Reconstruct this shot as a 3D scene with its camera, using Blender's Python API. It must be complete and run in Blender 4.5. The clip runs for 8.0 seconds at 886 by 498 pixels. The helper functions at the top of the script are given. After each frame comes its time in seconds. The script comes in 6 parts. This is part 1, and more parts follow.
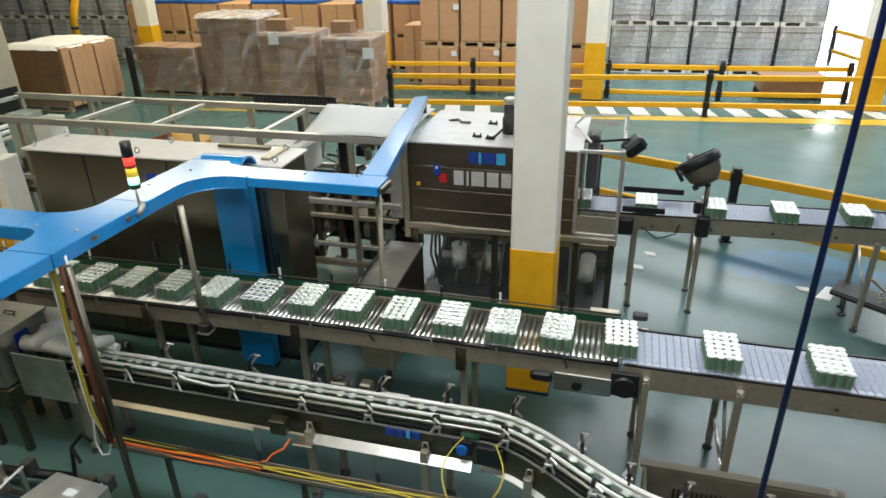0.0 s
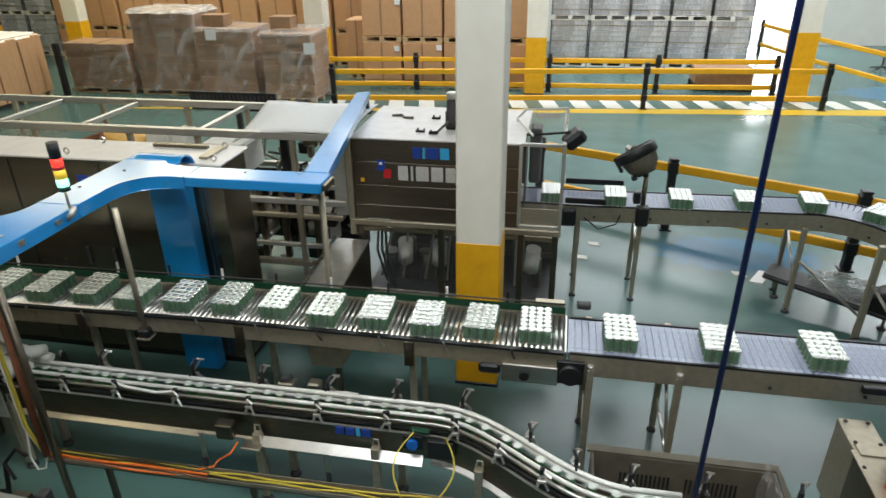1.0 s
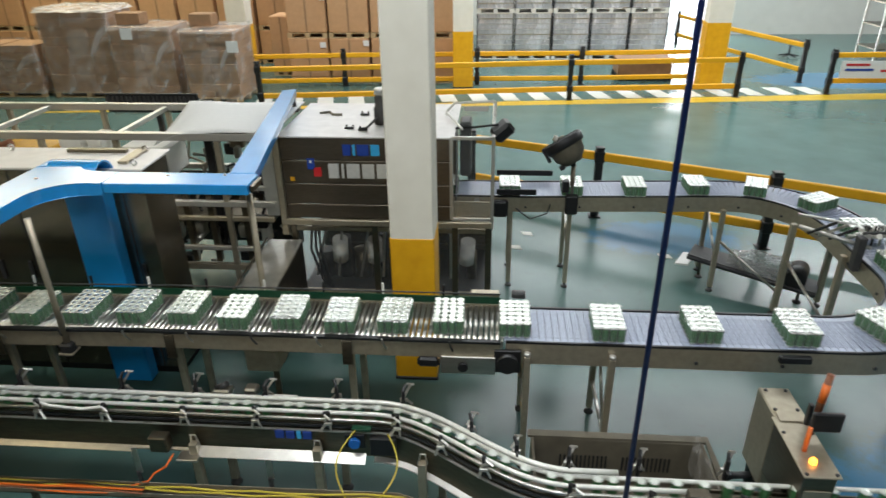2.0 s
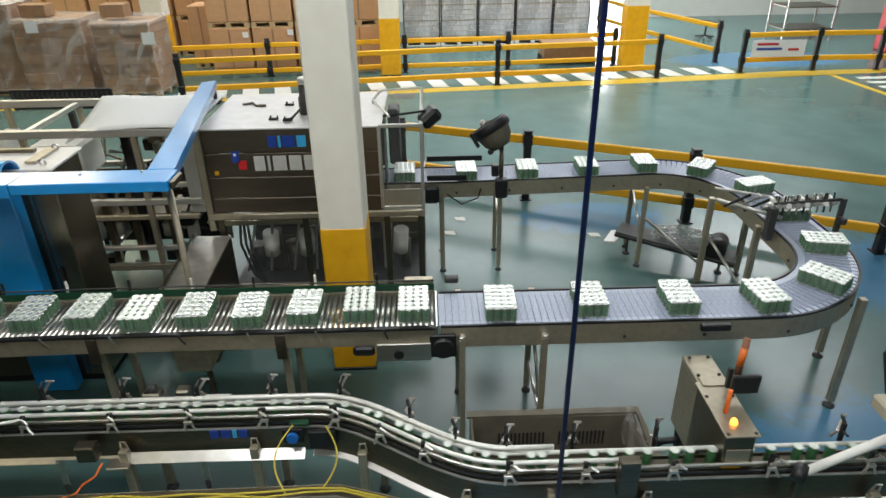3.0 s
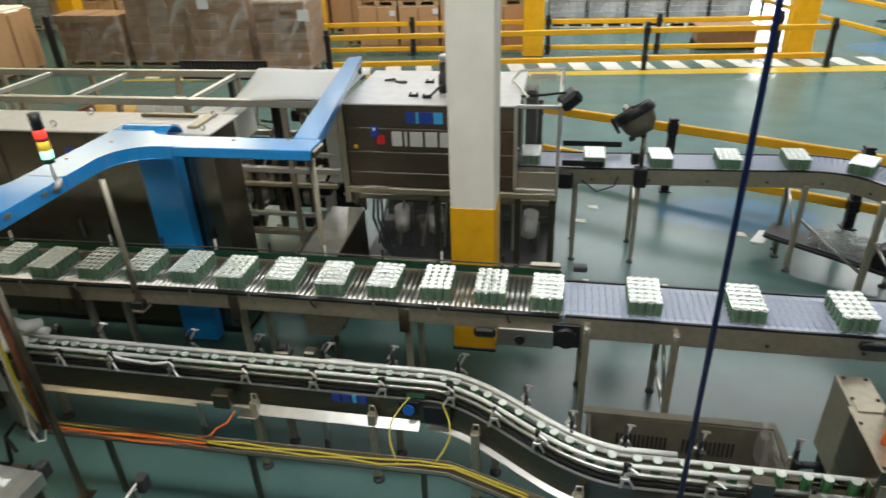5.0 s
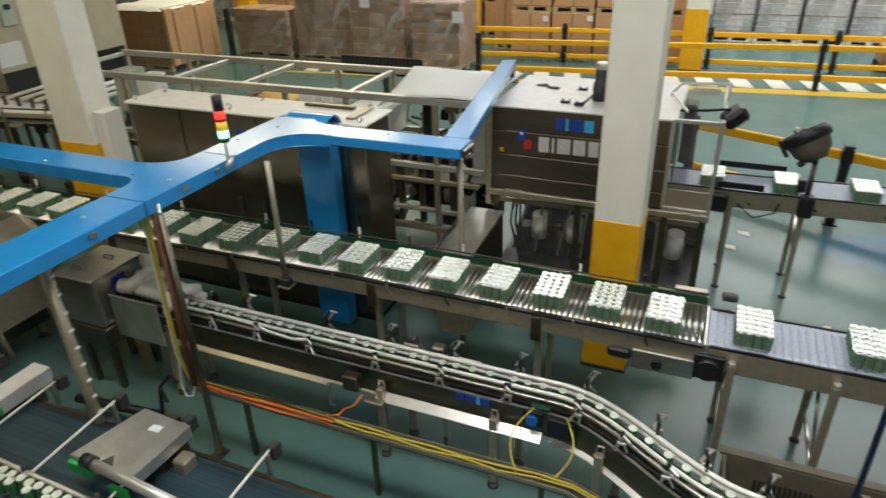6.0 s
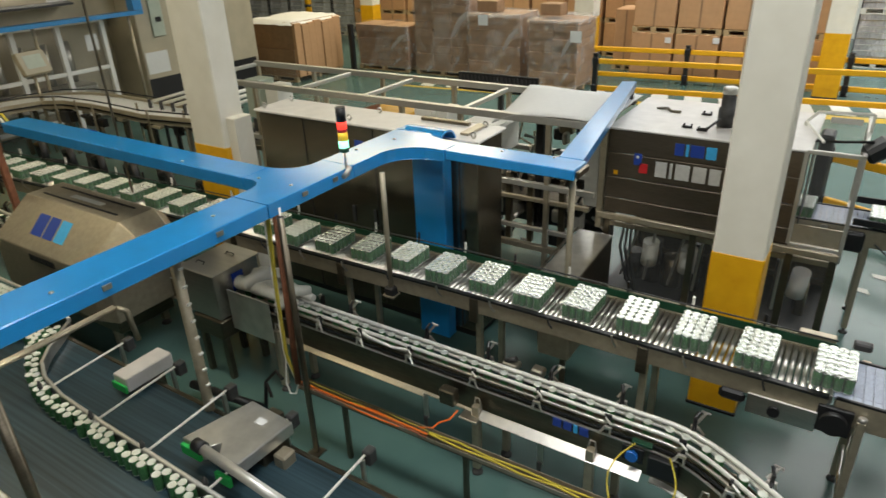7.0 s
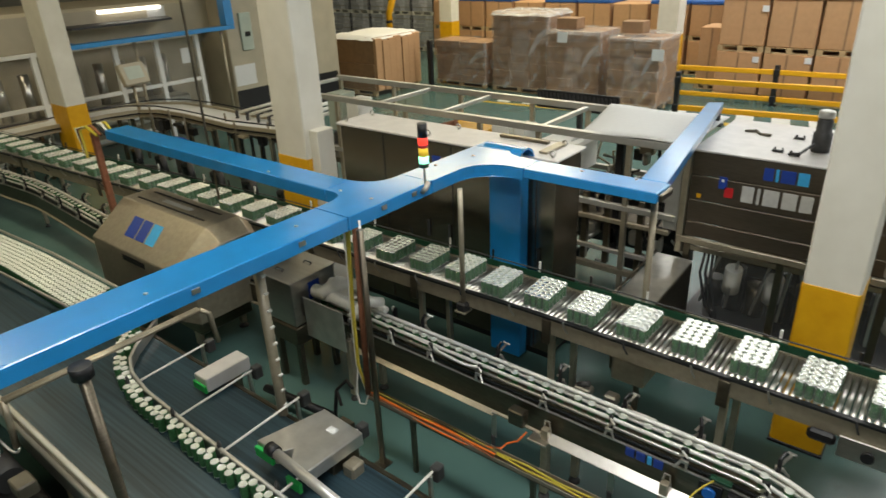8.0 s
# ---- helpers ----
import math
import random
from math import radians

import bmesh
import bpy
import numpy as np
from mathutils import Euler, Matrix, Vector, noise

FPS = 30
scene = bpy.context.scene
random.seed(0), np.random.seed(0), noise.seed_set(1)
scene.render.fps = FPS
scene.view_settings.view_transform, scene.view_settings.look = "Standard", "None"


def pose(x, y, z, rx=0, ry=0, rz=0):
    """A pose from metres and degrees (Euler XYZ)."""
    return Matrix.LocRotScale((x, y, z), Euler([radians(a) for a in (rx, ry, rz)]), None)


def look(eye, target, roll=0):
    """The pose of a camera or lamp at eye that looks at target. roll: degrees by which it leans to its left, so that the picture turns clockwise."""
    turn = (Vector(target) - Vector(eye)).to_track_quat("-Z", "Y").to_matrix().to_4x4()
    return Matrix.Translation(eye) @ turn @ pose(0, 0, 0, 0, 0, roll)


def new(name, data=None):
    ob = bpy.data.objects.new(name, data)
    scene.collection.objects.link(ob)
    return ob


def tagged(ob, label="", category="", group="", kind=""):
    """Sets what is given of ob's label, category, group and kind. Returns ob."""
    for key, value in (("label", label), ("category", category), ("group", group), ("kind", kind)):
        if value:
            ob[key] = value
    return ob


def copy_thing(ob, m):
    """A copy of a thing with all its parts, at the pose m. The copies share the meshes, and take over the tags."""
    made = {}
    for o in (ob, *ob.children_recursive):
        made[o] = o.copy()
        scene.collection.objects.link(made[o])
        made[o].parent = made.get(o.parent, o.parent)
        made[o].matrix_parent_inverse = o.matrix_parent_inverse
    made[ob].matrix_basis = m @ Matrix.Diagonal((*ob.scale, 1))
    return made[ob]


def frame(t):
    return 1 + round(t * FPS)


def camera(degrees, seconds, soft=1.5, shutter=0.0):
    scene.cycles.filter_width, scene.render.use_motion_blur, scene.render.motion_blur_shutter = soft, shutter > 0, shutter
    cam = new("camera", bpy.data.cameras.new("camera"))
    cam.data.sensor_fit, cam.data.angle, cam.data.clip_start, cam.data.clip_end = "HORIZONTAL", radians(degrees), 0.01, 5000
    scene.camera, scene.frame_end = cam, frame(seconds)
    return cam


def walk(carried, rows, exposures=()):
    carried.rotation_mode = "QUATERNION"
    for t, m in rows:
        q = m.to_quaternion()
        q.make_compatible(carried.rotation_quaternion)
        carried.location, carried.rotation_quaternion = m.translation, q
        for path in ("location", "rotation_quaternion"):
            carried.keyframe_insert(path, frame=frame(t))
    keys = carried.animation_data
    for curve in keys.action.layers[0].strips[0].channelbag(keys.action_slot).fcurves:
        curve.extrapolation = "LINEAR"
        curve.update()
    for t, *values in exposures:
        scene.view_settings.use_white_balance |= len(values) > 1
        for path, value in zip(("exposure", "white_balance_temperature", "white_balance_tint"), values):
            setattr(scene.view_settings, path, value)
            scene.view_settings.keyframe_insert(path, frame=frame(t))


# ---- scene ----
cam = camera(68.3, 8.0, 1.5, 0.5)
PATH = [
    (0, (0.81, -0.293, 3.572), (0.32, 1.444, 2.71), -1.3),
    (0.5, (0.817, -0.311, 3.582), (0.396, 1.437, 2.706), -0.9),
    (1, (0.838, -0.29, 3.571), (0.5, 1.475, 2.694), -0.8),
    (1.5, (0.851, -0.293, 3.575), (0.589, 1.482, 2.692), -1.0),
    (3, (0.928, -0.3, 3.562), (0.963, 1.472, 2.636), -0.9),
    (3.5, (0.946, -0.315, 3.562), (0.988, 1.443, 2.61), -1.4),
    (4, (0.934, -0.308, 3.557), (0.933, 1.444, 2.592), -1.4),
    (4.5, (0.907, -0.275, 3.548), (0.739, 1.467, 2.581), -1.9),
    (4.7, (0.915, -0.244, 3.536), (0.677, 1.491, 2.571), -2.1),
    (6, (0.793, -0.24, 3.505), (0.086, 1.379, 2.568), -1.9),
    (6.5, (0.749, -0.244, 3.503), (-0.117, 1.314, 2.594), -1.5),
    (7, (0.741, -0.245, 3.507), (-0.244, 1.255, 2.623), -2.2),
    (7.5, (0.719, -0.251, 3.514), (-0.355, 1.196, 2.647), -2.8),
    (8, (0.686, -0.266, 3.524), (-0.475, 1.131, 2.687), -2.5),
]
EXPOSURES = [(0.0, -0.02, 6420, 10), (0.5, -0.1, 6430, 10), (1.0, -0.18, 6440, 10), (1.5, -0.18, 6460, 10), (3.0, -0.15, 6520, 10), (4.5, -0.2, 6580, 10), (6.5, -0.24, 6850, 10), (8.0, -0.22, 6900, 10)]
walk(cam, [(t, look(eye, target, roll)) for t, eye, target, roll in PATH], EXPOSURES)

# ---- world and lamps ----
world = bpy.data.worlds.new("world")
world.use_nodes = True
world.node_tree.nodes["Background"].inputs[0].default_value = (0.75, 0.85, 1.0, 1)
world.node_tree.nodes["Background"].inputs[1].default_value = 0.3
scene.world = world

CEIL = 7.2
# rows of ceiling luminaires: x, y, length along x, watts
LAMPS = [(-4.5, -3.6, 3.0, 1.2, 60, 0), (2.0, -3.0, 4.0, 1.2, 210, 1), (-13, 1.6, 4.0, 1.2, 110, 0), (-6.5, 1.6, 4.0, 1.2, 180, 0), (0.0, 1.6, 4.0, 1.2, 290, 1), (7.5, 1.6, 4.0, 1.2, 130, 1),
         (-12.6, 14.6, 4.6, 2.2, 270, 0), (-9.6, 16.0, 3.4, 2.0, 260, 0), (2.3, 12.3, 18.0, 2.6, 1230, 1),
         (-12, 20.8, 5.0, 1.2, 260, 0), (-4, 19.2, 6.0, 3.6, 360, 1), (3, 19.2, 6.0, 3.6, 560, 1), (11, 18.6, 5.0, 1.2, 620, 1)]
for lx, ly, ll, lw, watts, cool in LAMPS:
    lamp = new("ceiling_lamp", bpy.data.lights.new("ceiling_lamp", "AREA"))
    lamp.data.shape, lamp.data.size, lamp.data.size_y = "RECTANGLE", ll, lw
    lamp.data.energy, lamp.data.color = watts, (0.95, 0.995, 1.02) if cool else (1.0, 0.90, 0.62)
    lamp.matrix_world = pose(lx, ly, CEIL - 0.42)
# daylight through the loading door in the far wall
door_light = new("door_daylight", bpy.data.lights.new("door_daylight", "AREA"))
door_light.data.shape, door_light.data.size, door_light.data.size_y = "RECTANGLE", 2.3, 1.9
door_light.data.energy, door_light.data.color = 240, (0.92, 0.96, 1.0)
door_light.matrix_world = pose(7.4, 23.9, 1.05, -90, 0, 0)

# ---- building helpers ----


def lin(r, g, b):
    """Display colour 0..255 to linear."""
    return tuple(((c / 255 + 0.055) / 1.055) ** 2.4 if c > 10 else c / 3294 for c in (r, g, b)) + (1.0,)


def material(name, colour, rough=0.5, metal=0.0, vary=0.15, grain=30.0, bump=0.0, stretch=(1, 1, 1), second=None, coat=0.0, spec=0.5):
    """Principled paint or metal with colour and roughness varied at two scales."""
    m = bpy.data.materials.new(name)
    m.use_nodes = True
    nt = m.node_tree
    b = nt.nodes["Principled BSDF"]
    co = nt.nodes.new("ShaderNodeTexCoord")
    mp = nt.nodes.new("ShaderNodeMapping")
    mp.inputs["Scale"].default_value = stretch
    nt.links.new(co.outputs["Object"], mp.inputs[0])
    fine, broad = nt.nodes.new("ShaderNodeTexNoise"), nt.nodes.new("ShaderNodeTexNoise")
    fine.inputs["Scale"].default_value, broad.inputs["Scale"].default_value = grain, grain / 14
    fine.inputs["Detail"].default_value, broad.inputs["Detail"].default_value = 6, 4
    for n in (fine, broad):
        nt.links.new(mp.outputs[0], n.inputs["Vector"])
    add = nt.nodes.new("ShaderNodeMath")
    add.operation = "ADD"
    nt.links.new(fine.outputs["Fac"], add.inputs[0])
    nt.links.new(broad.outputs["Fac"], add.inputs[1])
    ramp = nt.nodes.new("ShaderNodeMapRange")
    ramp.inputs["From Min"].default_value, ramp.inputs["From Max"].default_value = 0.65, 1.35
    nt.links.new(add.outputs[0], ramp.inputs["Value"])
    mix = nt.nodes.new("ShaderNodeMix")
    mix.data_type = "RGBA"
    low = tuple(c * (1 - vary) for c in colour[:3]) + (1,)
    high = second or tuple(min(1, c * (1 + vary)) for c in colour[:3]) + (1,)
    mix.inputs["A"].default_value, mix.inputs["B"].default_value = low, high
    nt.links.new(ramp.outputs[0], mix.inputs["Factor"])
    nt.links.new(mix.outputs["Result"], b.inputs["Base Color"])
    rr = nt.nodes.new("ShaderNodeMapRange")
    rr.inputs["To Min"].default_value, rr.inputs["To Max"].default_value = rough * 0.8, min(1, rough * 1.25)
    nt.links.new(broad.outputs["Fac"], rr.inputs["Value"])
    nt.links.new(rr.outputs[0], b.inputs["Roughness"])
    b.inputs["Metallic"].default_value = metal
    b.inputs["Coat Weight"].default_value, b.inputs["Coat Roughness"].default_value = coat, 0.16
    b.inputs["Specular IOR Level"].default_value = spec
    if bump:
        bp = nt.nodes.new("ShaderNodeBump")
        bp.inputs["Strength"].default_value, bp.inputs["Distance"].default_value = bump, 0.004
        nt.links.new(fine.outputs["Fac"], bp.inputs["Height"])
        nt.links.new(bp.outputs[0], b.inputs["Normal"])
    return m


def glowing(name, colour, strength):
    m = bpy.data.materials.new(name)
    m.use_nodes = True
    b = m.node_tree.nodes["Principled BSDF"]
    b.inputs["Base Color"].default_value = colour
    b.inputs["Emission Color"].default_value = colour
    b.inputs["Emission Strength"].default_value = strength
    return m


def clear(name, tint, haze, rough, size=3.5, twist=1.2, bump=0.0, span=(0.35, 0.75), amount=(0.5, 1.8)):
    """Thin clear plastic: mostly transparent with a gloss on it."""
    m = bpy.data.materials.new(name)
    m.use_nodes = True
    nt = m.node_tree
    b = nt.nodes["Principled BSDF"]
    b.inputs["Base Color"].default_value, b.inputs["Roughness"].default_value = tint, rough
    tr, mx = nt.nodes.new("ShaderNodeBsdfTransparent"), nt.nodes.new("ShaderNodeMixShader")
    noise_n, rg = nt.nodes.new("ShaderNodeTexNoise"), nt.nodes.new("ShaderNodeMapRange")
    noise_n.inputs["Scale"].default_value, noise_n.inputs["Detail"].default_value, noise_n.inputs["Distortion"].default_value = size, 5, twist
    rg.inputs["From Min"].default_value, rg.inputs["From Max"].default_value = span
    rg.inputs["To Min"].default_value, rg.inputs["To Max"].default_value = haze * amount[0], min(1, haze * amount[1])
    nt.links.new(noise_n.outputs["Fac"], rg.inputs["Value"])
    nt.links.new(rg.outputs[0], mx.inputs[0])
    nt.links.new(tr.outputs[0], mx.inputs[1])
    nt.links.new(b.outputs[0], mx.inputs[2])
    nt.links.new(mx.outputs[0], nt.nodes["Material Output"].inputs["Surface"])
    if bump:
        bp = nt.nodes.new("ShaderNodeBump")
        bp.inputs["Strength"].default_value, bp.inputs["Distance"].default_value = bump, 0.03
        nt.links.new(noise_n.outputs["Fac"], bp.inputs["Height"])
        nt.links.new(bp.outputs[0], b.inputs["Normal"])
    return m


STEEL = material("brushed_steel", lin(196, 193, 186), 0.30, 0.95, 0.14, 40, 0.05, (1, 8, 8))
STEEL_DARK = material("satin_steel_panel", lin(116, 108, 94), 0.33, 0.95, 0.22, 14, 0.03, (1, 1, 6))
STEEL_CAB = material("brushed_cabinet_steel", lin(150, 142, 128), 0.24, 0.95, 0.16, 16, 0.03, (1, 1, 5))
STEEL_WARM = material("bead_blasted_steel", lin(172, 162, 142), 0.40, 0.65, 0.16, 22, 0.04)
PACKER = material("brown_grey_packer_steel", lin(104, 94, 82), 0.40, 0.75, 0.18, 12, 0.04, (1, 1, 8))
ALU = material("aluminium_profile", lin(198, 196, 190), 0.38, 0.7, 0.10, 30, 0.03, (1, 6, 6))
LID = material("can_lid_aluminium", lin(236, 240, 231), 0.3, 0.6, 0.06, 60, 0.0)
CAN = material("printed_can", lin(44, 104, 58), 0.30, 0.3, 0.35, 55, 0.0, second=lin(92, 150, 98))
BLUE = material("blue_tray_paint", lin(18, 138, 208), 0.34, 0.0, 0.14, 5, 0.02, coat=1.0, spec=0.6)
NAVY = material("navy_cord", lin(16, 34, 92), 0.5, 0.0, 0.2, 60, 0.2)
YELLOW = material("yellow_paint", lin(224, 160, 12), 0.42, 0.0, 0.10, 8, 0.05, second=lin(236, 178, 30))
BARRIER = material("yellow_barrier_plastic", lin(232, 170, 24), 0.45, 0.0, 0.08, 6, 0.02)
BEIGE = material("cream_column_paint", lin(224, 218, 202), 0.55, 0.0, 0.07, 4, 0.06, second=lin(234, 229, 216))
WHITE = material("white_paint", lin(226, 226, 222), 0.55, 0.0, 0.06, 6, 0.05)
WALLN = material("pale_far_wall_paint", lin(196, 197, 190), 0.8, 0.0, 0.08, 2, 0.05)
# off-white wall paint toned down in colour to cut bounced light
WALL_DIM = material("dimmed_wall_paint", lin(112, 110, 102), 0.8, 0.0, 0.12, 2, 0.05)
PLASTIC_W = material("white_plastic", lin(230, 228, 220), 0.4, 0.0, 0.06, 20)
BLACK = material("black_plastic", lin(26, 26, 28), 0.45, 0.0, 0.3, 30, 0.05)
RUBBER = material("dark_grey_cast_metal", lin(62, 62, 62), 0.55, 0.2, 0.3, 30, 0.1)
GREENP = material("green_guide_strip", lin(12, 62, 40), 0.4, 0.0, 0.2, 30)
GREENB = material("bright_green_strip", lin(30, 170, 80), 0.4, 0.0, 0.1, 30)
BELT = material("grey_blue_belt_plastic", lin(158, 166, 184), 0.28, 0.0, 0.2, 40, 0.05)
BELT_DK = material("dark_teal_table_belt", lin(8, 30, 38), 0.34, 0.0, 0.5, 3, 0.04, (0.25, 18, 1), second=lin(58, 82, 92), spec=0.45)
BLUEBTN = material("blue_button_plastic", lin(30, 110, 200), 0.3, 0.0, 0.1, 30)
LOGO_B = material("dark_blue_vinyl", lin(36, 66, 150), 0.35, 0.0, 0.1, 30)
LOGO_C = material("cyan_vinyl", lin(60, 170, 225), 0.35, 0.0, 0.1, 30)
LOGO_R = material("red_vinyl", lin(190, 40, 44), 0.35, 0.0, 0.1, 30)
LOGO_G = material("light_grey_vinyl", lin(196, 194, 188), 0.4, 0.0, 0.1, 30)
ORANGE = material("orange_cable", lin(225, 110, 36), 0.45, 0.0, 0.2, 40)
CREAM = material("cream_cable", lin(196, 180, 130), 0.5, 0.0, 0.15, 40)
YCABLE = material("yellow_cable", lin(188, 170, 58), 0.45, 0.0, 0.1, 40)
RUST = material("rusty_brown_conduit", lin(134, 84, 58), 0.7, 0.0, 0.35, 20, 0.2)
CARD = material("brown_cardboard", lin(186, 144, 104), 0.8, 0.0, 0.10, 9, 0.08)
CARD_D = material("dull_cardboard", lin(146, 114, 84), 0.8, 0.0, 0.22, 7, 0.1)
WOOD = material("pallet_wood", lin(176, 150, 112), 0.75, 0.0, 0.25, 12, 0.2, (1, 6, 6))
PALLET_B = material("blue_pallet_plastic", lin(40, 92, 170), 0.5, 0.0, 0.15, 12)
CRATE = material("shrink_wrapped_can_layer", lin(182, 186, 202), 0.26, 0.3, 0.35, 34, 0.3, (1, 1, 0.25), second=lin(246, 248, 254))
DARKGAP = material("black_layer_edge", lin(34, 34, 38), 0.6, 0.0, 0.2, 20)
MACHINE = material("warm_grey_machine_paint", lin(176, 166, 144), 0.5, 0.0, 0.12, 3, 0.03)
GREYGREEN = material("grey_green_belt", lin(176, 186, 172), 0.5, 0.0, 0.1, 6)
DKGREEN = material("dark_green_motor", lin(40, 58, 52), 0.5, 0.1, 0.3, 12, 0.1)
PAPER = material("white_label_paper", lin(218, 218, 216), 0.7, 0.0, 0.04, 20)
FILM = clear("shrink_film", (0.85, 0.9, 0.87, 1), 0.10, 0.15)
WRAP = clear("stretch_wrap", (0.84, 0.82, 0.80, 1), 0.16, 0.16, 2.2, 2.4, 0.12, (0.45, 0.72), (0.5, 2.8))
WRAP_W = clear("milky_stretch_wrap", (0.86, 0.85, 0.84, 1), 0.5, 0.2, 3.0, 2.0, 0.12, (0.38, 0.7), (0.5, 1.6))
PERSPEX = clear("clear_guard_panel", (0.75, 0.78, 0.76, 1), 0.025, 0.06)
FROST = clear("crumpled_clear_film", (0.42, 0.44, 0.42, 1), 0.5, 0.14, 9.0, 1.5, 0.8, (0.4, 0.7), (0.5, 1.7))
FILM_TOP = clear("taut_film_top", (0.9, 0.92, 0.9, 1), 0.72, 0.22, 12.0, 0.6, 0.03)
FILM_TOP.node_tree.nodes["Principled BSDF"].inputs["Metallic"].default_value = 0.9
_nt = FILM_TOP.node_tree
_info, _vary, _times = _nt.nodes.new("ShaderNodeObjectInfo"), _nt.nodes.new("ShaderNodeMapRange"), _nt.nodes.new("ShaderNodeMath")
_vary.inputs["To Min"].default_value, _vary.inputs["To Max"].default_value = 0.3, 1.25
_times.operation, _times.use_clamp = "MULTIPLY", True
_mix = next(n for n in _nt.nodes if n.type == "MIX_SHADER")
_old = _mix.inputs[0].links[0].from_socket
_nt.links.new(_info.outputs["Random"], _vary.inputs["Value"])
_nt.links.new(_old, _times.inputs[0])
_nt.links.new(_vary.outputs[0], _times.inputs[1])
_nt.links.new(_times.outputs[0], _mix.inputs[0])
TUB = material("grimy_brown_tub_plastic", lin(104, 98, 84), 0.5, 0.0, 0.25, 9, 0.05)
# sheet metal with overhead light put into its colour, for the cabinet roof
ROOF = material("paled_sheet_metal", lin(214, 210, 206), 0.45, 0.2, 0.12, 9, 0.04)
RAILW = material("white_wear_rail", lin(224, 223, 216), 0.3, 0.25, 0.12, 30, 0.03)
LIPW = material("bright_folded_steel", lin(208, 205, 198), 0.3, 0.8, 0.22, 9, 0.03)
DUSTY = material("dusty_beige_drum", lin(96, 90, 76), 0.7, 0.0, 0.3, 14, 0.1)
# ceiling colour also kept dark to hold down bounced light
CEILC = material("dark_ceiling_paint", lin(84, 82, 78), 0.85, 0.0, 0.15, 1.5)
G_RED = glowing("lit_red_lens", (1.0, 0.05, 0.03, 1), 1.5)
G_GREEN = glowing("lit_green_lens", (0.30, 1.0, 0.65, 1), 2.6)
G_AMBER = glowing("lit_amber_lens", (1.0, 0.35, 0.03, 1), 7.0)
AMBER = glowing("yellow_lens", (0.95, 0.62, 0.05, 1), 0.35)
TUBE = glowing("lamp_diffuser", (1.0, 0.97, 0.9, 1), 5.0)
DAY = glowing("daylight_behind_door", (0.93, 0.97, 1.0, 1), 4.0)


def floor_material():
    """Sealed green-grey epoxy with soft-edged blue zones, scuffs and gloss."""
    m = material("epoxy_floor", lin(70, 101, 97), 0.24, 0.0, 0.16, 1.4, 0.0, second=lin(88, 117, 112), spec=0.42)
    nt = m.node_tree
    b = nt.nodes["Principled BSDF"]
    old = b.inputs["Base Color"].links[0].from_socket
    co = nt.nodes["Texture Coordinate"]
    n1 = nt.nodes.new("ShaderNodeTexNoise")
    n1.inputs["Scale"].default_value, n1.inputs["Detail"].default_value = 0.42, 2
    nt.links.new(co.outputs["Object"], n1.inputs["Vector"])
    r1 = nt.nodes.new("ShaderNodeMapRange")
    r1.inputs["From Min"].default_value, r1.inputs["From Max"].default_value = 0.56, 0.60
    nt.links.new(n1.outputs["Fac"], r1.inputs["Value"])
    sc = nt.nodes.new("ShaderNodeTexNoise")
    sc.inputs["Scale"].default_value, sc.inputs["Detail"].default_value, sc.inputs["Roughness"].default_value = 5.0, 8, 0.7
    nt.links.new(co.outputs["Object"], sc.inputs["Vector"])
    r2 = nt.nodes.new("ShaderNodeMapRange")
    r2.inputs["From Min"].default_value, r2.inputs["From Max"].default_value = 0.58, 0.72
    r2.inputs["To Max"].default_value = 0.35
    nt.links.new(sc.outputs["Fac"], r2.inputs["Value"])
    mx = nt.nodes.new("ShaderNodeMix")
    mx.data_type = "RGBA"
    mx.inputs["B"].default_value = lin(70, 82, 78)
    nt.links.new(old, mx.inputs["A"])
    nt.links.new(r2.outputs[0], mx.inputs["Factor"])
    # blue zones with soft, uneven outlines
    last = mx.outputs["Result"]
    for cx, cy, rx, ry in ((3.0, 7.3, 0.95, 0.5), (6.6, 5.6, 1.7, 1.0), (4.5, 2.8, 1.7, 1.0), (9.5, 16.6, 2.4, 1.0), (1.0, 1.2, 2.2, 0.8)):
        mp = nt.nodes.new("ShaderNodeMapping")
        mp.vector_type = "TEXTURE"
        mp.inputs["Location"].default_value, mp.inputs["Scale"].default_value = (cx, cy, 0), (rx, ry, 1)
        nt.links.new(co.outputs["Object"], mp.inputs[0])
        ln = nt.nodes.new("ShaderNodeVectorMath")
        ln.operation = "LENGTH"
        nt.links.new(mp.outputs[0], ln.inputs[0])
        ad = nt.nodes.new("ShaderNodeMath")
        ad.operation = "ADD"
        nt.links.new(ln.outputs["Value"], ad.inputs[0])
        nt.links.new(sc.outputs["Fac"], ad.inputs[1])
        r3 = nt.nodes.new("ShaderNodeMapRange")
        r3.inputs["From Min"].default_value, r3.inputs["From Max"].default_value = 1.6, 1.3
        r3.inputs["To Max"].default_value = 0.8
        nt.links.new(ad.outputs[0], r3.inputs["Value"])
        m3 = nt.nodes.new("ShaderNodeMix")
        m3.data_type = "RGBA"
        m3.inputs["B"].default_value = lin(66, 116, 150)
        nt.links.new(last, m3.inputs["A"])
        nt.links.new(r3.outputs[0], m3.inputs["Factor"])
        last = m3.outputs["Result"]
    nt.links.new(last, b.inputs["Base Color"])
    return m


FLOOR = floor_material()
FLOORW = material("worn_white_floor_paint", lin(206, 206, 196), 0.4, 0.0, 0.12, 6)
FLOORY = material("yellow_floor_line", lin(198, 164, 40), 0.4, 0.0, 0.12, 6)

ORIGIN = {}


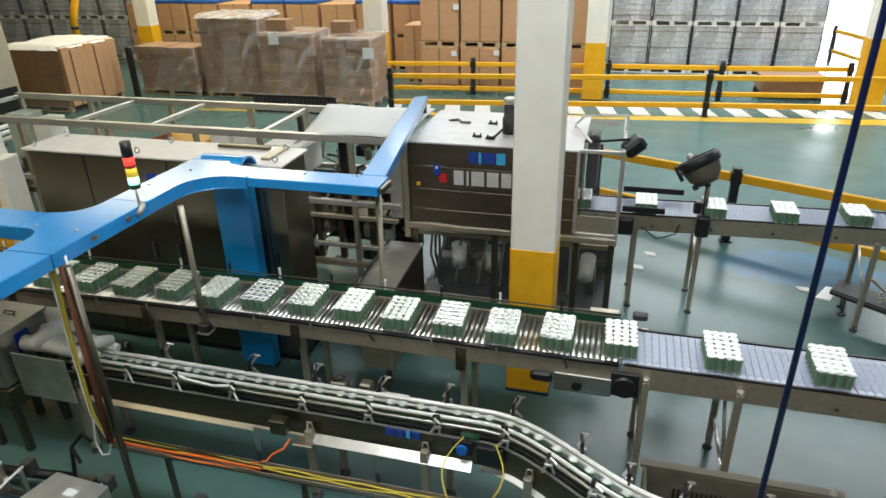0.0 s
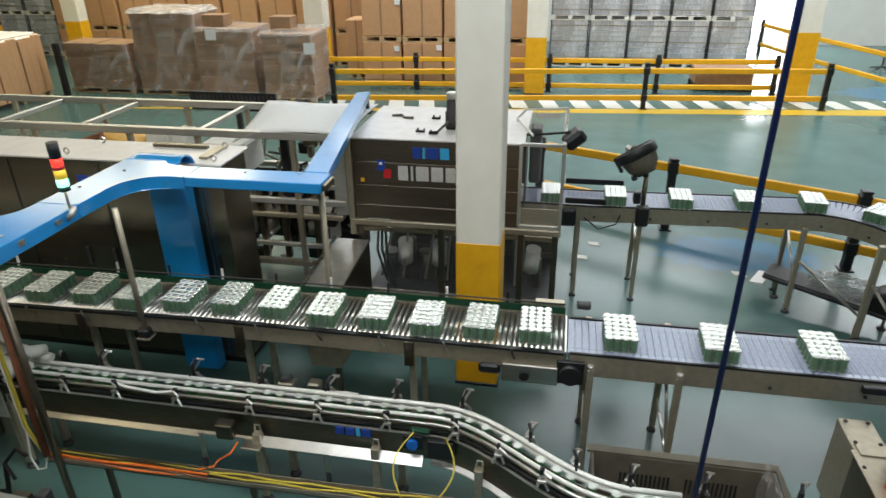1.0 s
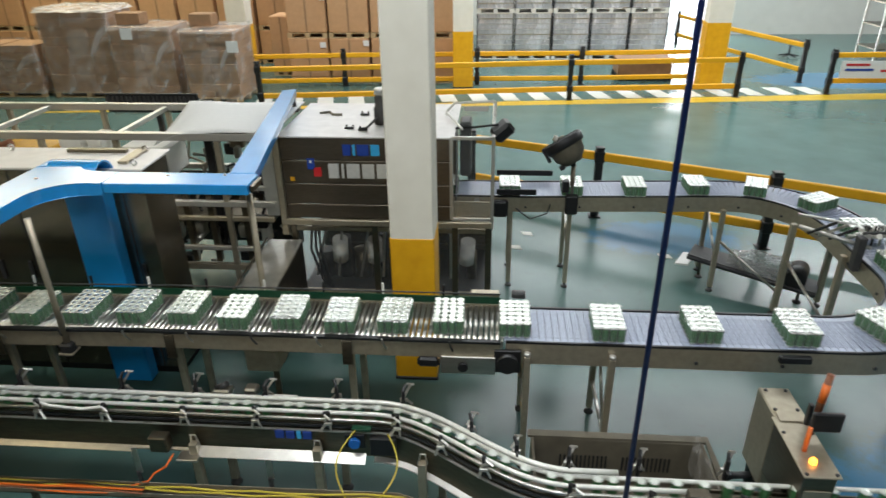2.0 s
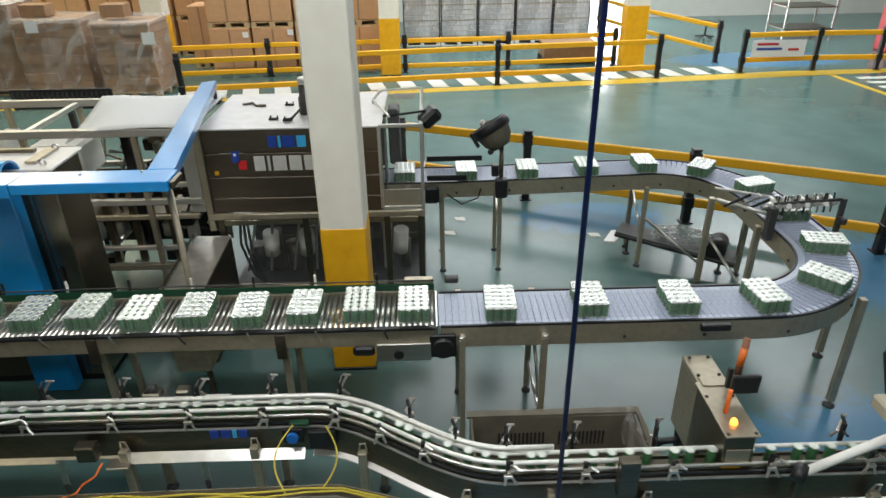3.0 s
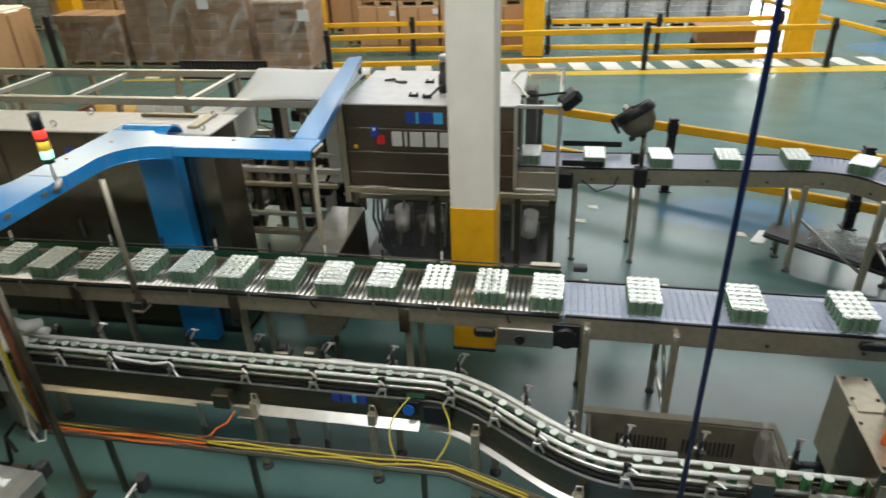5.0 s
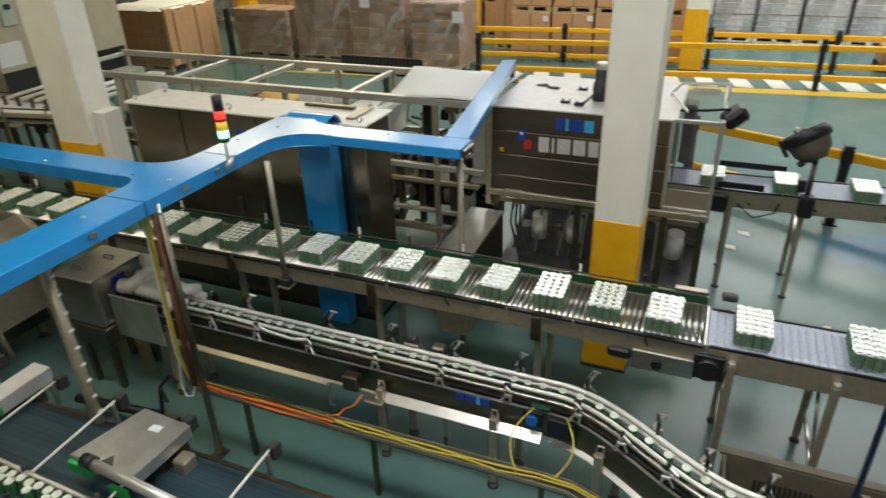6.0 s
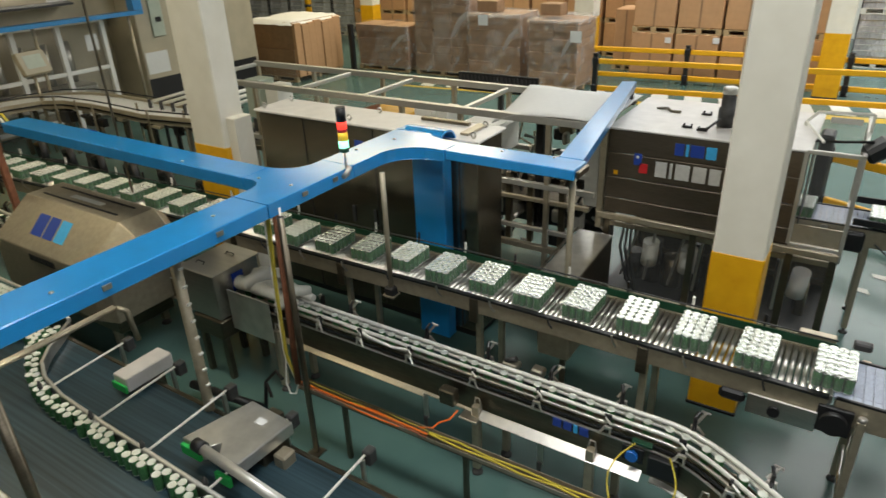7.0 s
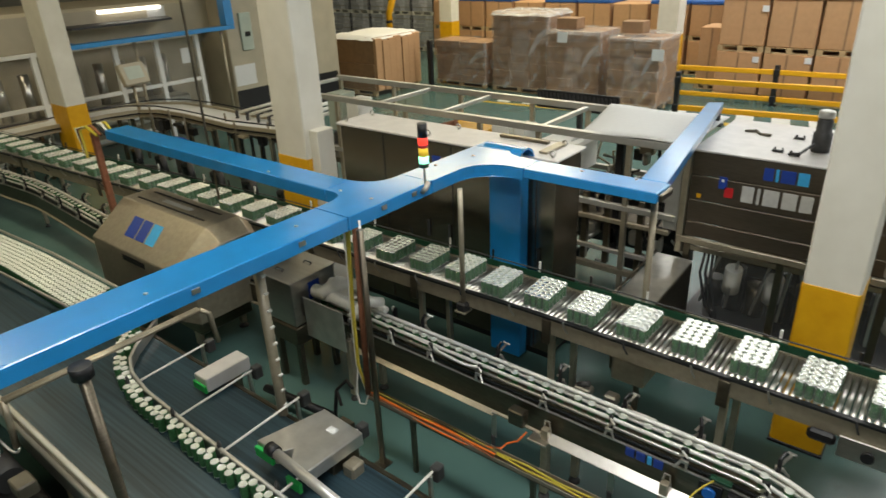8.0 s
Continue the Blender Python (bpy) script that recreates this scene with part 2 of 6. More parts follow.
def thing(name, at, label="", category="", group="", kind=""):
    ob = new(name)
    ob.location = at
    ORIGIN[ob] = Vector(at)
    return tagged(ob, label, category, group, kind)


def finish(bm, name, mats):
    me = bpy.data.meshes.new(name)
    bmesh.ops.recalc_face_normals(bm, faces=bm.faces)
    bm.to_mesh(me)
    bm.free()
    for m in mats if isinstance(mats, (list, tuple)) else [mats]:
        me.materials.append(m)
    return me


def part(name, bm, mat, parent, label=""):
    """One mesh, built in world places, hung under its thing or part."""
    o = ORIGIN[parent]
    bmesh.ops.translate(bm, verts=bm.verts, vec=-o)
    ob = new(name, finish(bm, name, mat))
    ob.parent = parent
    ORIGIN[ob] = o
    return tagged(ob, label)


def solo(name, bm, mat, label="", category="", group="", kind="", at=None):
    """A thing that is one mesh."""
    o = Vector(at) if at else Vector((0, 0, 0))
    bmesh.ops.translate(bm, verts=bm.verts, vec=-o)
    ob = new(name, finish(bm, name, mat))
    ob.location = o
    ORIGIN[ob] = o
    return tagged(ob, label, category, group, kind)


def box(bm, x0, x1, y0, y1, z0, z1, bevel=0.0, m=None, mat=0):
    r = bmesh.ops.create_cube(bm, size=1.0)
    vs = r["verts"]
    for v in vs:
        v.co = Vector((x0 + (v.co.x + 0.5) * (x1 - x0), y0 + (v.co.y + 0.5) * (y1 - y0), z0 + (v.co.z + 0.5) * (z1 - z0)))
    fs = list({f for v in vs for f in v.link_faces})
    for f in fs:
        f.material_index = mat
    if bevel:
        es = list({e for v in vs for e in v.link_edges})
        out = bmesh.ops.bevel(bm, geom=es, offset=bevel, segments=1, affect="EDGES", profile=0.5)
        vs = list({v for f in out["faces"] for v in f.verts} | {v for v in vs if v.is_valid})
    if m is not None:
        bmesh.ops.transform(bm, matrix=m, verts=vs)
    return bm


def bx(*a, **k):
    return box(bmesh.new(), *a, **k)


def tube(bm, pts, r, seg=8, cap=True):
    pts = [Vector(p) for p in pts]
    rings, prev = [], None
    for i, p in enumerate(pts):
        d = (pts[min(i + 1, len(pts) - 1)] - pts[max(i - 1, 0)]).normalized()
        if prev is None:
            prev = d.orthogonal().normalized()
        prev = (prev - d * prev.dot(d)).normalized()
        side = d.cross(prev)
        rr = r[i] if isinstance(r, (list, tuple)) else r
        rings.append([bm.verts.new(p + rr * (math.cos(2 * math.pi * k / seg) * prev + math.sin(2 * math.pi * k / seg) * side)) for k in range(seg)])
    for a, b in zip(rings, rings[1:]):
        for k in range(seg):
            f = bm.faces.new((a[k], a[(k + 1) % seg], b[(k + 1) % seg], b[k]))
            f.smooth = seg > 6
    if cap:
        bm.faces.new(rings[0][::-1])
        bm.faces.new(rings[-1])
    return bm


def tb(*a, **k):
    return tube(bmesh.new(), *a, **k)


def sweep(bm, pts, prof):
    """A closed profile of (offset to the left, height) carried along a level line."""
    pts = [Vector((p[0], p[1], 0)) for p in pts]
    rings = []
    for i, p in enumerate(pts):
        d = (pts[min(i + 1, len(pts) - 1)] - pts[max(i - 1, 0)]).normalized()
        n = Vector((-d.y, d.x, 0))
        rings.append([bm.verts.new(p + n * o + Vector((0, 0, z))) for o, z in prof])
    m = len(prof)
    for a, b in zip(rings, rings[1:]):
        for k in range(m):
            bm.faces.new((a[k], a[(k + 1) % m], b[(k + 1) % m], b[k]))
    bm.faces.new(rings[0][::-1])
    bm.faces.new(rings[-1])
    return bm


def sw(pts, o0, o1, z0, z1):
    return sweep(bmesh.new(), pts, [(o0, z0), (o1, z0), (o1, z1), (o0, z1)])


def lathe(bm, prof, seg=16, at=(0, 0, 0), mats=None, smooth=True):
    rings = []
    for r, z in prof:
        rings.append([bm.verts.new((at[0] + r * math.cos(2 * math.pi * k / seg), at[1] + r * math.sin(2 * math.pi * k / seg), at[2] + z)) for k in range(seg)])
    for i, (a, b) in enumerate(zip(rings, rings[1:])):
        for k in range(seg):
            f = bm.faces.new((a[k], a[(k + 1) % seg], b[(k + 1) % seg], b[k]))
            f.smooth = smooth
            f.material_index = mats[i] if mats else 0
    f = bm.faces.new(rings[-1])
    f.material_index = mats[-1] if mats else 0
    bm.faces.new(rings[0][::-1])
    return bm


def arc(cx, cy, r, a0, a1, n=14):
    return [(cx + r * math.cos(radians(a0 + (a1 - a0) * i / n)), cy + r * math.sin(radians(a0 + (a1 - a0) * i / n))) for i in range(n + 1)]


# ---- structure ----
XW, XE, YS, YN_, = -24.0, 18.0, -7.0, 24.0


def build_structure():
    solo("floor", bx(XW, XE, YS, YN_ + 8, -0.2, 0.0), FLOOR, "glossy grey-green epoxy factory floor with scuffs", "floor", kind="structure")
    # south and west walls take the darkened tone, for less fill light
    solo("wall_south", bx(XW, XE, YS - 0.2, YS, 0, CEIL), WALL_DIM, "plain painted factory wall closing the hall", "wall", kind="structure")
    solo("wall_west", bx(XW - 0.2, XW, YS - 0.2, YN_ + 0.2, 0, CEIL), WALL_DIM, "plain painted factory wall closing the hall", "wall", kind="structure")
    solo("wall_east", bx(XE, XE + 0.2, YS - 0.2, YN_ + 0.2, 0, CEIL), WALLN, "plain painted factory wall closing the hall", "wall", kind="structure")
    b = bmesh.new()
    box(b, XW, 6.2, YN_, YN_ + 0.25, 0, CEIL)
    box(b, 8.6, XE, YN_, YN_ + 0.25, 0, CEIL)
    box(b, 6.2, 8.6, YN_, YN_ + 0.25, 2.2, CEIL)
    solo("wall_north", b, WALLN, "off-white factory wall with a bright loading door", "wall", kind="structure")
    solo("backdrop", bx(4.5, 10.5, YN_ + 3.0, YN_ + 3.05, 0.01, 5), DAY, "bright daylight beyond the loading door", "daylight", kind="structure")
    solo("ceiling", bx(XW, XE, YS, YN_ + 0.2, CEIL, CEIL + 0.2), CEILC, "dull grey factory ceiling", "ceiling", kind="structure")
    for lx, ly, ll, lw, watts, cool in LAMPS:
        t = thing("ceiling_light", (lx, ly, CEIL - 0.4), "long white ceiling luminaire", "lamp", "ceiling lights")
        part("housing", bx(lx - ll / 2, lx + ll / 2, ly - lw / 2 - 0.02, ly + lw / 2 + 0.02, CEIL - 0.39, CEIL - 0.33, 0.01), WHITE, t)
        part("hanger", bx(lx - 0.03, lx + 0.03, ly - 0.03, ly + 0.03, CEIL - 0.33, CEIL), ALU, t)


def column(num, x0, x1, y0, y1, band, label):
    c = solo("pillar_%d" % num, bx(x0, x1, y0, y1, 0, CEIL, 0.012), BEIGE, label, "pillar", kind="structure", at=(x0, y0, 0))
    part("painted_band", bx(x0 - 0.004, x1 + 0.004, y0 - 0.004, y1 + 0.004, 0.02, band, 0.012), YELLOW, c, "yellow painted lower band")
    part("base_band", bx(x0 - 0.012, x1 + 0.012, y0 - 0.012, y1 + 0.012, 0, 0.03, 0.006), BLACK, c, "dark rubber base band")


def build_columns():
    lab = "square cream painted column with a yellow lower band"
    column(1, 0.066, 0.415, 4.285, 4.64, 1.37, lab)
    column(2, -5.23, -4.735, 4.05, 4.357, 1.525, lab)
    column(3, -11.8, -11.2, 4.28, 4.62, 1.35, lab)
    column(4, -0.16, 0.30, 15.55, 15.9, 1.32, lab)
    column(5, 5.6, 6.12, 15.55, 15.95, 1.5, lab)
    column(6, -6.35, -5.8, 17.5, 18.0, 1.2, lab)
    solo("wall_duct", bx(-4.731, -4.60, 4.11, 4.34, 0, 1.83, 0.008), BEIGE, "cream painted service duct against a column", "duct", kind="structure")
    column(7, -13.55, -13.05, 17.2, 17.6, 1.35, lab)


def marking(pts, mat, label, z=0.004):
    b = bmesh.new()
    low = [b.verts.new((x, y, 0.0005)) for x, y in pts]
    top = [b.verts.new((x, y, z)) for x, y in pts]
    b.faces.new(top)
    n = len(pts)
    for i in range(n):
        b.faces.new((low[i], low[(i + 1) % n], top[(i + 1) % n], top[i]))
    return solo("floor_marking", b, mat, label, "floor marking", "floor markings", "structure")


def build_markings():
    def line(x):
        return 13.86 + 0.115 * (x + 1.3)
    marking([(-9, line(-9) + 0.12), (-9, line(-9)), (14.5, line(9.5) + 0.05), (14.5, line(9.5) + 0.17), (9.5, line(9.5) + 0.12)], FLOORY, "yellow painted walkway line")
    x = -8.6
    while x < 8.4:
        a, b = line(x) + 0.2, line(x) + 0.92
        marking([(x, a), (x + 0.36, a), (x + 0.2, b), (x - 0.16, b)], FLOORW, "worn white zebra stripe on the walkway")
        x += 0.69
    marking([(10.2, 14.75), (10.35, 14.85), (10.6, 12.2), (10.45, 12.1)], FLOORY, "yellow painted line beside a crossing")
    for i in range(6):
        yy = 14.5 - 0.42 * i
        marking([(10.7, yy), (13.0, yy), (13.0, yy - 0.2), (10.7, yy - 0.2)], FLOORW, "worn white crossing stripe")
    for cx, cy in ((2.86, 6.75), (1.25, 7.3), (1.1, 6.9)):
        marking([(cx, cy), (cx + 0.13, cy - 0.03), (cx + 0.11, cy + 0.08), (cx - 0.02, cy + 0.09)], FLOORW, "scrap of pale paper on the floor", 0.006)


def barrier_run(posts, rails, top, group, thick=0.06, label="yellow plastic safety barrier with black posts"):
    t = thing("safety_barrier", (posts[0][0], posts[0][1], 0), label, "barrier", group)
    for x, y in posts:
        b = bx(x - 0.05, x + 0.05, y - 0.05, y + 0.05, 0.015, top, 0.012)
        box(b, x - 0.075, x + 0.075, y - 0.075, y + 0.075, 0, 0.015)
        box(b, x - 0.056, x + 0.056, y - 0.056, y + 0.056, top, top + 0.03, 0.01)
        p = part("post", b, BLACK, t)
        for z in rails:
            part("bracket", bx(x - 0.062, x + 0.062, y - 0.062, y + 0.062, z - 0.075, z + 0.075, 0.01), BLACK, p)
    for (xa, ya), (xb, yb) in zip(posts, posts[1:]):
        d = Vector((xb - xa, yb - ya, 0))
        ln, ang = d.length, math.atan2(d.y, d.x)
        for z in rails:
            b = bx(0.063, ln - 0.063, -thick / 2, thick / 2, z - 0.055, z + 0.055, 0.012, pose(xa, ya, 0, 0, 0, math.degrees(ang)))
            part("rail", b, BARRIER, t)
    return t


def build_barriers():
    barrier_run([(-4.24, 13.6), (-0.9, 14.0), (2.5, 14.44), (6.22, 14.8)], (0.82, 0.25), 0.96, "walkway barriers")
    barrier_run([(-6.6, 15.35), (-2.84, 15.75), (0.4, 15.95), (2.92, 16.05), (5.6, 16.3)], (0.74, 0.15), 0.86, "walkway barriers")
    barrier_run([(0.55, 8.68), (2.23, 7.95), (4.13, 7.09), (6.03, 6.18)], (0.845, 0.28), 0.94, "line barriers")
    t = barrier_run([(8.31, 15.13), (10.1, 15.25), (11.6, 15.2), (14.0, 15.2)], (0.86, 0.3), 0.96, "walkway barriers")
    part("sign_board", bx(8.5, 9.75, 15.12, 15.135, 0.36, 0.74), PAPER, t, "white notice board with unreadable red writing")
    for i, (xa, xb, z) in enumerate(((8.6, 9.1, 0.63), (8.6, 9.2, 0.52), (9.35, 9.6, 0.5))):
        part("writing", bx(xa, xb, 15.114, 15.118, z, z + 0.05), LOGO_R if i != 1 else LOGO_B, t)
    barrier_run([(8.2, 16.35), (7.2, 19.5), (6.6, 22.0)], (0.86, 0.3), 0.98, "walkway barriers")
    barrier_run([(-10.6, 15.2), (-8.4, 15.3)], (0.8, 0.3), 0.96, "walkway barriers")


build_structure()
build_columns()
build_markings()
build_barriers()

# ---- pack conveyor ----
CX, RC, YN, YF, XS = 3.2, 0.9, 3.57, 6.17, 4.1
CYN, CYF = YN + RC, YF - RC
BELT_Z, HALF = 1.07, 0.215
ARCLEN = RC * math.pi / 2
LEN1, LEN2 = CX + 3.0, CYF - CYN


def belt_course(s):
    """Place and heading along a square-set belt; s runs from x = -3 on the far side."""
    if s < LEN1:
        return s - 3.0, YF, 0.0
    s -= LEN1
    if s < ARCLEN:
        a = s / RC
        return CX + RC * math.sin(a), CYF + RC * math.cos(a), -a
    s -= ARCLEN
    if s < LEN2:
        return XS, CYF - s, -math.pi / 2
    s -= LEN2
    if s < ARCLEN:
        a = s / RC
        return CX + RC * math.cos(a), CYN - RC * math.sin(a), -math.pi / 2 - a
    return CX - (s - ARCLEN), YN, -math.pi


def belt_at(s):
    """The belt as it stands: its far side splays a little outwards to the east."""
    x, y, h = belt_course(s)
    return x, y + 0.05 * max(0.0, x - 1.2) * min(max((y - 4.8) / 1.3, 0.0), 1.0), h


def bend(x):
    """Sideways drift of the long conveyor towards its west end."""
    return float(np.interp(x, [-13.5, -10.0, -5.0, -1.5], [-0.72, -0.47, -0.10, 0.0]))


S_JOINT = LEN1 + 2 * ARCLEN + LEN2 + (CX - 0.96)


def leg(parent, x, y, top, foot_r=0.035, size=0.022):
    b = bx(x - size, x + size, y - size, y + size, 0.05, top, 0.004)
    l = part("leg", b, STEEL_WARM, parent)
    part("foot", lathe(tb([(x, y, 0.015), (x, y, 0.09)], 0.009, 8), [(foot_r, 0), (foot_r, 0.012), (0.014, 0.028)], 14, (x, y, 0)), RUBBER, l, "levelling foot")
    return l


def build_chain_conveyor():
    t = thing("pack_conveyor", (3.0, 4.8, 0), "curved stainless conveyor with a grey slatted plastic belt", "conveyor")
    line = [belt_at(0.05 * i)[:2] for i in range(int(2.1 / 0.05), int((S_JOINT - 0.01) / 0.05) + 1)]
    for name, a, b_ in (("outer_side", HALF + 0.004, HALF + 0.012), ("inner_side", -HALF - 0.012, -HALF - 0.004)):
        part(name, sw(line, a, b_, 0.90, BELT_Z - 0.012), STEEL_WARM, t)
    for a, b_ in ((HALF - 0.004, HALF + 0.012), (-HALF - 0.012, -HALF + 0.004)):
        part("edge_strip", sw(line, a, b_, BELT_Z - 0.012, BELT_Z + 0.004), BLACK, t)
    part("bed", sw(line, -HALF + 0.006, HALF - 0.006, 0.965, 1.0), STEEL_DARK, t)
    # legs: front pair row, far row, curve
    for x in (1.12, 1.68):
        for y in (YN - 0.25, YN + 0.38):
            leg(t, x, y, 0.98)
        part("brace", tb([(x, YN - 0.22, 0.32), (x, YN + 0.36, 0.32)], 0.014, 8), STEEL, t)
        part("brace", tb([(x, YN - 0.2, 0.36), (x, YN + 0.34, 0.88)], 0.012, 8), STEEL, t)
        part("cap", lathe(bmesh.new(), [(0.024, 0), (0.024, 0.02), (0.016, 0.026)], 14, (x, YN - 0.25, 0.98)), ALU, t, "white leg cap")
    for x in (1.05, 1.66, 3.2):
        for y in (YF - 0.17, YF + 0.3):
            leg(t, x, y, 0.94)
        part("brace", tb([(x, YF - 0.15, 0.4), (x, YF + 0.28, 0.75)], 0.012, 8), STEEL, t)
    for x, y in ((4.06, 3.66), (4.32, 4.3), (3.86, 4.9), (3.7, 5.55), (4.2, 5.75)):
        leg(t, x, y, 1.0, 0.045, 0.026)
    part("brace", tb([(3.86, 4.9, 0.3), (3.7, 5.55, 0.62)], 0.014, 8), STEEL, t)
    part("brace", tb([(3.7, 5.55, 0.25), (3.2, 6.0, 0.6)], 0.014, 8), STEEL, t)
    # rollers return, bolt rows
    for s in np.arange(4.2, S_JOINT, 0.55):
        x, y, h = belt_at(float(s))
        n = Vector((math.sin(h), -math.cos(h), 0))
        q = Vector((x, y, 0.955)) + n * (-(HALF + 0.018))
        q2 = Vector((x, y, 0.955)) + n * (HALF + 0.018)
        for c in (q, q2):
            part("bolt", tb([c - n * 0.006, c + n * 0.006], 0.012, 8), RUBBER, t)
    # drive at the joint
    part("bearing", tb([(0.99, YN - 0.3, 0.93), (0.99, YN - 0.2, 0.93)], 0.07, 16), BLACK, t, "black flange bearing")
    part("bearing_plate", bx(0.9, 1.08, YN - 0.26, YN - 0.232, 0.84, 1.02, 0.006), BLACK, t)
    # slats of the belt
    b = bx(-0.0222, 0.0222, -HALF + 0.008, HALF - 0.008, BELT_Z - 0.02, BELT_Z - 0.005, 0.002)
    for k in (-0.018, -0.006, 0.006):
        box(b, k, k + 0.005, -HALF + 0.055, HALF - 0.055, BELT_Z - 0.005, BELT_Z, 0.001)
    me = finish(b, "slat", BELT)
    n = int((S_JOINT - 2.15) / 0.047)
    for i in range(n):
        x, y, h = belt_at(2.17 + 0.047 * i)
        sl = new("slat", me)
        sl.parent = t
        sl.matrix_basis = pose(-3.0, -4.8, 0) @ pose(x, y, 0, 0, 0, math.degrees(h))
    # tyre-like turner over the curve
    g = thing("pack_turner", (4.05, 5.1, BELT_Z), "steel guide frame with rows of small rollers over the belt", "guide")
    part("bar", tb([(3.55, 5.42, 1.16), (3.95, 5.0, 1.16)], 0.018, 8), ALU, g)
    part("bar", tb([(3.6, 5.6, 1.2), (4.1, 5.32, 1.2)], 0.014, 8), ALU, g)
    part("bracket", bx(3.78, 3.84, 4.88, 4.96, 1.0, 1.3, 0.006), RUBBER, g)
    part("crossbar", tb([(3.82, 4.94, 1.32), (4.42, 5.0, 1.32)], 0.014, 8), RUBBER, g)
    part("crossbar", tb([(3.8, 5.02, 1.28), (4.42, 5.1, 1.28)], 0.012, 8), ALU, g)
    for i in range(7):
        x = 3.86 + 0.085 * i
        part("roller", tb([(x, 4.92 + 0.01 * i, 1.3), (x, 5.06 + 0.01 * i, 1.25)], 0.024, 10), PLASTIC_W if i % 2 else ALU, g)
        part("pin", tb([(x, 4.96 + 0.01 * i, 1.3), (x, 4.96 + 0.01 * i, 1.38)], 0.007, 6), BLACK, g)
    part("end_block", bx(4.41, 4.47, 4.9, 4.98, 1.12, 1.18, 0.008), RUBBER, g)
    part("arm", bx(4.42, 4.46, 4.96, 5.0, 1.02, 1.34, 0.004), RUBBER, g)
    for i in range(9):
        x = 3.88 + 0.065 * i
        part("comb_tooth", tb([(x, 5.0 + 0.008 * i, 1.18), (x, 5.0 + 0.008 * i, 1.36)], 0.009, 6), (ALU, BLACK, STEEL)[i % 3], g)
        part("comb_head", bx(x - 0.016, x + 0.016, 5.06, 5.14, 1.27, 1.31, 0.006), (PLASTIC_W, RUBBER)[i % 2], g)
    part("comb_beam", tb([(3.8, 5.1, 1.22), (4.45, 5.18, 1.22)], 0.016, 8), STEEL, g)
    for i in range(4):
        part("side_arm", tb([(3.6 + 0.07 * i, 5.36 - 0.05 * i, 1.12), (3.74 + 0.07 * i, 5.2 - 0.05 * i, 1.3)], 0.014, 6), (BLACK, STEEL)[i % 2], g)
    g.location = (4.07, 4.86, BELT_Z - 0.02)
    return t


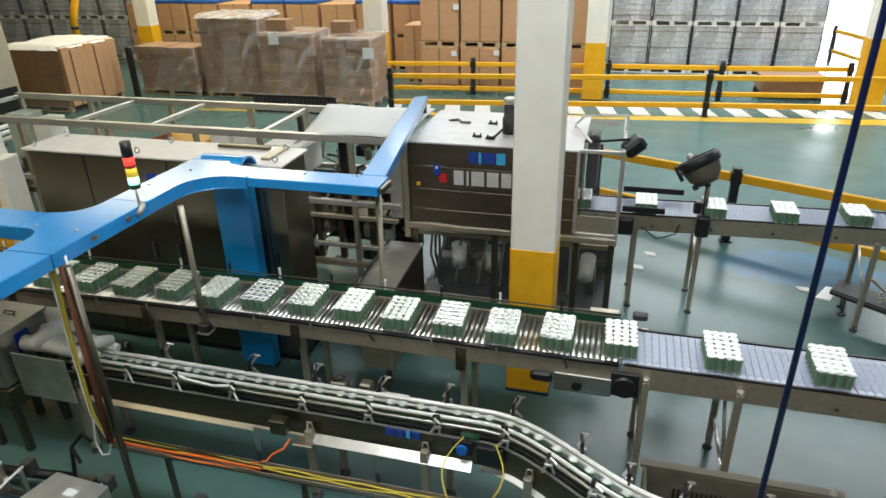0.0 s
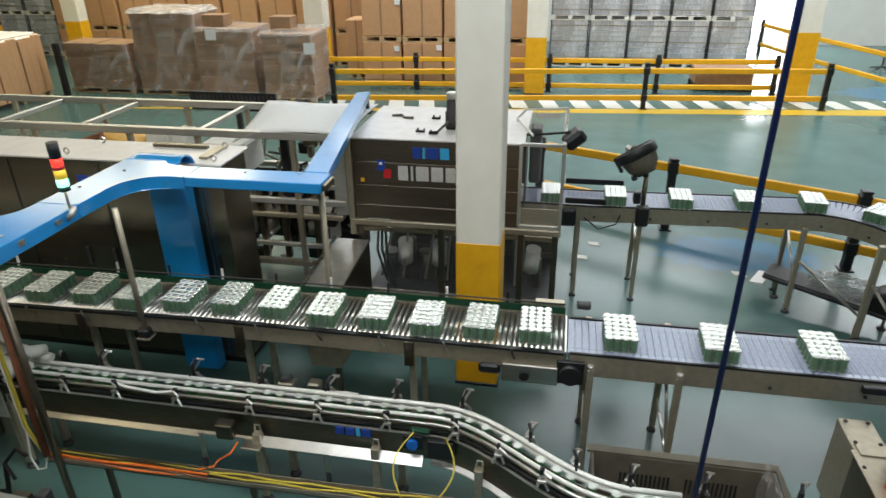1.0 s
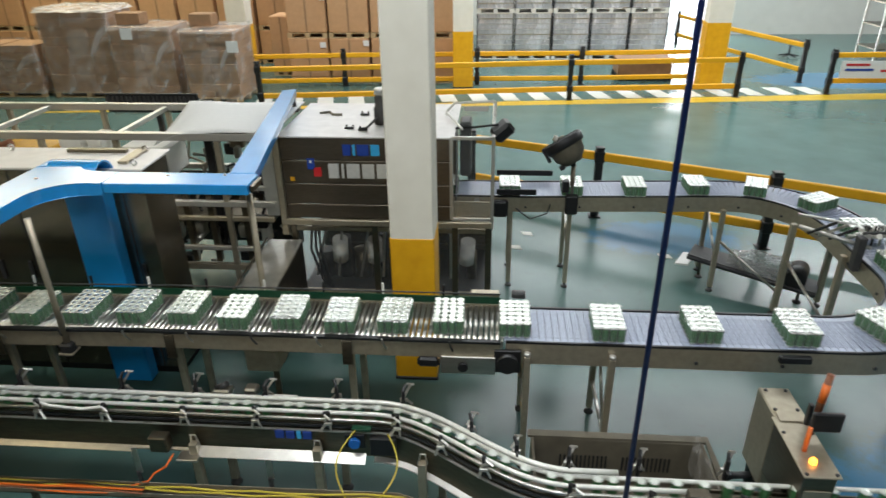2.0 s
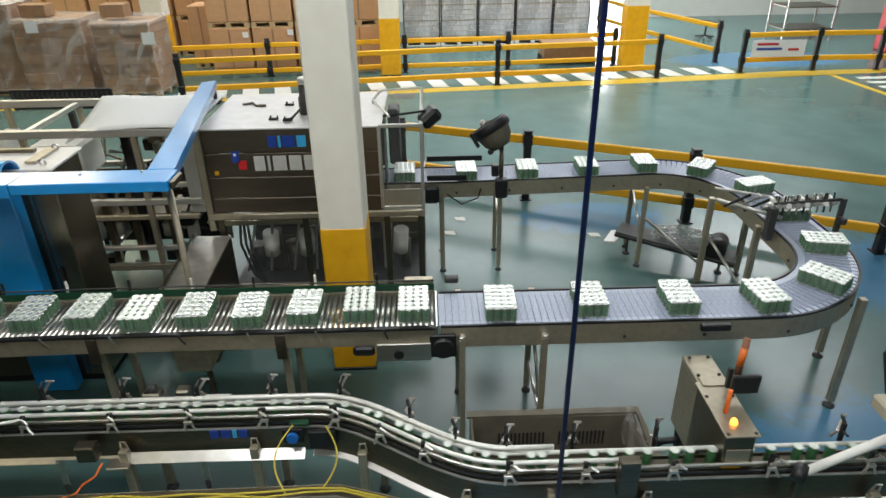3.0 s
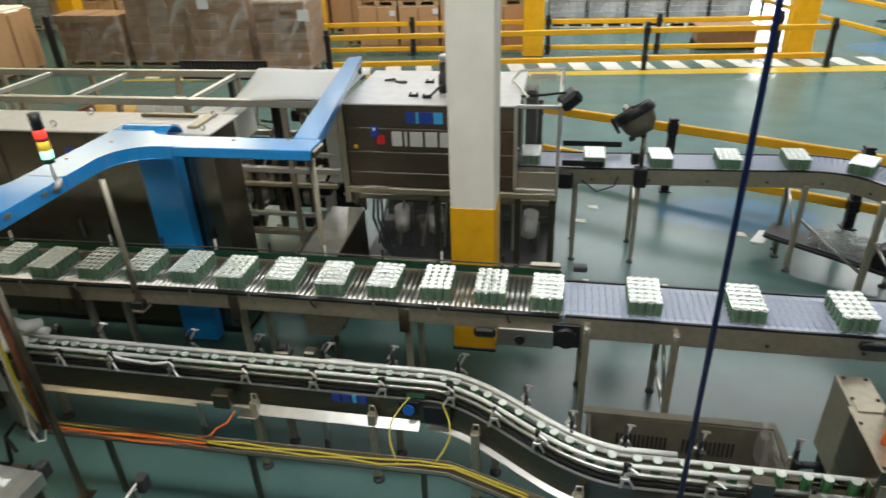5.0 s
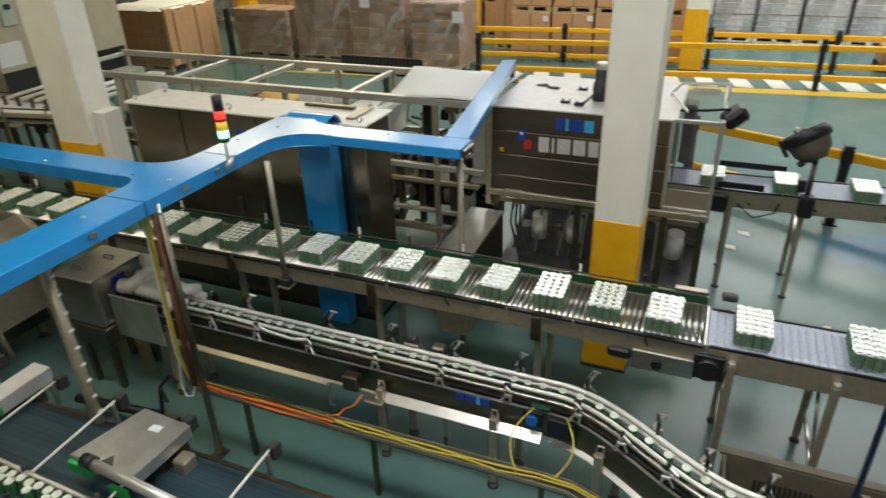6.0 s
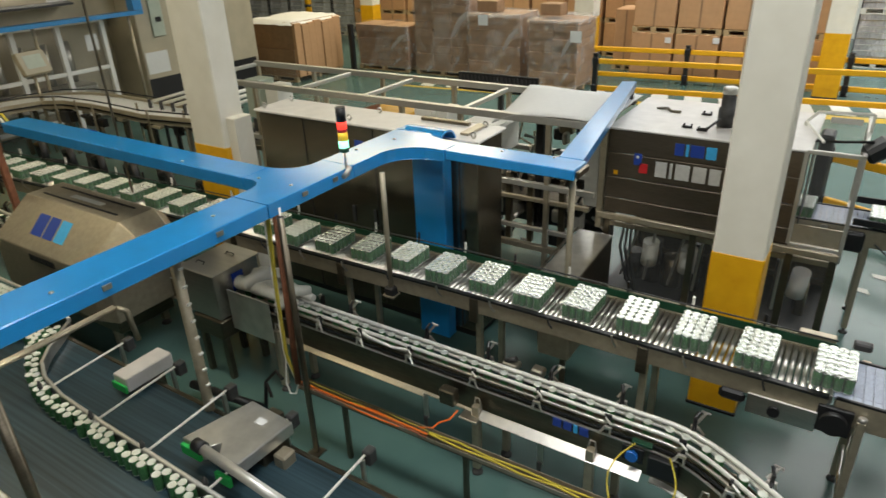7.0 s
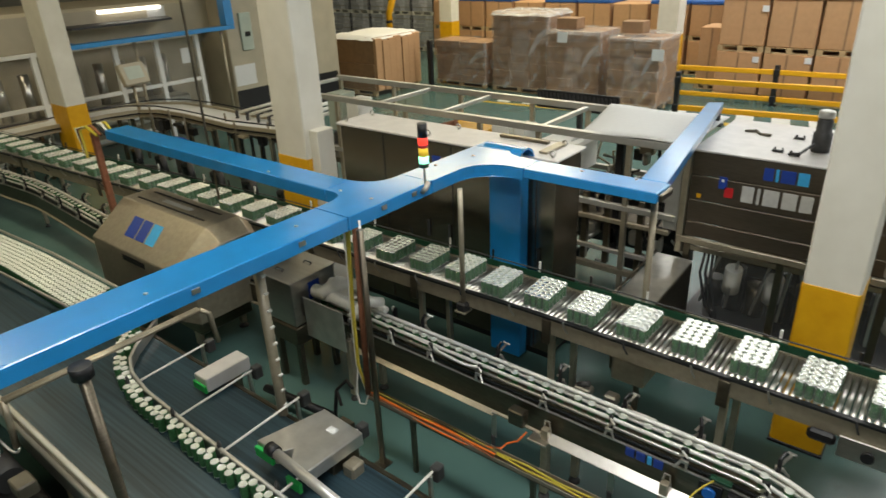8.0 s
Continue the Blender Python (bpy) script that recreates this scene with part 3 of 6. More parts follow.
def build_roller_conveyor():
    t = thing("roller_conveyor", (-4.0, 3.6, 0), "long stainless roller conveyor carrying can packs", "conveyor")
    x0, x1 = -13.5, 0.94
    line = [(x, YN + bend(x)) for x in np.linspace(x0, x1, 30)]
    part("front_beam", sw(line, -0.245, -0.235, 0.94, 1.075), STEEL_WARM, t)
    part("front_flange", sw(line, -0.262, -0.228, 1.068, 1.086), BLACK, t)
    part("rear_beam", sw(line, 0.235, 0.245, 0.94, 1.075), STEEL_WARM, t)
    part("rear_guide", sw(line, 0.25, 0.262, 1.07, 1.125), GREENP, t, "green plastic guide strip")
    part("rear_rail", tb([(x, y + 0.275, 1.14) for x, y in line], 0.006, 8), RUBBER, t)
    part("drip_tray", sw(line[:28], -0.232, 0.232, 0.945, 0.951), STEEL_DARK, t)
    part("skirt_plate", bx(0.54, 0.91, YN - 0.262, YN - 0.247, 0.82, 0.96, 0.004), STEEL, t)
    part("knob", tb([(0.69, YN - 0.285, 0.885), (0.69, YN - 0.262, 0.885)], 0.034, 16), BLACK, t)
    part("gearbox", bx(0.38, 0.53, YN - 0.28, YN - 0.246, 0.875, 0.955, 0.02), BLACK, t)
    part("junction_box", bx(-0.87, -0.63, YN - 0.17, YN + 0.1, 0.70, 0.943, 0.012), STEEL_WARM, t)
    for x in (-0.1, -1.35, -2.6, -3.85, -5.6, -7.6, -9.6):
        for y in (YN - 0.16, YN + 0.2):
            leg(t, x, y + bend(x), 0.95)
        part("stay", bx(x - 0.035, x + 0.035, YN + bend(x) - 0.262, YN + bend(x) - 0.246, 0.86, 1.06, 0.004), STEEL_DARK, t)
    for i in range(24):
        x = 0.62 - 0.45 * i
        yc = YN + bend(x)
        part("guide_clamp", tb([(x, yc - 0.25, 1.0), (x - 0.012, yc - 0.285, 1.06), (x - 0.02, yc - 0.285, 1.1)], 0.007, 6), STEEL if i % 3 else RUBBER, t, "small bright clamp")
        part("rear_clamp", tb([(x - 0.1, yc + 0.27, 1.08), (x - 0.1, yc + 0.29, 1.15), (x - 0.1, yc + 0.29, 1.2)], 0.01, 6), PLASTIC_W if i % 2 else BLACK, t)
    # photo cell and reflector at the joint
    part("sensor_bracket", bx(0.72, 0.93, YN + 0.3, YN + 0.36, 1.08, 1.13, 0.006), STEEL_WARM, t)
    part("sensor", bx(1.02, 1.12, YN + 0.28, YN + 0.34, 1.1, 1.15, 0.01), RUBBER, t)
    part("joint_bar", bx(0.942, 0.958, YN - 0.23, YN + 0.23, 1.02, 1.078, 0.003), STEEL, t)
    b = tube(bmesh.new(), [(0, YN - 0.232, 1.052), (0, YN + 0.232, 1.052)], 0.0155, 10)
    bmesh.ops.translate(b, verts=b.verts, vec=(0, -3.6, 0))
    me = finish(b, "roller", STEEL)
    for i in range(290):
        r = new("roller", me)
        r.parent = t
        r.location = (0.92 - 0.0385 * i + 4.0, bend(0.92 - 0.0385 * i), 0)
    b = bmesh.new()
    for i in range(290, 374):
        x = 0.92 - 0.0385 * i
        tube(b, [(x, YN + bend(x) - 0.232, 1.052), (x, YN + bend(x) + 0.232, 1.052)], 0.0155, 6)
    tagged(part("roller_bed", b, STEEL, t), kind="stuff")


build_chain_conveyor()
build_roller_conveyor()

# ---- packs of cans ----
CAN_H, CAN_R = 0.114, 0.0262


def can_mesh(seg=14):
    b = bmesh.new()
    lathe(b, [(0.020, 0.0), (0.0245, 0.004), (0.0262, 0.011), (0.0262, 0.096), (0.0254, 0.102), (0.0246, 0.107), (0.0260, 0.110), (0.0258, 0.114), (0.0242, 0.1135), (0.023, 0.110)],
          seg, mats=[1, 1, 0, 0, 0, 1, 1, 1, 1, 1])
    return finish(b, "can", [CAN, LID])


CANMESH = can_mesh()
# places along the belt against the number of packs counted from the joint: far straight, curve, near straight, rollers
PACK_RATE, PACK_START = 0.4285, -20.17
COUNT_AT = (-21.2, -10.17, -3.2, 0.0, 45.0)
PLACE_AT = (-0.974, 6.03, 10.19, 12.19, 28.93)


def pack_s(v):
    return float(np.interp(v, COUNT_AT, PLACE_AT))


def build_packs():
    first = thing("can_pack", (0, 0, 0), "shrink-wrapped pack of twenty-four green drink cans", "can pack", "packs on the conveyor")
    for i in range(4):
        for j in range(6):
            c = new("can", CANMESH)
            c.parent = first
            c.location = ((i - 1.5) * 0.0527, (j - 2.5) * 0.0527, 0.001)
    b = bx(-0.1075, 0.1075, -0.16, 0.16, 0.001, CAN_H + 0.002, 0.012)
    bmesh.ops.delete(b, geom=[q for q in b.faces if all(v.co.z > CAN_H for v in q.verts)], context="FACES")
    # taut film drawn down a little between the can tops
    g = []
    for i in range(17):
        px = -0.1054 + 0.2108 * i / 16
        row = []
        for j in range(25):
            py = -0.1581 + 0.3162 * j / 24
            dip = 0.008 * (abs(math.cos(math.pi * (px + 0.1054) / 0.0527)) ** 4 + abs(math.cos(math.pi * (py + 0.1581) / 0.0527)) ** 4)
            edge = 0.004 if i in (0, 16) or j in (0, 24) else 0
            row.append(b.verts.new((px, py, CAN_H + 0.003 - min(dip, 0.009) - edge)))
        g.append(row)
    for i in range(16):
        for j in range(24):
            q = b.faces.new((g[i][j], g[i + 1][j], g[i + 1][j + 1], g[i][j + 1]))
            q.smooth, q.material_index = True, 1
    f = new("film", finish(b, "film", [FILM, FILM_TOP]))
    f.parent = first
    tagged(f, "clear shrink film")
    packs = [first]
    for k in range(1, 52):
        packs.append(copy_thing(first, Matrix()))
    return packs


PACKS = build_packs()


def pack_pose(k, t):
    v = k + PACK_START + t * PACK_RATE
    x, y, h = belt_at(pack_s(v))
    wob = random.Random(k).uniform(-2.0, 2.0)
    dy = random.Random(k + 99).uniform(-0.02, 0.02) * (1 if v > -2 else 0.4)
    drift = bend(x) - 0.035 if y < 4 else float(np.interp(x, [1.0, 2.3, 3.0], [-0.07, -0.09, -0.05])) if y > 5.3 else 0.0
    return pose(x, y + dy + drift, BELT_Z, 0, 0, math.degrees(h) + wob)


# ---- single-file can conveyor ----
CZ = 0.706


def lane_y(x):
    """The lane's middle on its west stretch."""
    return 2.93 + float(np.interp(x, [-12.2, -10.1, -9.1, -8.4, -7.0, -4.2], [-0.25, -0.18, -0.10, -0.13, -0.22, 0.0]))


def can_line():
    """The lane's middle, from right to left, and its running length."""
    pts = [(13.0 - 0.2 * i, 2.42) for i in range(58)]
    x = 1.4
    while x > 0.1:
        f = (x - 0.15) / 1.2
        f = min(1.0, max(0.0, f))
        pts.append((x, 2.93 - 0.51 * (0.5 - 0.5 * math.cos(math.pi * f))))
        x -= 0.05
    pts += [(0.0 - 0.2 * i, lane_y(0.0 - 0.2 * i)) for i in range(62)]
    run = [0.0]
    for a, b in zip(pts, pts[1:]):
        run.append(run[-1] + math.hypot(b[0] - a[0], b[1] - a[1]))
    return pts, run


LINE, RUN = can_line()


def line_at(s):
    i = int(np.searchsorted(RUN, s)) - 1
    i = min(max(i, 0), len(LINE) - 2)
    f = (s - RUN[i]) / (RUN[i + 1] - RUN[i])
    a, b = LINE[i], LINE[i + 1]
    return a[0] + f * (b[0] - a[0]), a[1] + f * (b[1] - a[1]), math.atan2(b[1] - a[1], b[0] - a[0])


def offset_line(x_lo, x_hi, off, z):
    out = []
    for i, p in enumerate(LINE):
        if x_lo <= p[0] <= x_hi:
            a, b = LINE[max(i - 1, 0)], LINE[min(i + 1, len(LINE) - 1)]
            d = Vector((b[0] - a[0], b[1] - a[1], 0)).normalized()
            n = Vector((-d.y, d.x, 0))
            out.append((p[0] + n.x * off, p[1] + n.y * off, z))
    return out


def clamp(parent, x, y, z, s):
    """Rail clamp: black block, bright clevis and a thumb screw. s: -1 towards the front, 1 behind."""
    rnd = random.Random(int(x * 1000) + 7 * s)
    u, v = rnd.uniform(-0.02, 0.02), rnd.uniform(-0.015, 0.02)
    b = bx(x - 0.011, x + 0.011, y - 0.012, y + 0.012, z - 0.10, z + 0.035 + v, 0.003)
    tube(b, [(x, y, z - 0.02), (x, y - s * 0.05, z - 0.015)], 0.008, 6)
    tube(b, [(x, y, z + 0.03 + v), (x + u, y + s * 0.035, z + 0.055 + v)], 0.011, 6)
    k = part("clamp", b, BLACK, parent, "black rail clamp")
    b = tube(bmesh.new(), [(x - 0.034 + u, y + s * 0.036, z - 0.095), (x - 0.01, y + s * 0.02, z - 0.035)], 0.009, 6)
    tube(b, [(x + 0.036 + u, y + s * 0.04, z - 0.09), (x + 0.012, y + s * 0.02, z - 0.035)], 0.008, 6)
    box(b, x - 0.024, x + 0.024, y + s * 0.022 - 0.01, y + s * 0.022 + 0.01, z - 0.055, z - 0.032, 0.003)
    tube(b, [(x - 0.016 + u, y + s * 0.015, z - 0.02), (x + 0.03 + u, y + s * 0.06, z + 0.04 + v)], 0.009, 6)
    tube(b, [(x + 0.006 + u, y + s * 0.05, z + 0.05 + v), (x + 0.048 + u, y + s * 0.07, z + 0.03 + v)], 0.0075, 6)
    part("thumb_screw", b, LIPW, k, "bright thumb screw")


def build_can_conveyor():
    t = thing("can_conveyor", (0.0, 2.8, 0), "stainless single-file can conveyor with double guide rails", "conveyor")
    line = [(p[0], p[1]) for p in LINE if -12 <= p[0] <= 12.9]
    part("belt", sw(line, -0.042, 0.042, CZ - 0.02, CZ), STEEL_DARK, t)
    part("front_panel", sw(line, 0.085, 0.095, 0.50, CZ - 0.02), STEEL_DARK, t)
    part("rear_panel", sw(line, -0.095, -0.085, 0.50, CZ - 0.02), STEEL_DARK, t)
    part("bed", sw(line, -0.085, 0.085, CZ - 0.06, CZ - 0.05), STEEL_DARK, t)
    part("lip", sweep(bmesh.new(), [p for p in line if p[0] > 0.05], [(0.096, 0.50), (0.13, 0.486), (0.13, 0.478), (0.096, 0.49)]), ALU, t, "bright folded lower edge")
    part("lip", sweep(bmesh.new(), [p for p in line if p[0] < 0.05], [(0.096, 0.50), (0.114, 0.492), (0.114, 0.484), (0.096, 0.49)]), STEEL_WARM, t)
    part("panel_edge", sw(line, 0.083, 0.099, CZ - 0.019, CZ - 0.012), LIPW, t)
    for off, xe, z, r in ((0.054, 2.0, CZ + 0.104, 0.0135), (0.066, 12.8, CZ + 0.056, 0.0115), (-0.056, 1.72, CZ + 0.108, 0.0165), (-0.052, 12.8, CZ + 0.07, 0.013)):
        part("guide_rail", tb(offset_line(-3.2, xe, off, z), r, 10), STEEL if off == 0.066 else RAILW, t)
    part("cable_gutter", sw(line, 0.07, 0.084, CZ + 0.005, CZ + 0.02), BLACK, t)
    part("bulged_rail", tb([(-2.25, 2.87, CZ + 0.10), (-2.1, 2.87, CZ + 0.10), (-1.98, 2.845, CZ + 0.09), (-1.75, 2.83, CZ + 0.085), (-1.66, 2.845, CZ + 0.09), (-1.6, 2.865, CZ + 0.1)], 0.0105, 8), PLASTIC_W, t)
    for x in (-2.45, -2.05, -1.6, -1.07, -0.6, -0.13, 0.31, 0.59, 0.85, 1.32, 1.75, 2.24, 2.79, 3.35, 3.9):
        i = min(range(len(LINE)), key=lambda j: abs(LINE[j][0] - x))
        clamp(t, x, LINE[i][1] - 0.095, CZ + 0.11, -1)
    for x in (-2.3, -1.58, -1.07, -0.6, -0.12, 0.32, 0.77, 1.04, 1.33, 1.72, 2.2, 3.3, 3.9):
        i = min(range(len(LINE)), key=lambda j: abs(LINE[j][0] - x))
        clamp(t, x, LINE[i][1] + 0.105, CZ + 0.14, 1)
    # sheet-metal fronts and drip plates
    part("drip_plate", bx(-1.06, 0.1, -0.075, 0.0, 0.0, 0.006, 0.002, pose(0, 2.81, 0.545, 32, 0, 0)), LIPW, t, "bright bent drip plate")
    part("drip_plate", bx(-3.1, -1.45, -0.035, 0.0, 0.0, 0.006, 0.002, pose(0, 2.81, 0.51, 30, 0, 0)), STEEL_WARM, t)
    part("cover", bx(-1.12, -0.98, 2.70, 2.79, 0.5, 0.52, 0.004), STEEL, t)
    jb = part("junction_box", bx(-1.29, -1.17, 2.72, 2.80, 0.55, 0.67, 0.008), STEEL_DARK, t)
    part("motor_box", bx(0.13, 0.3, 2.775, 2.815, 0.56, 0.70, 0.006), BLACK, t)
    part("button", lathe(tb([(0.035, 2.79, 0.655), (0.035, 2.765, 0.655)], 0.036, 18), [(0.0, 0.0), (0.001, 0.001)], 6, (0.035, 2.79, 0.655)), BLUEBTN, t, "round blue push knob")
    part("button_plate", bx(-0.03, 0.1, 2.792, 2.805, 0.60, 0.71, 0.004), BLACK, t)
    part("terminal", bx(0.02, 0.14, 2.8, 2.84, 0.73, 0.75, 0.003), GREENP, t)
    for xa, xb, c in ((-0.49, -0.43, LOGO_B), (-0.42, -0.36, LOGO_B), (-0.35, -0.32, LOGO_C), (-0.31, -0.25, LOGO_B)):
        part("emblem", bx(xa, xb, 2.822, 2.83, 0.625, 0.69, 0.004), c, t, "blue emblem bar")
    for x in (-2.9, -1.02, -0.21, 0.47, 1.09, 2.1, 3.4, 5.0, 7.0, 9.0):
        i = min(range(len(LINE)), key=lambda j: abs(LINE[j][0] - x))
        y = LINE[i][1]
        leg(t, x, y - 0.155, 0.6, 0.04, 0.026)
        leg(t, x + 0.1, y + 0.1, 0.62, 0.04, 0.024)
        part("hook", tb([(x - 0.03, y - 0.135, 0.56), (x - 0.01, y - 0.15, 0.66), (x + 0.02, y - 0.15, 0.66), (x + 0.03, y - 0.14, 0.57)], 0.006, 6), STEEL, t)
    for x in (-1.45, -0.55):
        part("stay", bx(x - 0.02, x + 0.02, 2.785, 2.795, 0.3, 0.52, 0.003), STEEL, t)
        part("stay_end", bx(x - 0.015, x + 0.015, 2.77, 2.785, 0.22, 0.32, 0.003), RUBBER, t)
    part("gate", bx(1.93, 2.04, 2.27, 2.33, 0.63, 0.88, 0.004), STEEL_DARK, t, "flat steel gate plate")
    for off, z, r in ((0.054, CZ + 0.104, 0.0135), (0.066, CZ + 0.056, 0.0115), (-0.056, CZ + 0.108, 0.0165)):
        part("guide_rail", tb(offset_line(-12, -6.0, off, z), r, 8), RAILW, t)
    for x in np.arange(-11.6, -6.2, 0.6):
        clamp(t, float(x), lane_y(x) - 0.095, CZ + 0.11, -1)
        clamp(t, float(x) + 0.2, lane_y(x) + 0.105, CZ + 0.14, 1)
    part("rear_box", bx(-1.0, -0.88, 3.1, 3.18, 0.71, 0.76, 0.01), STEEL, t)
    part("rear_solenoid", tb([(-0.98, 3.13, 0.76), (-0.9, 3.13, 0.80)], 0.02, 8), RUBBER, t)
    part("rear_valve", bx(-0.78, -0.69, 3.1, 3.18, 0.71, 0.78, 0.012), STEEL, t)
    part("rear_bar", tb([(-1.1, 3.12, 0.70), (-0.4, 3.12, 0.70)], 0.012, 6), RUBBER, t)
    part("rear_sleeve", tb([(-0.62, 3.06, 0.76), (-0.4, 3.06, 0.76)], 0.02, 8), PLASTIC_W, t)
    # white plastic infeed at the machine
    w = thing("infeed_guide", (-2.9, 2.9, 0.7), "white plastic infeed guide with a steel plate", "guide")
    part("plate", bx(-3.34, -2.86, 2.70, 2.712, 0.52, 0.90, 0.004), LIPW, w)
    part("cheek", tb([(-3.34, 2.84, 0.90), (-3.1, 2.85, 0.90), (-2.72, 2.86, 0.86)], [0.06, 0.055, 0.035], 16), PLASTIC_W, w, "white moulded plastic guide")
    part("cheek", tb([(-3.34, 3.02, 0.90), (-3.0, 3.02, 0.89), (-2.66, 3.0, 0.85)], [0.05, 0.045, 0.03], 14), PLASTIC_W, w)
    part("collar", tb([(-3.2, 2.78, 0.93), (-3.12, 2.93, 1.0), (-3.04, 3.05, 0.95)], [0.05, 0.065, 0.05], 12), PLASTIC_W, w)
    part("collar", tb([(-2.80, 2.74, 0.86), (-2.76, 2.88, 0.955), (-2.72, 3.02, 0.9)], [0.04, 0.055, 0.04], 12), PLASTIC_W, w)
    part("bridge", bx(-3.3, -2.9, 2.86, 3.0, 0.93, 0.95, 0.006), PLASTIC_W, w)
    part("rod", tb([(-3.0, 2.94, 0.99), (-2.66, 2.82, 0.97)], 0.012, 6), STEEL, w)
    for x, y in ((-2.78, 2.72), (-2.68, 2.76), (-2.62, 3.06)):
        part("thumb_screw", tb([(x - 0.02, y, 0.82), (x, y - 0.03, 0.87), (x + 0.03, y - 0.04, 0.9)], 0.008, 6), ALU, w)
        part("clamp_block", bx(x - 0.015, x + 0.015, y - 0.015, y + 0.015, 0.76, 0.86, 0.003), BLACK, w)


build_can_conveyor()


CAN_SPEED, CAN_PITCH, N_CANS = 1.08, 0.118, 200


def build_lane_cans():
    cans = []
    rnd = random.Random(3)
    for i in range(N_CANS):
        c = new("drink_can", CANMESH)
        tagged(c, "green drink can with a silver lid on the lane", "can", "cans on the lane")
        cans.append((c, 0.3 + CAN_PITCH * i + rnd.uniform(-0.03, 0.03)))
    return cans


LANE_CANS = build_lane_cans()

# ---- inspection unit, bin, cables and right-hand things ----


def build_right_side():
    t = thing("inspection_unit", (2.6, 2.8, 0), "steel fill-level inspection unit with an amber beacon", "inspection machine")
    part("body", bx(2.55, 2.735, 2.83, 3.12, 0.40, 0.95, 0.008), STEEL_WARM, t)
    part("middle_case", bx(2.545, 2.72, 2.56, 2.826, 0.55, 0.945, 0.006), STEEL_DARK, t)
    part("head", bx(2.53, 2.7, 2.37, 2.556, 0.72, 0.945, 0.006), STEEL_DARK, t)
    part("head_lid", bx(2.525, 2.72, 2.362, 2.835, 0.946, 0.958, 0.003), STEEL_WARM, t)
    part("hinge_plate", bx(2.56, 2.72, 2.79, 2.88, 0.959, 0.966, 0.002), STEEL_WARM, t)
    part("front_plate", bx(2.545, 2.685, 2.362, 2.369, 0.76, 0.86, 0.003), STEEL_WARM, t)
    part("label_plate", bx(2.535, 2.645, 2.362, 2.369, 0.725, 0.75), YELLOW, t, "yellow warning strip")
    for x, y in ((2.545, 2.385), (2.7, 2.385), (2.545, 2.7), (2.7, 2.7), (2.58, 3.08), (2.7, 3.08), (2.57, 2.9), (2.7, 2.9)):
        part("screw", lathe(bmesh.new(), [(0.011, 0), (0.011, 0.009), (0.004, 0.013)], 8, (x, y, 0.955)), RUBBER, t)
    bc = part("beacon", lathe(bmesh.new(), [(0.019, 0), (0.019, 0.018), (0.014, 0.028), (0.006, 0.034)], 16, (2.61, 2.47, 0.958)), G_AMBER, t, "lit amber beacon")
    # orange colour stands for the beacon's amber light on the pipe
    part("pipe", tb([(2.6, 2.56, 0.958), (2.615, 2.585, 1.10)], 0.013, 10), ORANGE, t)
    part("stand", tb([(2.66, 3.16, 0.05), (2.62, 3.14, 0.6)], 0.03, 8), BLACK, t)
    for p in ((2.4, 3.15), (2.75, 3.3), (2.9, 2.75)):
        part("stand_leg", tb([(2.62, 3.05, 0.28), ((p[0] + 2.62) / 2, (p[1] + 3.05) / 2, 0.22), (p[0], p[1], 0.03)], 0.024, 8), BLACK, t)
        part("foot", lathe(bmesh.new(), [(0.045, 0), (0.045, 0.02), (0.02, 0.03)], 12, (p[0], p[1], 0)), RUBBER, t)
    m = thing("strobe_tube", (2.73, 2.78, 0.95), "upright orange strobe tube on a black bracket", "sensor")
    part("tube", tb([(2.735, 2.765, 1.06), (2.775, 2.815, 1.29)], 0.02, 12), RUST, m)
    part("tip", tb([(2.745, 2.778, 1.12), (2.765, 2.803, 1.23)], 0.0215, 12), ORANGE, m)
    part("rod", bx(2.69, 2.715, 2.77, 2.8, 0.95, 1.1, 0.004), BLACK, m)
    part("screen", bx(2.66, 2.83, 2.66, 2.69, 1.0, 1.13, 0.008), BLACK, m)
    part("clamp", bx(2.72, 2.92, 3.27, 3.31, 1.02, 1.07, 0.006), BLACK, m)

    b = thing("waste_bin", (1.72, 2.95, 0), "grey plastic tub lined with clear film", "bin")
    for n, a in (("side", (1.16, 2.3, 3.12, 3.14)), ("side", (1.2, 2.28, 2.62, 2.64)), ("end", (1.16, 1.18, 2.62, 3.14)), ("end", (2.28, 2.3, 2.62, 3.14))):
        part(n, bx(*a, 0.02, 0.46, 0.006), TUB, b)
    part("base", bx(1.18, 2.28, 2.64, 3.12, 0.0, 0.02), TUB, b)
    part("rim", sw([(1.14, 3.15), (2.32, 3.15), (2.32, 2.6)], -0.03, 0.03, 0.455, 0.475), TUB, b)
    rnd = random.Random(8)
    f = bmesh.new()
    grid = [[f.verts.new((2.22 + 0.025 * i + rnd.uniform(-0.01, 0.01), 2.6 + 0.06 * j, 0.3 + 0.2 * math.sin(i * 0.9) + rnd.uniform(-0.02, 0.02) * 2)) for j in range(10)] for i in range(6)]
    for i in range(5):
        for j in range(9):
            f.faces.new((grid[i][j], grid[i + 1][j], grid[i + 1][j + 1], grid[i][j + 1]))
    part("liner", f, WRAP, b, "crumpled clear liner")
    for i in range(12):
        part("slot", bx(1.36 + 0.028 * i, 1.372 + 0.028 * i, 3.115, 3.119, 0.2, 0.32), BLACK, b)
        part("slot", bx(1.78 + 0.028 * i, 1.792 + 0.028 * i, 3.115, 3.119, 0.2, 0.32), BLACK, b)

    c = thing("hanging_cable", (1.553, 2.098, 0.77), "taut navy blue drop cable", "cable")
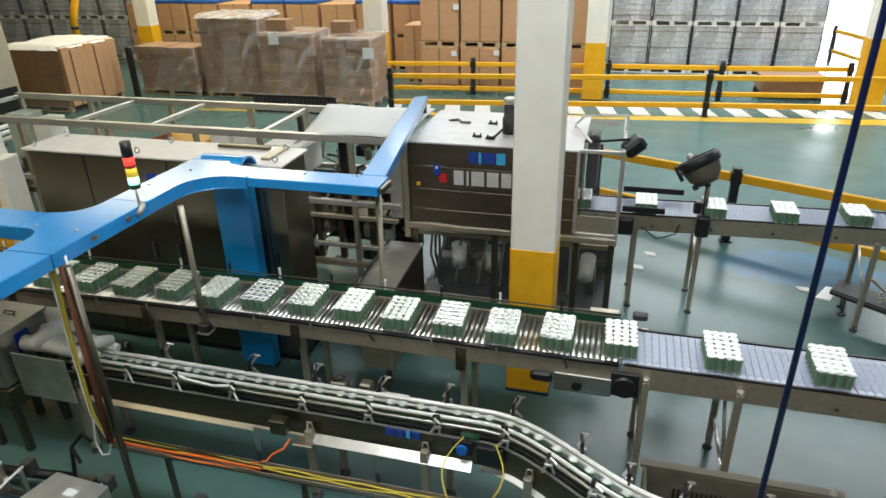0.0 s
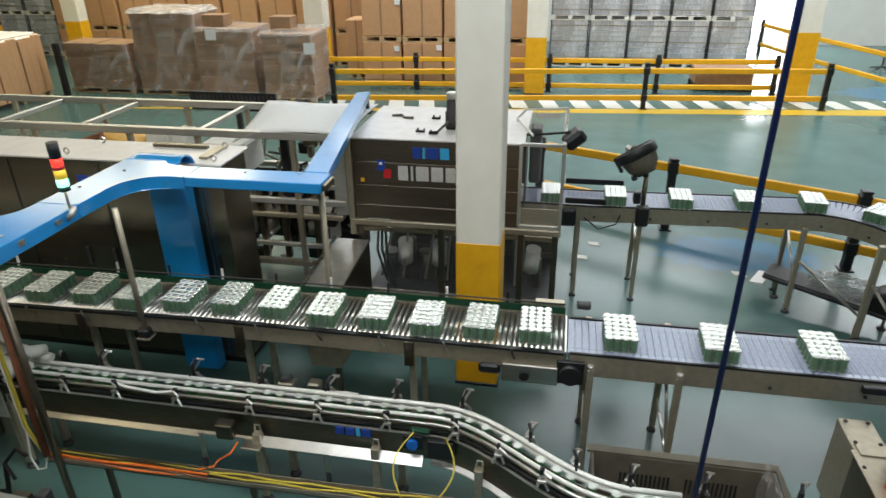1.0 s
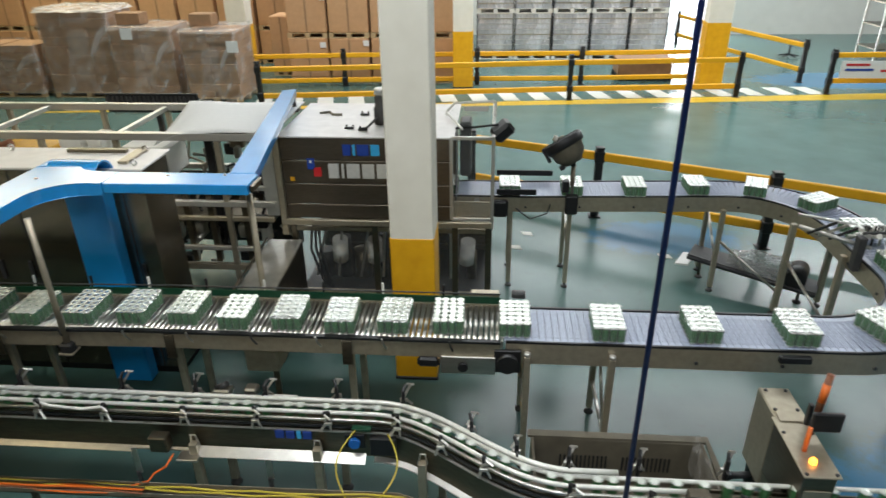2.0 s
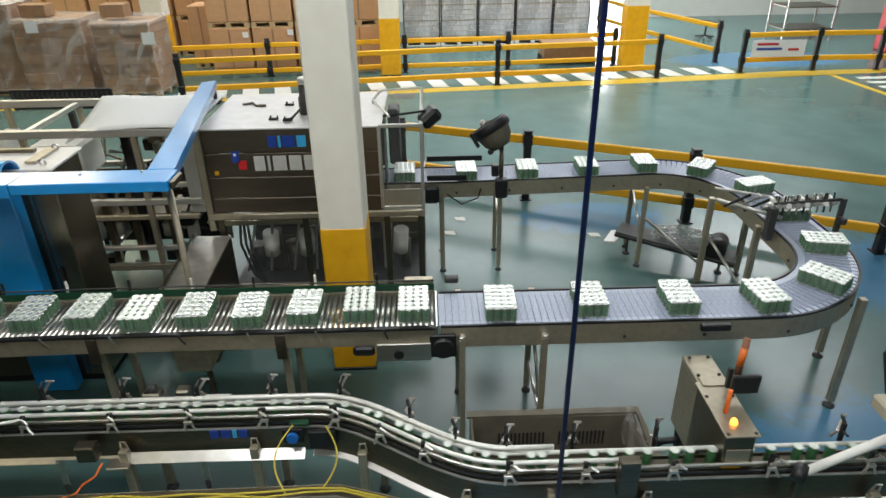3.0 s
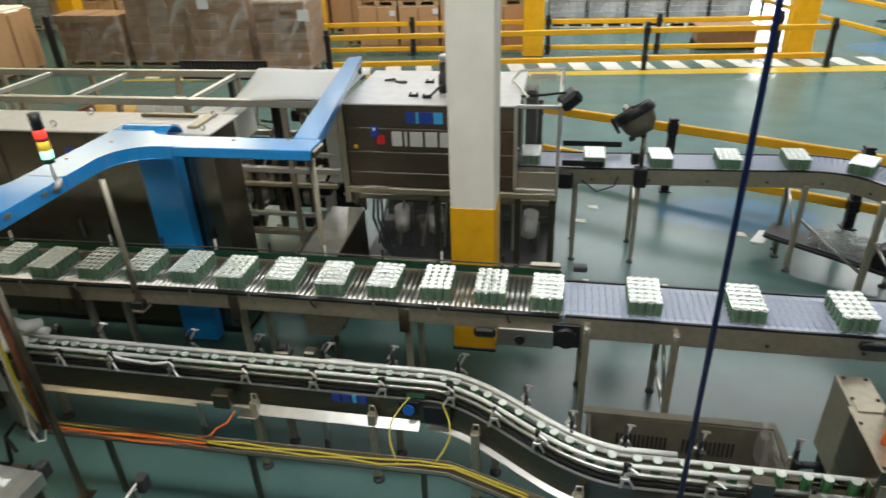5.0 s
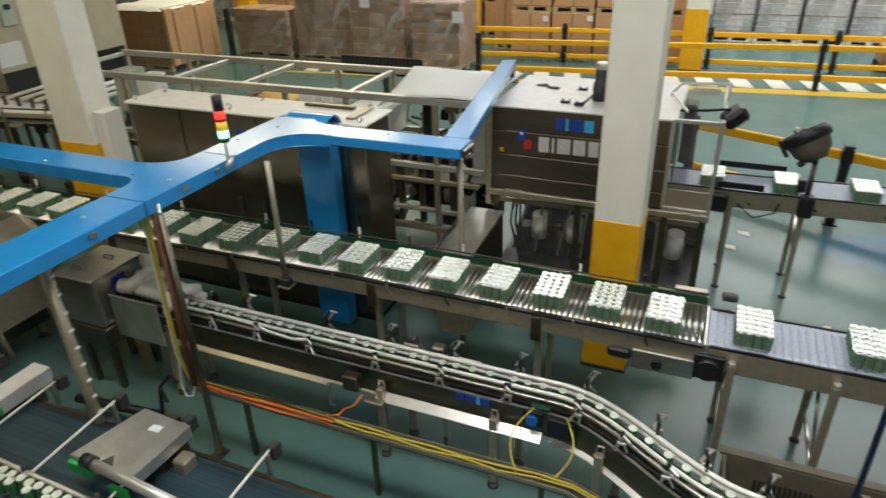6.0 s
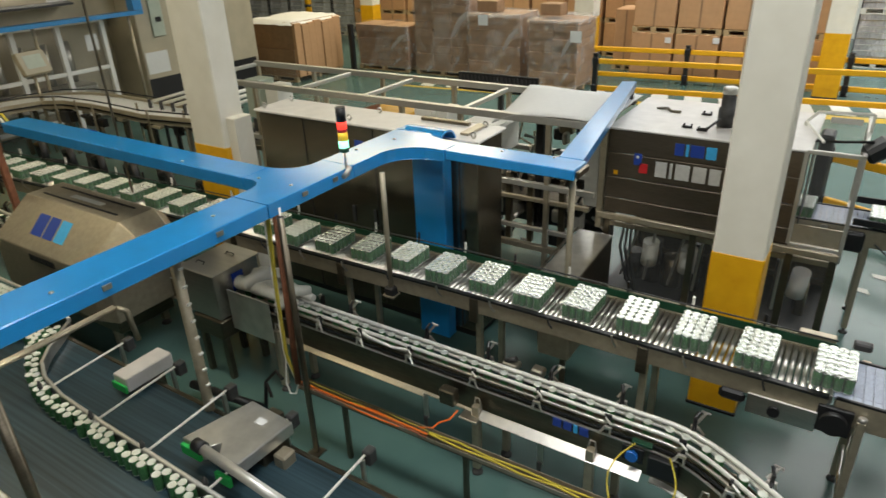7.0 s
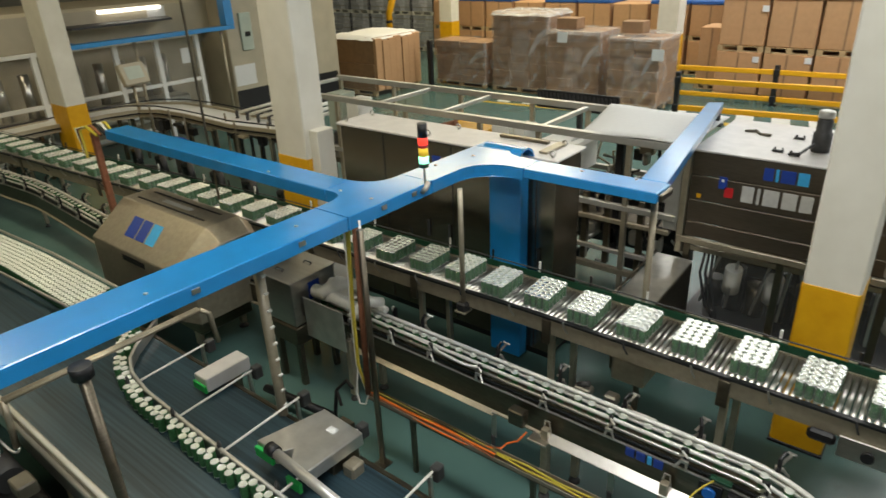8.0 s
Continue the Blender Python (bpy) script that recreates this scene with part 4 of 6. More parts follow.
    part("cord", tb([(1.553, 2.098, 0.77), (1.553, 2.098, CEIL)], 0.0125, 10), NAVY, c)
    part("plug", tb([(1.553, 2.098, 0.66), (1.553, 2.098, 0.78)], 0.024, 10), BLACK, c)
    k = thing("terminal_box", (1.6, 2.12, 0.5), "open terminal box with red and white connectors under the lane", "electrical box")
    part("case", bx(1.38, 1.86, 2.02, 2.2, 0.5, 0.62, 0.008), STEEL_DARK, k)
    rnd = random.Random(4)
    for i in range(16):
        x, y = 1.4 + 0.028 * i, 2.05 + rnd.uniform(0, 0.1)
        part("connector", bx(x, x + 0.02, y, y + 0.03, 0.62, 0.64 + rnd.uniform(0, 0.03), 0.003), (LOGO_R, PLASTIC_W, BLACK, GREENP)[i % 4], k)
    part("wall_stay", bx(1.56, 1.6, 2.2, 2.33, 0.52, 0.56), STEEL, k)
    a = thing("sensor_arm", (3.2, 2.25, 0.5), "white tube arm carrying a cream sensor head", "sensor")
    part("upright", bx(2.88, 2.93, 2.2, 2.25, 0.0, 0.82, 0.005), STEEL_DARK, a)
    part("tube", tb([(2.89, 2.23, 0.80), (3.52, 2.3, 1.06)], 0.025, 12), PLASTIC_W, a)
    part("joint", tb([(2.87, 2.2, 0.79), (2.93, 2.26, 0.83)], 0.038, 12), BLACK, a)
    part("head", bx(3.33, 3.63, 2.25, 2.45, 1.08, 1.17, 0.015), MACHINE, a)
    part("mount", bx(3.42, 3.48, 2.26, 2.34, 0.98, 1.09, 0.006), BLACK, a)
    part("lead", tb([(3.42, 2.44, 1.12), (3.36, 2.5, 1.4), (3.5, 2.54, 1.47), (3.62, 2.54, 1.3)], 0.01, 8), BLACK, a)

    # small inclined belt on the floor behind the line
    s = thing("reject_chute", (3.7, 5.9, 0), "low dark reject belt heaped with wrapped film", "conveyor")
    mm = pose(3.6, 6.05, 0.26, 0, 4, -30)
    part("bed", bx(-0.62, 0.66, -0.17, 0.17, -0.04, 0.0, 0.01, mm), BLACK, s)
    part("plate", bx(-0.62, 0.66, -0.15, 0.15, 0.003, 0.012, 0.002, mm), RUBBER, s)
    part("flap", bx(-0.74, -0.6, -0.15, 0.17, 0.0, 0.02, 0.004, mm @ pose(0, 0, 0, 0, -12, 0)), PAPER, s)
    for x in (-0.5, 0.5):
        q = mm @ Vector((x, 0, 0))
        part("leg", tb([(q.x, q.y, 0.02), (q.x, q.y, q.z - 0.03)], 0.015, 8), STEEL_DARK, s)
        part("foot", lathe(bmesh.new(), [(0.04, 0), (0.04, 0.015), (0.015, 0.03)], 12, (q.x, q.y, 0)), RUBBER, s)
    part("end_drum", tb([mm @ Vector((0.44, -0.15, 0.08)), mm @ Vector((0.44, 0.15, 0.08))], 0.1, 16), BLACK, s)
    h = bmesh.new()
    bmesh.ops.create_icosphere(h, subdivisions=3, radius=1.0)
    for v in h.verts:
        k2 = 1 + 0.25 * noise.noise(v.co * 2.2)
        v.co = Vector((v.co.x * 0.36 * k2, v.co.y * 0.15 * k2, max(-0.02, v.co.z * 0.19 * k2)))
    bmesh.ops.transform(h, matrix=mm @ pose(0.12, 0, 0.03), verts=h.verts)
    tagged(solo("crumpled_film", h, FROST, "crumpled bundle of clear packing film", "film"))

    f = thing("stand_fan", (1.63, 6.0, 0), "dusty black industrial fan clamped on a steel pole", "fan")
    part("pole", tb([(1.66, 5.98, 0.9), (1.66, 5.98, 1.42)], 0.024, 10), STEEL_DARK, f)
    part("clamp", bx(1.60, 1.72, 5.88, 5.99, 0.90, 1.10, 0.012), BLACK, f)
    part("clamp", bx(1.56, 1.63, 5.93, 6.02, 1.12, 1.24, 0.01), BLACK, f)
    mf = pose(1.54, 5.98, 1.63, -16, -32, 0) @ Matrix.Scale(0.92, 4)

    def turned(b):
        bmesh.ops.transform(b, matrix=mf, verts=b.verts)
        return b
    part("drum", turned(lathe(bmesh.new(), [(0.02, -0.25), (0.09, -0.245), (0.13, -0.2), (0.165, -0.16), (0.195, -0.03), (0.2, 0.0), (0.18, 0.0)], 28)), DUSTY, f, "dust-covered drum")
    part("rim", turned(lathe(bmesh.new(), [(0.198, -0.06), (0.215, -0.05), (0.22, 0.03), (0.205, 0.045), (0.17, 0.035)], 28)), BLACK, f, "black rim")
    g = bmesh.new()
    for r in (0.05, 0.08, 0.11, 0.14, 0.17, 0.195):
        tube(g, [(r * math.cos(a), r * math.sin(a), 0.05) for a in np.linspace(0, 2 * math.pi, 25)], 0.004, 5, False)
    for k in range(12):
        a2 = k * math.pi / 6
        tube(g, [(0.03 * math.cos(a2), 0.03 * math.sin(a2), 0.055), (0.205 * math.cos(a2), 0.205 * math.sin(a2), 0.042)], 0.003, 5)
    part("grille", turned(g), BLACK, f)
    for k in range(4):
        blade = bx(0.03, 0.17, -0.05, 0.05, -0.008, 0.0, 0.003, pose(0, 0, -0.03, 0, 0, 90 * k + 20) @ pose(0, 0, 0, 24, 0, 0))
        part("blade", turned(blade), RUBBER, f)
    part("hub", turned(lathe(bmesh.new(), [(0.045, -0.08), (0.045, 0.06), (0.03, 0.075)], 14)), DUSTY, f)
    part("motor_cover", turned(tb([(-0.07, 0.02, 0.05), (-0.02, 0.02, 0.085)], 0.04, 10)), ALU, f)
    part("bracket", turned(bx(-0.235, -0.2, -0.05, 0.05, -0.12, 0.05, 0.008)), BLACK, f)
    part("bracket", turned(bx(-0.16, -0.1, -0.06, 0.06, -0.255, -0.2, 0.012)), BLACK, f)
    part("yoke", tb([(1.66, 5.98, 1.4), (1.62, 5.97, 1.46)], 0.03, 8), BLACK, f)


build_right_side()

# ---- blue cable trays, tower lamp, poles, cables ----


def prism(pts, z0, z1, bevel=0.0):
    b = bmesh.new()
    lo = [b.verts.new((x, y, z0)) for x, y in pts]
    hi = [b.verts.new((x, y, z1)) for x, y in pts]
    b.faces.new(lo[::-1])
    b.faces.new(hi)
    for i in range(len(pts)):
        j = (i + 1) % len(pts)
        b.faces.new((lo[i], lo[j], hi[j], hi[i]))
    if bevel:
        bmesh.ops.bevel(b, geom=list(b.edges), offset=bevel, segments=1, affect="EDGES", profile=0.5)
    return b


def build_trays():
    zt, zb = 2.02, 1.925
    t = thing("cable_tray", (-2.35, 2.4, 0), "bright blue painted overhead cable trunking on steel poles", "cable tray")
    part("main_run", bx(-2.50, -2.19, -0.9, 2.28, zb, zt, 0.006), BLUE, t)
    part("west_run", bx(-5.95, -2.72, 2.56, 2.80, zb, zt, 0.006), BLUE, t)
    # tee piece with rounded inner corners
    tee = [(-2.19, 2.285), (-2.19, 3.1), (-2.48, 3.1)] + [(-2.48 - 0.235 * (1 - math.cos(a)), 3.0 - 0.2 * math.sin(a)) for a in np.linspace(0, math.pi / 2, 7)] + \
          [(-2.715, 2.56)] + [(-2.5 - 0.12 * (1 - math.sin(a)), 2.56 - 0.12 * (1 - math.cos(a))) for a in np.linspace(0, math.pi / 2, 6)] + [(-2.5, 2.285)]
    part("tee", prism(tee, zb, zt, 0.004), BLUE, t)
    cross = [(-2.19, 3.105)] + [(-2.19 + 0.3 * (1 - math.cos(a)), 3.42 + 0.27 * math.sin(a)) for a in np.linspace(0, math.pi / 2, 7)] + [(-1.8, 3.69), (-1.8, 3.92)] + \
            [(-1.98, 3.92), (-2.08, 3.95), (-2.14, 4.02), (-2.14, 4.17), (-2.46, 4.17), (-2.48, 3.105)]
    part("cross", prism(cross, zb, zt, 0.004), BLUE, t)
    part("east_run", bx(-1.795, -0.775, 3.69, 3.92, zb + 0.02, zt, 0.006), BLUE, t)
    part("end_cap", bx(-0.772, -0.745, 3.71, 3.9, zb + 0.03, zt - 0.012, 0.008), STEEL_DARK, t, "dark end cap of the trunking")
    for xa, xb, ya, yb in ((-2.49, -2.2, 2.276, 2.29), (-2.48, -2.2, 3.095, 3.109), (-1.806, -1.79, 3.70, 3.91), (-2.722, -2.708, 2.57, 2.79), (-2.46, -2.16, 4.0, 4.012)):
        part("lid_joint", bx(xa, xb, ya, yb, zt + 0.0005, zt + 0.003), BLUE, t, "raised lid seam")
    part("north_run", prism([(-0.985, 3.925), (-0.80, 3.925), (-1.245, 6.52), (-1.375, 6.45)], zb + 0.02, zt, 0.004), BLUE, t)
    # bend and drop duct
    b = bmesh.new()
    hoop = []
    for a in np.linspace(-0.15, math.pi, 15):
        hoop.append([b.verts.new((x, 4.09 + r * math.cos(a), 1.90 + r * math.sin(a))) for x, r in ((-2.40, 0.14), (-2.02, 0.14), (-2.02, 0.124), (-2.40, 0.124))])
    for ra, rb in zip(hoop, hoop[1:]):
        for k in range(4):
            b.faces.new((ra[k], ra[(k + 1) % 4], rb[(k + 1) % 4], rb[k]))
    b.faces.new(hoop[0])
    b.faces.new(hoop[-1])
    part("bend", b, BLUE, t, "curved blue outlet collar")
    part("drop_duct", bx(-2.37, -2.05, 4.06, 4.185, 0.04, zb - 0.003, 0.008), BLUE, t, "vertical blue duct")
    for x, y in ((-2.35, 2.0), (-2.3, 2.6), (-2.4, 3.4), (-2.3, 3.75), (-1.4, 3.85), (-1.0, 3.88), (-2.6, 2.6), (-3.4, 2.6), (-2.3, 1.0)):
        part("screw", lathe(bmesh.new(), [(0.012, 0), (0.012, 0.006), (0.004, 0.009)], 8, (x, y, zt)), STEEL, t)
    for x, y in ((-2.185, 2.6), (-2.185, 1.9), (-2.185, 1.2), (-2.185, 2.9)):
        part("latch", bx(x, x + 0.008, y - 0.025, y + 0.025, zt - 0.05, zt - 0.02, 0.002), STEEL, t)
    part("seam", bx(-2.49, -2.20, 0.3, 0.33, zt + 0.0005, zt + 0.003), BLUE, t)
    for x, y, r, z0, z1, m in ((-2.156, 2.335, 0.022, 0.0, zb, STEEL_DARK), (-2.45, 1.75, 0.034, 0.0, zb, STEEL_WARM), (-2.1, 0.56, 0.026, 0.0, zb - 0.03, STEEL_DARK),
                               (-2.085, 3.29, 0.02, 0.9, zb, STEEL_WARM), (-0.88, 3.95, 0.024, 0.0, zb, STEEL_WARM), (-1.25, 6.42, 0.02, 1.81, zb + 0.02, RUBBER)):
        q = part("pole", tb([(x, y, z0), (x, y, z1)], r, 12), m, t)
        part("base_plate", bx(x - 0.05, x + 0.05, y - 0.05, y + 0.05, z0, z0 + 0.012), m, q)
    part("pole_socket", tb([(-2.1, 0.56, zb - 0.06), (-2.1, 0.56, zb)], 0.05, 12), BLACK, t)
    part("pole_clamp", bx(-2.13, -2.04, 3.25, 3.33, 0.88, 0.98, 0.012), BLACK, t)
    for z in np.arange(0.8, 1.9, 0.12):
        part("cable_tie", bx(-2.42, -2.405, 1.74, 1.77, z, z + 0.012), PLASTIC_W, t)

    w = thing("stack_light", (-2.2, 3.04, zt), "signal tower with lit red and green lenses", "signal lamp")
    part("stem", tb([(-2.2, 3.04, zt), (-2.2, 3.04, zt + 0.12)], 0.008, 8), STEEL, w)
    part("bracket", tb([(-2.19, 2.99, zt - 0.05), (-2.16, 3.0, zt - 0.02), (-2.17, 3.04, zt + 0.01)], 0.02, 8), ALU, w)
    z = zt + 0.12
    for n, m, hgt in (("base_ring", GREENP, 0.03), ("green_lens", G_GREEN, 0.05), ("amber_lens", AMBER, 0.06), ("dim_red_lens", LOGO_R, 0.022), ("red_lens", G_RED, 0.05), ("cap", BLACK, 0.1)):
        part(n, tb([(-2.2, 3.04, z), (-2.2, 3.04, z + hgt - 0.002)], 0.034, 18), m, w)
        z += hgt

    # far end post of the west run with its bundle
    p = thing("tray_post", (-6.1, 2.58, 0), "rusty post with bundled cables at the end of the tray", "post")
    part("post", bx(-6.16, -6.1, 2.5, 2.56, 0, 1.98, 0.005), RUST, p)
    for i in range(5):
        part("cable", tb([(-6.0, 2.5 + 0.04 * i, 1.97), (-6.2, 2.5 + 0.05 * i, 2.04), (-6.36 - 0.03 * i, 2.5, 1.98), (-6.3, 2.48, 1.7)], 0.014, 6), (YCABLE, RUST, BLACK, PLASTIC_W, YCABLE)[i], p)

    c = thing("cable_drop", (-2.2, 2.36, 0.5), "brown conduit with yellow and orange cables running along a low tray", "cables")
    part("conduit", tb([(-2.21, 2.35, 1.93), (-2.235, 2.35, 1.2), (-2.255, 2.35, 0.56)], 0.021, 10), RUST, c)
    part("conduit_pipe", tb([(-2.19, 2.37, 1.93), (-2.2, 2.37, 1.0), (-2.225, 2.37, 0.6)], 0.009, 8), STEEL, c)
    for i, m in enumerate((YCABLE, YCABLE, PLASTIC_W)):
        part("cable", tb([(-2.25 - 0.02 * i, 2.33, 1.93), (-2.29 - 0.012 * i, 2.33, 1.3), (-2.30 - 0.01 * i, 2.33, 0.8), (-2.27, 2.35, 0.58)], 0.009, 6), m, c)
    part("loose_loop", tb([(-2.3, 2.33, 0.85), (-2.345, 2.32, 0.55), (-2.32, 2.32, 0.46), (-2.27, 2.33, 0.47), (-2.25, 2.35, 0.56)], 0.006, 6), PLASTIC_W, c)
    part("tray", sw([(-2.27, 2.40), (0.35, 2.43), (0.9, 2.25)], -0.045, 0.045, 0.5, 0.508), STEEL_DARK, c)
    part("tray_edge", sw([(-2.27, 2.40), (0.35, 2.43), (0.9, 2.25)], 0.04, 0.045, 0.508, 0.535), STEEL_WARM, c)
    part("tray_edge", sw([(-2.27, 2.40), (0.35, 2.43), (0.9, 2.25)], -0.045, -0.04, 0.508, 0.535), STEEL_WARM, c)
    rnd = random.Random(11)
    for i in range(9):
        m = (ORANGE, RUST, ORANGE, RUST, YCABLE, STEEL_DARK, ORANGE, YCABLE, STEEL_DARK)[i]
        end = 0.85 if m is YCABLE else -1.2 + 0.12 * (i % 3)
        pts, x = [], -2.26
        while x < end:
            yy = (2.43 if x < 0.35 else 2.43 - 0.33 * (x - 0.35)) - 0.035 + 0.008 * i - (0.03 if x < 0 else 0)
            pts.append((x, yy + 0.0 + rnd.uniform(-0.008, 0.008), 0.522 + 0.012 * (i % 3) + rnd.uniform(0, 0.008)))
            x += 0.22
        if i == 0:
            pts += [(-1.16, 2.45, 0.55), (-1.15, 2.5, 0.56), (-1.13, 2.6, 0.52), (-1.11, 2.68, 0.55)]
        part("cable", tb(pts, 0.0065, 6), m, c)
    for pts in ([(0.05 - 0.09 * math.sin(a), 2.78 - 0.36 * a / math.pi, 0.72 - 0.2 * a / math.pi) for a in np.linspace(0, math.pi, 14)], [(0.25 + 0.08 * math.sin(a), 2.78 - 0.34 * a / math.pi, 0.70 - 0.18 * a / math.pi) for a in np.linspace(0, math.pi, 14)]):
        part("hose", tb(pts, 0.0055, 8), YCABLE, c, "thin yellow hose")
    for x in (-1.9, -0.9, 0.2):
        part("stand", bx(x - 0.015, x + 0.015, 2.41, 2.44, -0.04, 0.5), STEEL_DARK, c)

    c.location = (-2.2, 2.36, 0.54)


build_trays()

# ---- steel cabinet and packer ----


def build_cabinet():
    t = thing("steel_cabinet", (-3.1, 4.5, 0), "large satin stainless control cabinet with lifting eyes", "cabinet")
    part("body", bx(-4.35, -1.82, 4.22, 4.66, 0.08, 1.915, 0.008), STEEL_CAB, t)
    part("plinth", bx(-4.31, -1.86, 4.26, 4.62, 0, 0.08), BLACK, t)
    # roof of the same steel; its whiteness stands for reflected light
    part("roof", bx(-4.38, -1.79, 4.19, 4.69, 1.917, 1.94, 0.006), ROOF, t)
    for x in (-3.75, -2.9, -2.0):
        part("door_seam", bx(x, x + 0.006, 4.214, 4.219, 0.1, 1.9), BLACK, t)
    for x in (-3.2, -2.94, -1.96):
        part("door_handle", bx(x - 0.012, x + 0.012, 4.196, 4.218, 0.95, 1.12, 0.004), RUBBER, t)
    for x, y in ((-4.3, 4.27), (-3.2, 4.27), (-4.25, 4.6), (-3.1, 4.6), (-1.88, 4.27), (-1.95, 4.6)):
        e = tube(bmesh.new(), [(x + 0.022 * math.cos(a), y, 1.97 + 0.022 * math.sin(a)) for a in np.linspace(0, 2 * math.pi, 13)], 0.007, 6, False)
        tube(e, [(x, y, 1.937), (x, y, 1.951)], 0.014, 8)
        part("lifting_eye", e, STEEL, t)
    part("top_channel", bx(-2.03, -1.95, 4.3, 4.62, 1.941, 1.965, 0.004), STEEL_WARM, t)
    part("top_channel", bx(-2.6, -2.1, 4.56, 4.61, 1.941, 1.97, 0.004), STEEL_DARK, t)
    part("emblem", bx(-3.12, -3.02, 4.213, 4.219, 1.68, 1.78), LOGO_B, t, "small blue emblem")
    for x in (-4.2, -2.6):
        part("cable_loop", tb([(x, 4.76, 0.9), (x + 0.1, 4.8, 1.05), (x + 0.24, 4.76, 0.95)], 0.02, 6), BLACK, t)


def profile_bar(parent, a, b, r=0.025, m=None, name="bar"):
    a, b = Vector(a), Vector(b)
    d = b - a
    mid = (a + b) / 2
    if abs(d.x) > abs(d.y) and abs(d.x) > abs(d.z):
        k = bx(min(a.x, b.x), max(a.x, b.x), mid.y - r, mid.y + r, mid.z - r, mid.z + r, 0.004)
    elif abs(d.y) > abs(d.z):
        k = bx(mid.x - r, mid.x + r, min(a.y, b.y), max(a.y, b.y), mid.z - r, mid.z + r, 0.004)
    else:
        k = bx(mid.x - r, mid.x + r, mid.y - r, mid.y + r, min(a.z, b.z), max(a.z, b.z), 0.004)
    return part(name, k, m or ALU, parent)


def build_packer():
    t = thing("packing_machine", (-0.15, 6.1, 0), "brown-grey steel shrink-packing machine with clear guards", "packing machine")
    y0, y1, x0, x1, xe, z1 = 5.5, 6.75, -1.15, 0.46, 0.86, 1.81
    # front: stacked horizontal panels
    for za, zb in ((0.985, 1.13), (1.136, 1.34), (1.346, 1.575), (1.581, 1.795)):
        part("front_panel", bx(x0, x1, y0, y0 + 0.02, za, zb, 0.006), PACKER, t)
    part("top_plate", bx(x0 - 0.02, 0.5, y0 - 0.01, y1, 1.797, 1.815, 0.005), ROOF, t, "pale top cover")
    part("end_panel", bx(-1.36, -1.23, y0 + 0.0, y0 + 0.02, 1.0, 1.76, 0.004), ALU, t)
    part("bottom_rail", bx(x0 - 0.06, xe, y0 - 0.03, y0 + 0.02, 0.915, 0.975, 0.006), STEEL_WARM, t)
    part("side_post", bx(x0 - 0.07, x0 - 0.01, y0 - 0.02, y0 + 0.06, 0.8, 1.83, 0.005), STEEL_WARM, t)
    part("rear_panel", bx(x0, 0.44, y1 - 0.02, y1, 0.98, 1.795), STEEL_DARK, t)
    part("left_panel", bx(x0, x0 + 0.015, y0 + 0.02, 5.9, 0.98, 1.795), STEEL_DARK, t)
    # clear end guard
    for a, b in (((0.47, y0, 1.0), (0.47, y0, 1.81)), ((xe, y0, 0.9), (xe, y0, 1.83)), ((xe, y1, 0.9), (xe, y1, 1.83))):
        profile_bar(t, a, b, 0.016)
    for z in (1.0, 1.81):
        profile_bar(t, (0.47, y0, z), (xe, y0, z), 0.016)
        profile_bar(t, (xe, y0, z), (xe, y1, z), 0.016)
    part("guard_pane", bx(0.49, xe - 0.016, y0 - 0.003, y0 + 0.003, 1.016, 1.79), PERSPEX, t, "clear guard pane")
    part("guard_pane", bx(xe - 0.003, xe + 0.003, y0 + 0.02, 5.92, 1.02, 1.79), PERSPEX, t)
    part("guard_top", bx(0.5, xe, y0, y1, 1.826, 1.83), PERSPEX, t)
    part("inner_wall", bx(0.44, 0.46, y0 + 0.02, 5.93, 0.98, 1.79), STEEL_DARK, t)
    part("side_skirt", bx(0.47, xe - 0.01, y0 + 0.01, y0 + 0.02, 1.0, 1.18), STEEL_WARM, t)
    # hexagonal top guard
    hexa = [(0.38, 1.83), (0.38, 1.87), (0.46, 1.96), (0.87, 1.98), (0.87, 1.83)]
    for (xa, za), (xb, zb) in zip(hexa, hexa[1:]):
        part("hood_bar", tb([(xa, 6.2, za), (xb, 6.2, zb)], 0.014, 6), PLASTIC_W, t)
    part("hood_bar", tb([(0.38, 6.2, 1.87), (0.56, 5.7, 1.84)], 0.012, 6), PLASTIC_W, t)
    f = bmesh.new()
    f.faces.new([f.verts.new((x, 6.2, z)) for x, z in hexa])
    r = bmesh.ops.extrude_face_region(f, geom=list(f.faces))
    bmesh.ops.translate(f, verts=[v for v in r["geom"] if isinstance(v, bmesh.types.BMVert)], vec=(0, 0.006, 0))
    part("hood_pane", f, PERSPEX, t)
    part("hood_writing", bx(0.56, 0.8, 6.188, 6.192, 1.88, 1.93), LOGO_G, t)
    # top fittings
    part("motor", lathe(bmesh.new(), [(0.075, 0), (0.075, 0.16), (0.062, 0.165), (0.062, 0.26), (0.05, 0.29)], 18, (-0.24, 5.95, 1.816)), RUBBER, t)
    part("motor_cap", lathe(bmesh.new(), [(0.064, 0), (0.064, 0.05), (0.05, 0.06)], 18, (-0.24, 5.95, 2.105)), ALU, t)
    for x, y in ((-0.52, 5.75), (-0.46, 6.25), (-0.38, 5.7)):
        b = tube(bmesh.new(), [(x - 0.05, y, 1.816), (x - 0.03, y + 0.02, 1.85)], 0.009, 6)
        tube(b, [(x + 0.03, y, 1.816), (x + 0.035, y - 0.01, 1.856)], 0.008, 6)
        box(b, x - 0.05, x + 0.04, y - 0.015, y + 0.015, 1.816, 1.835, 0.004)
        part("fitting", b, BLACK, t)
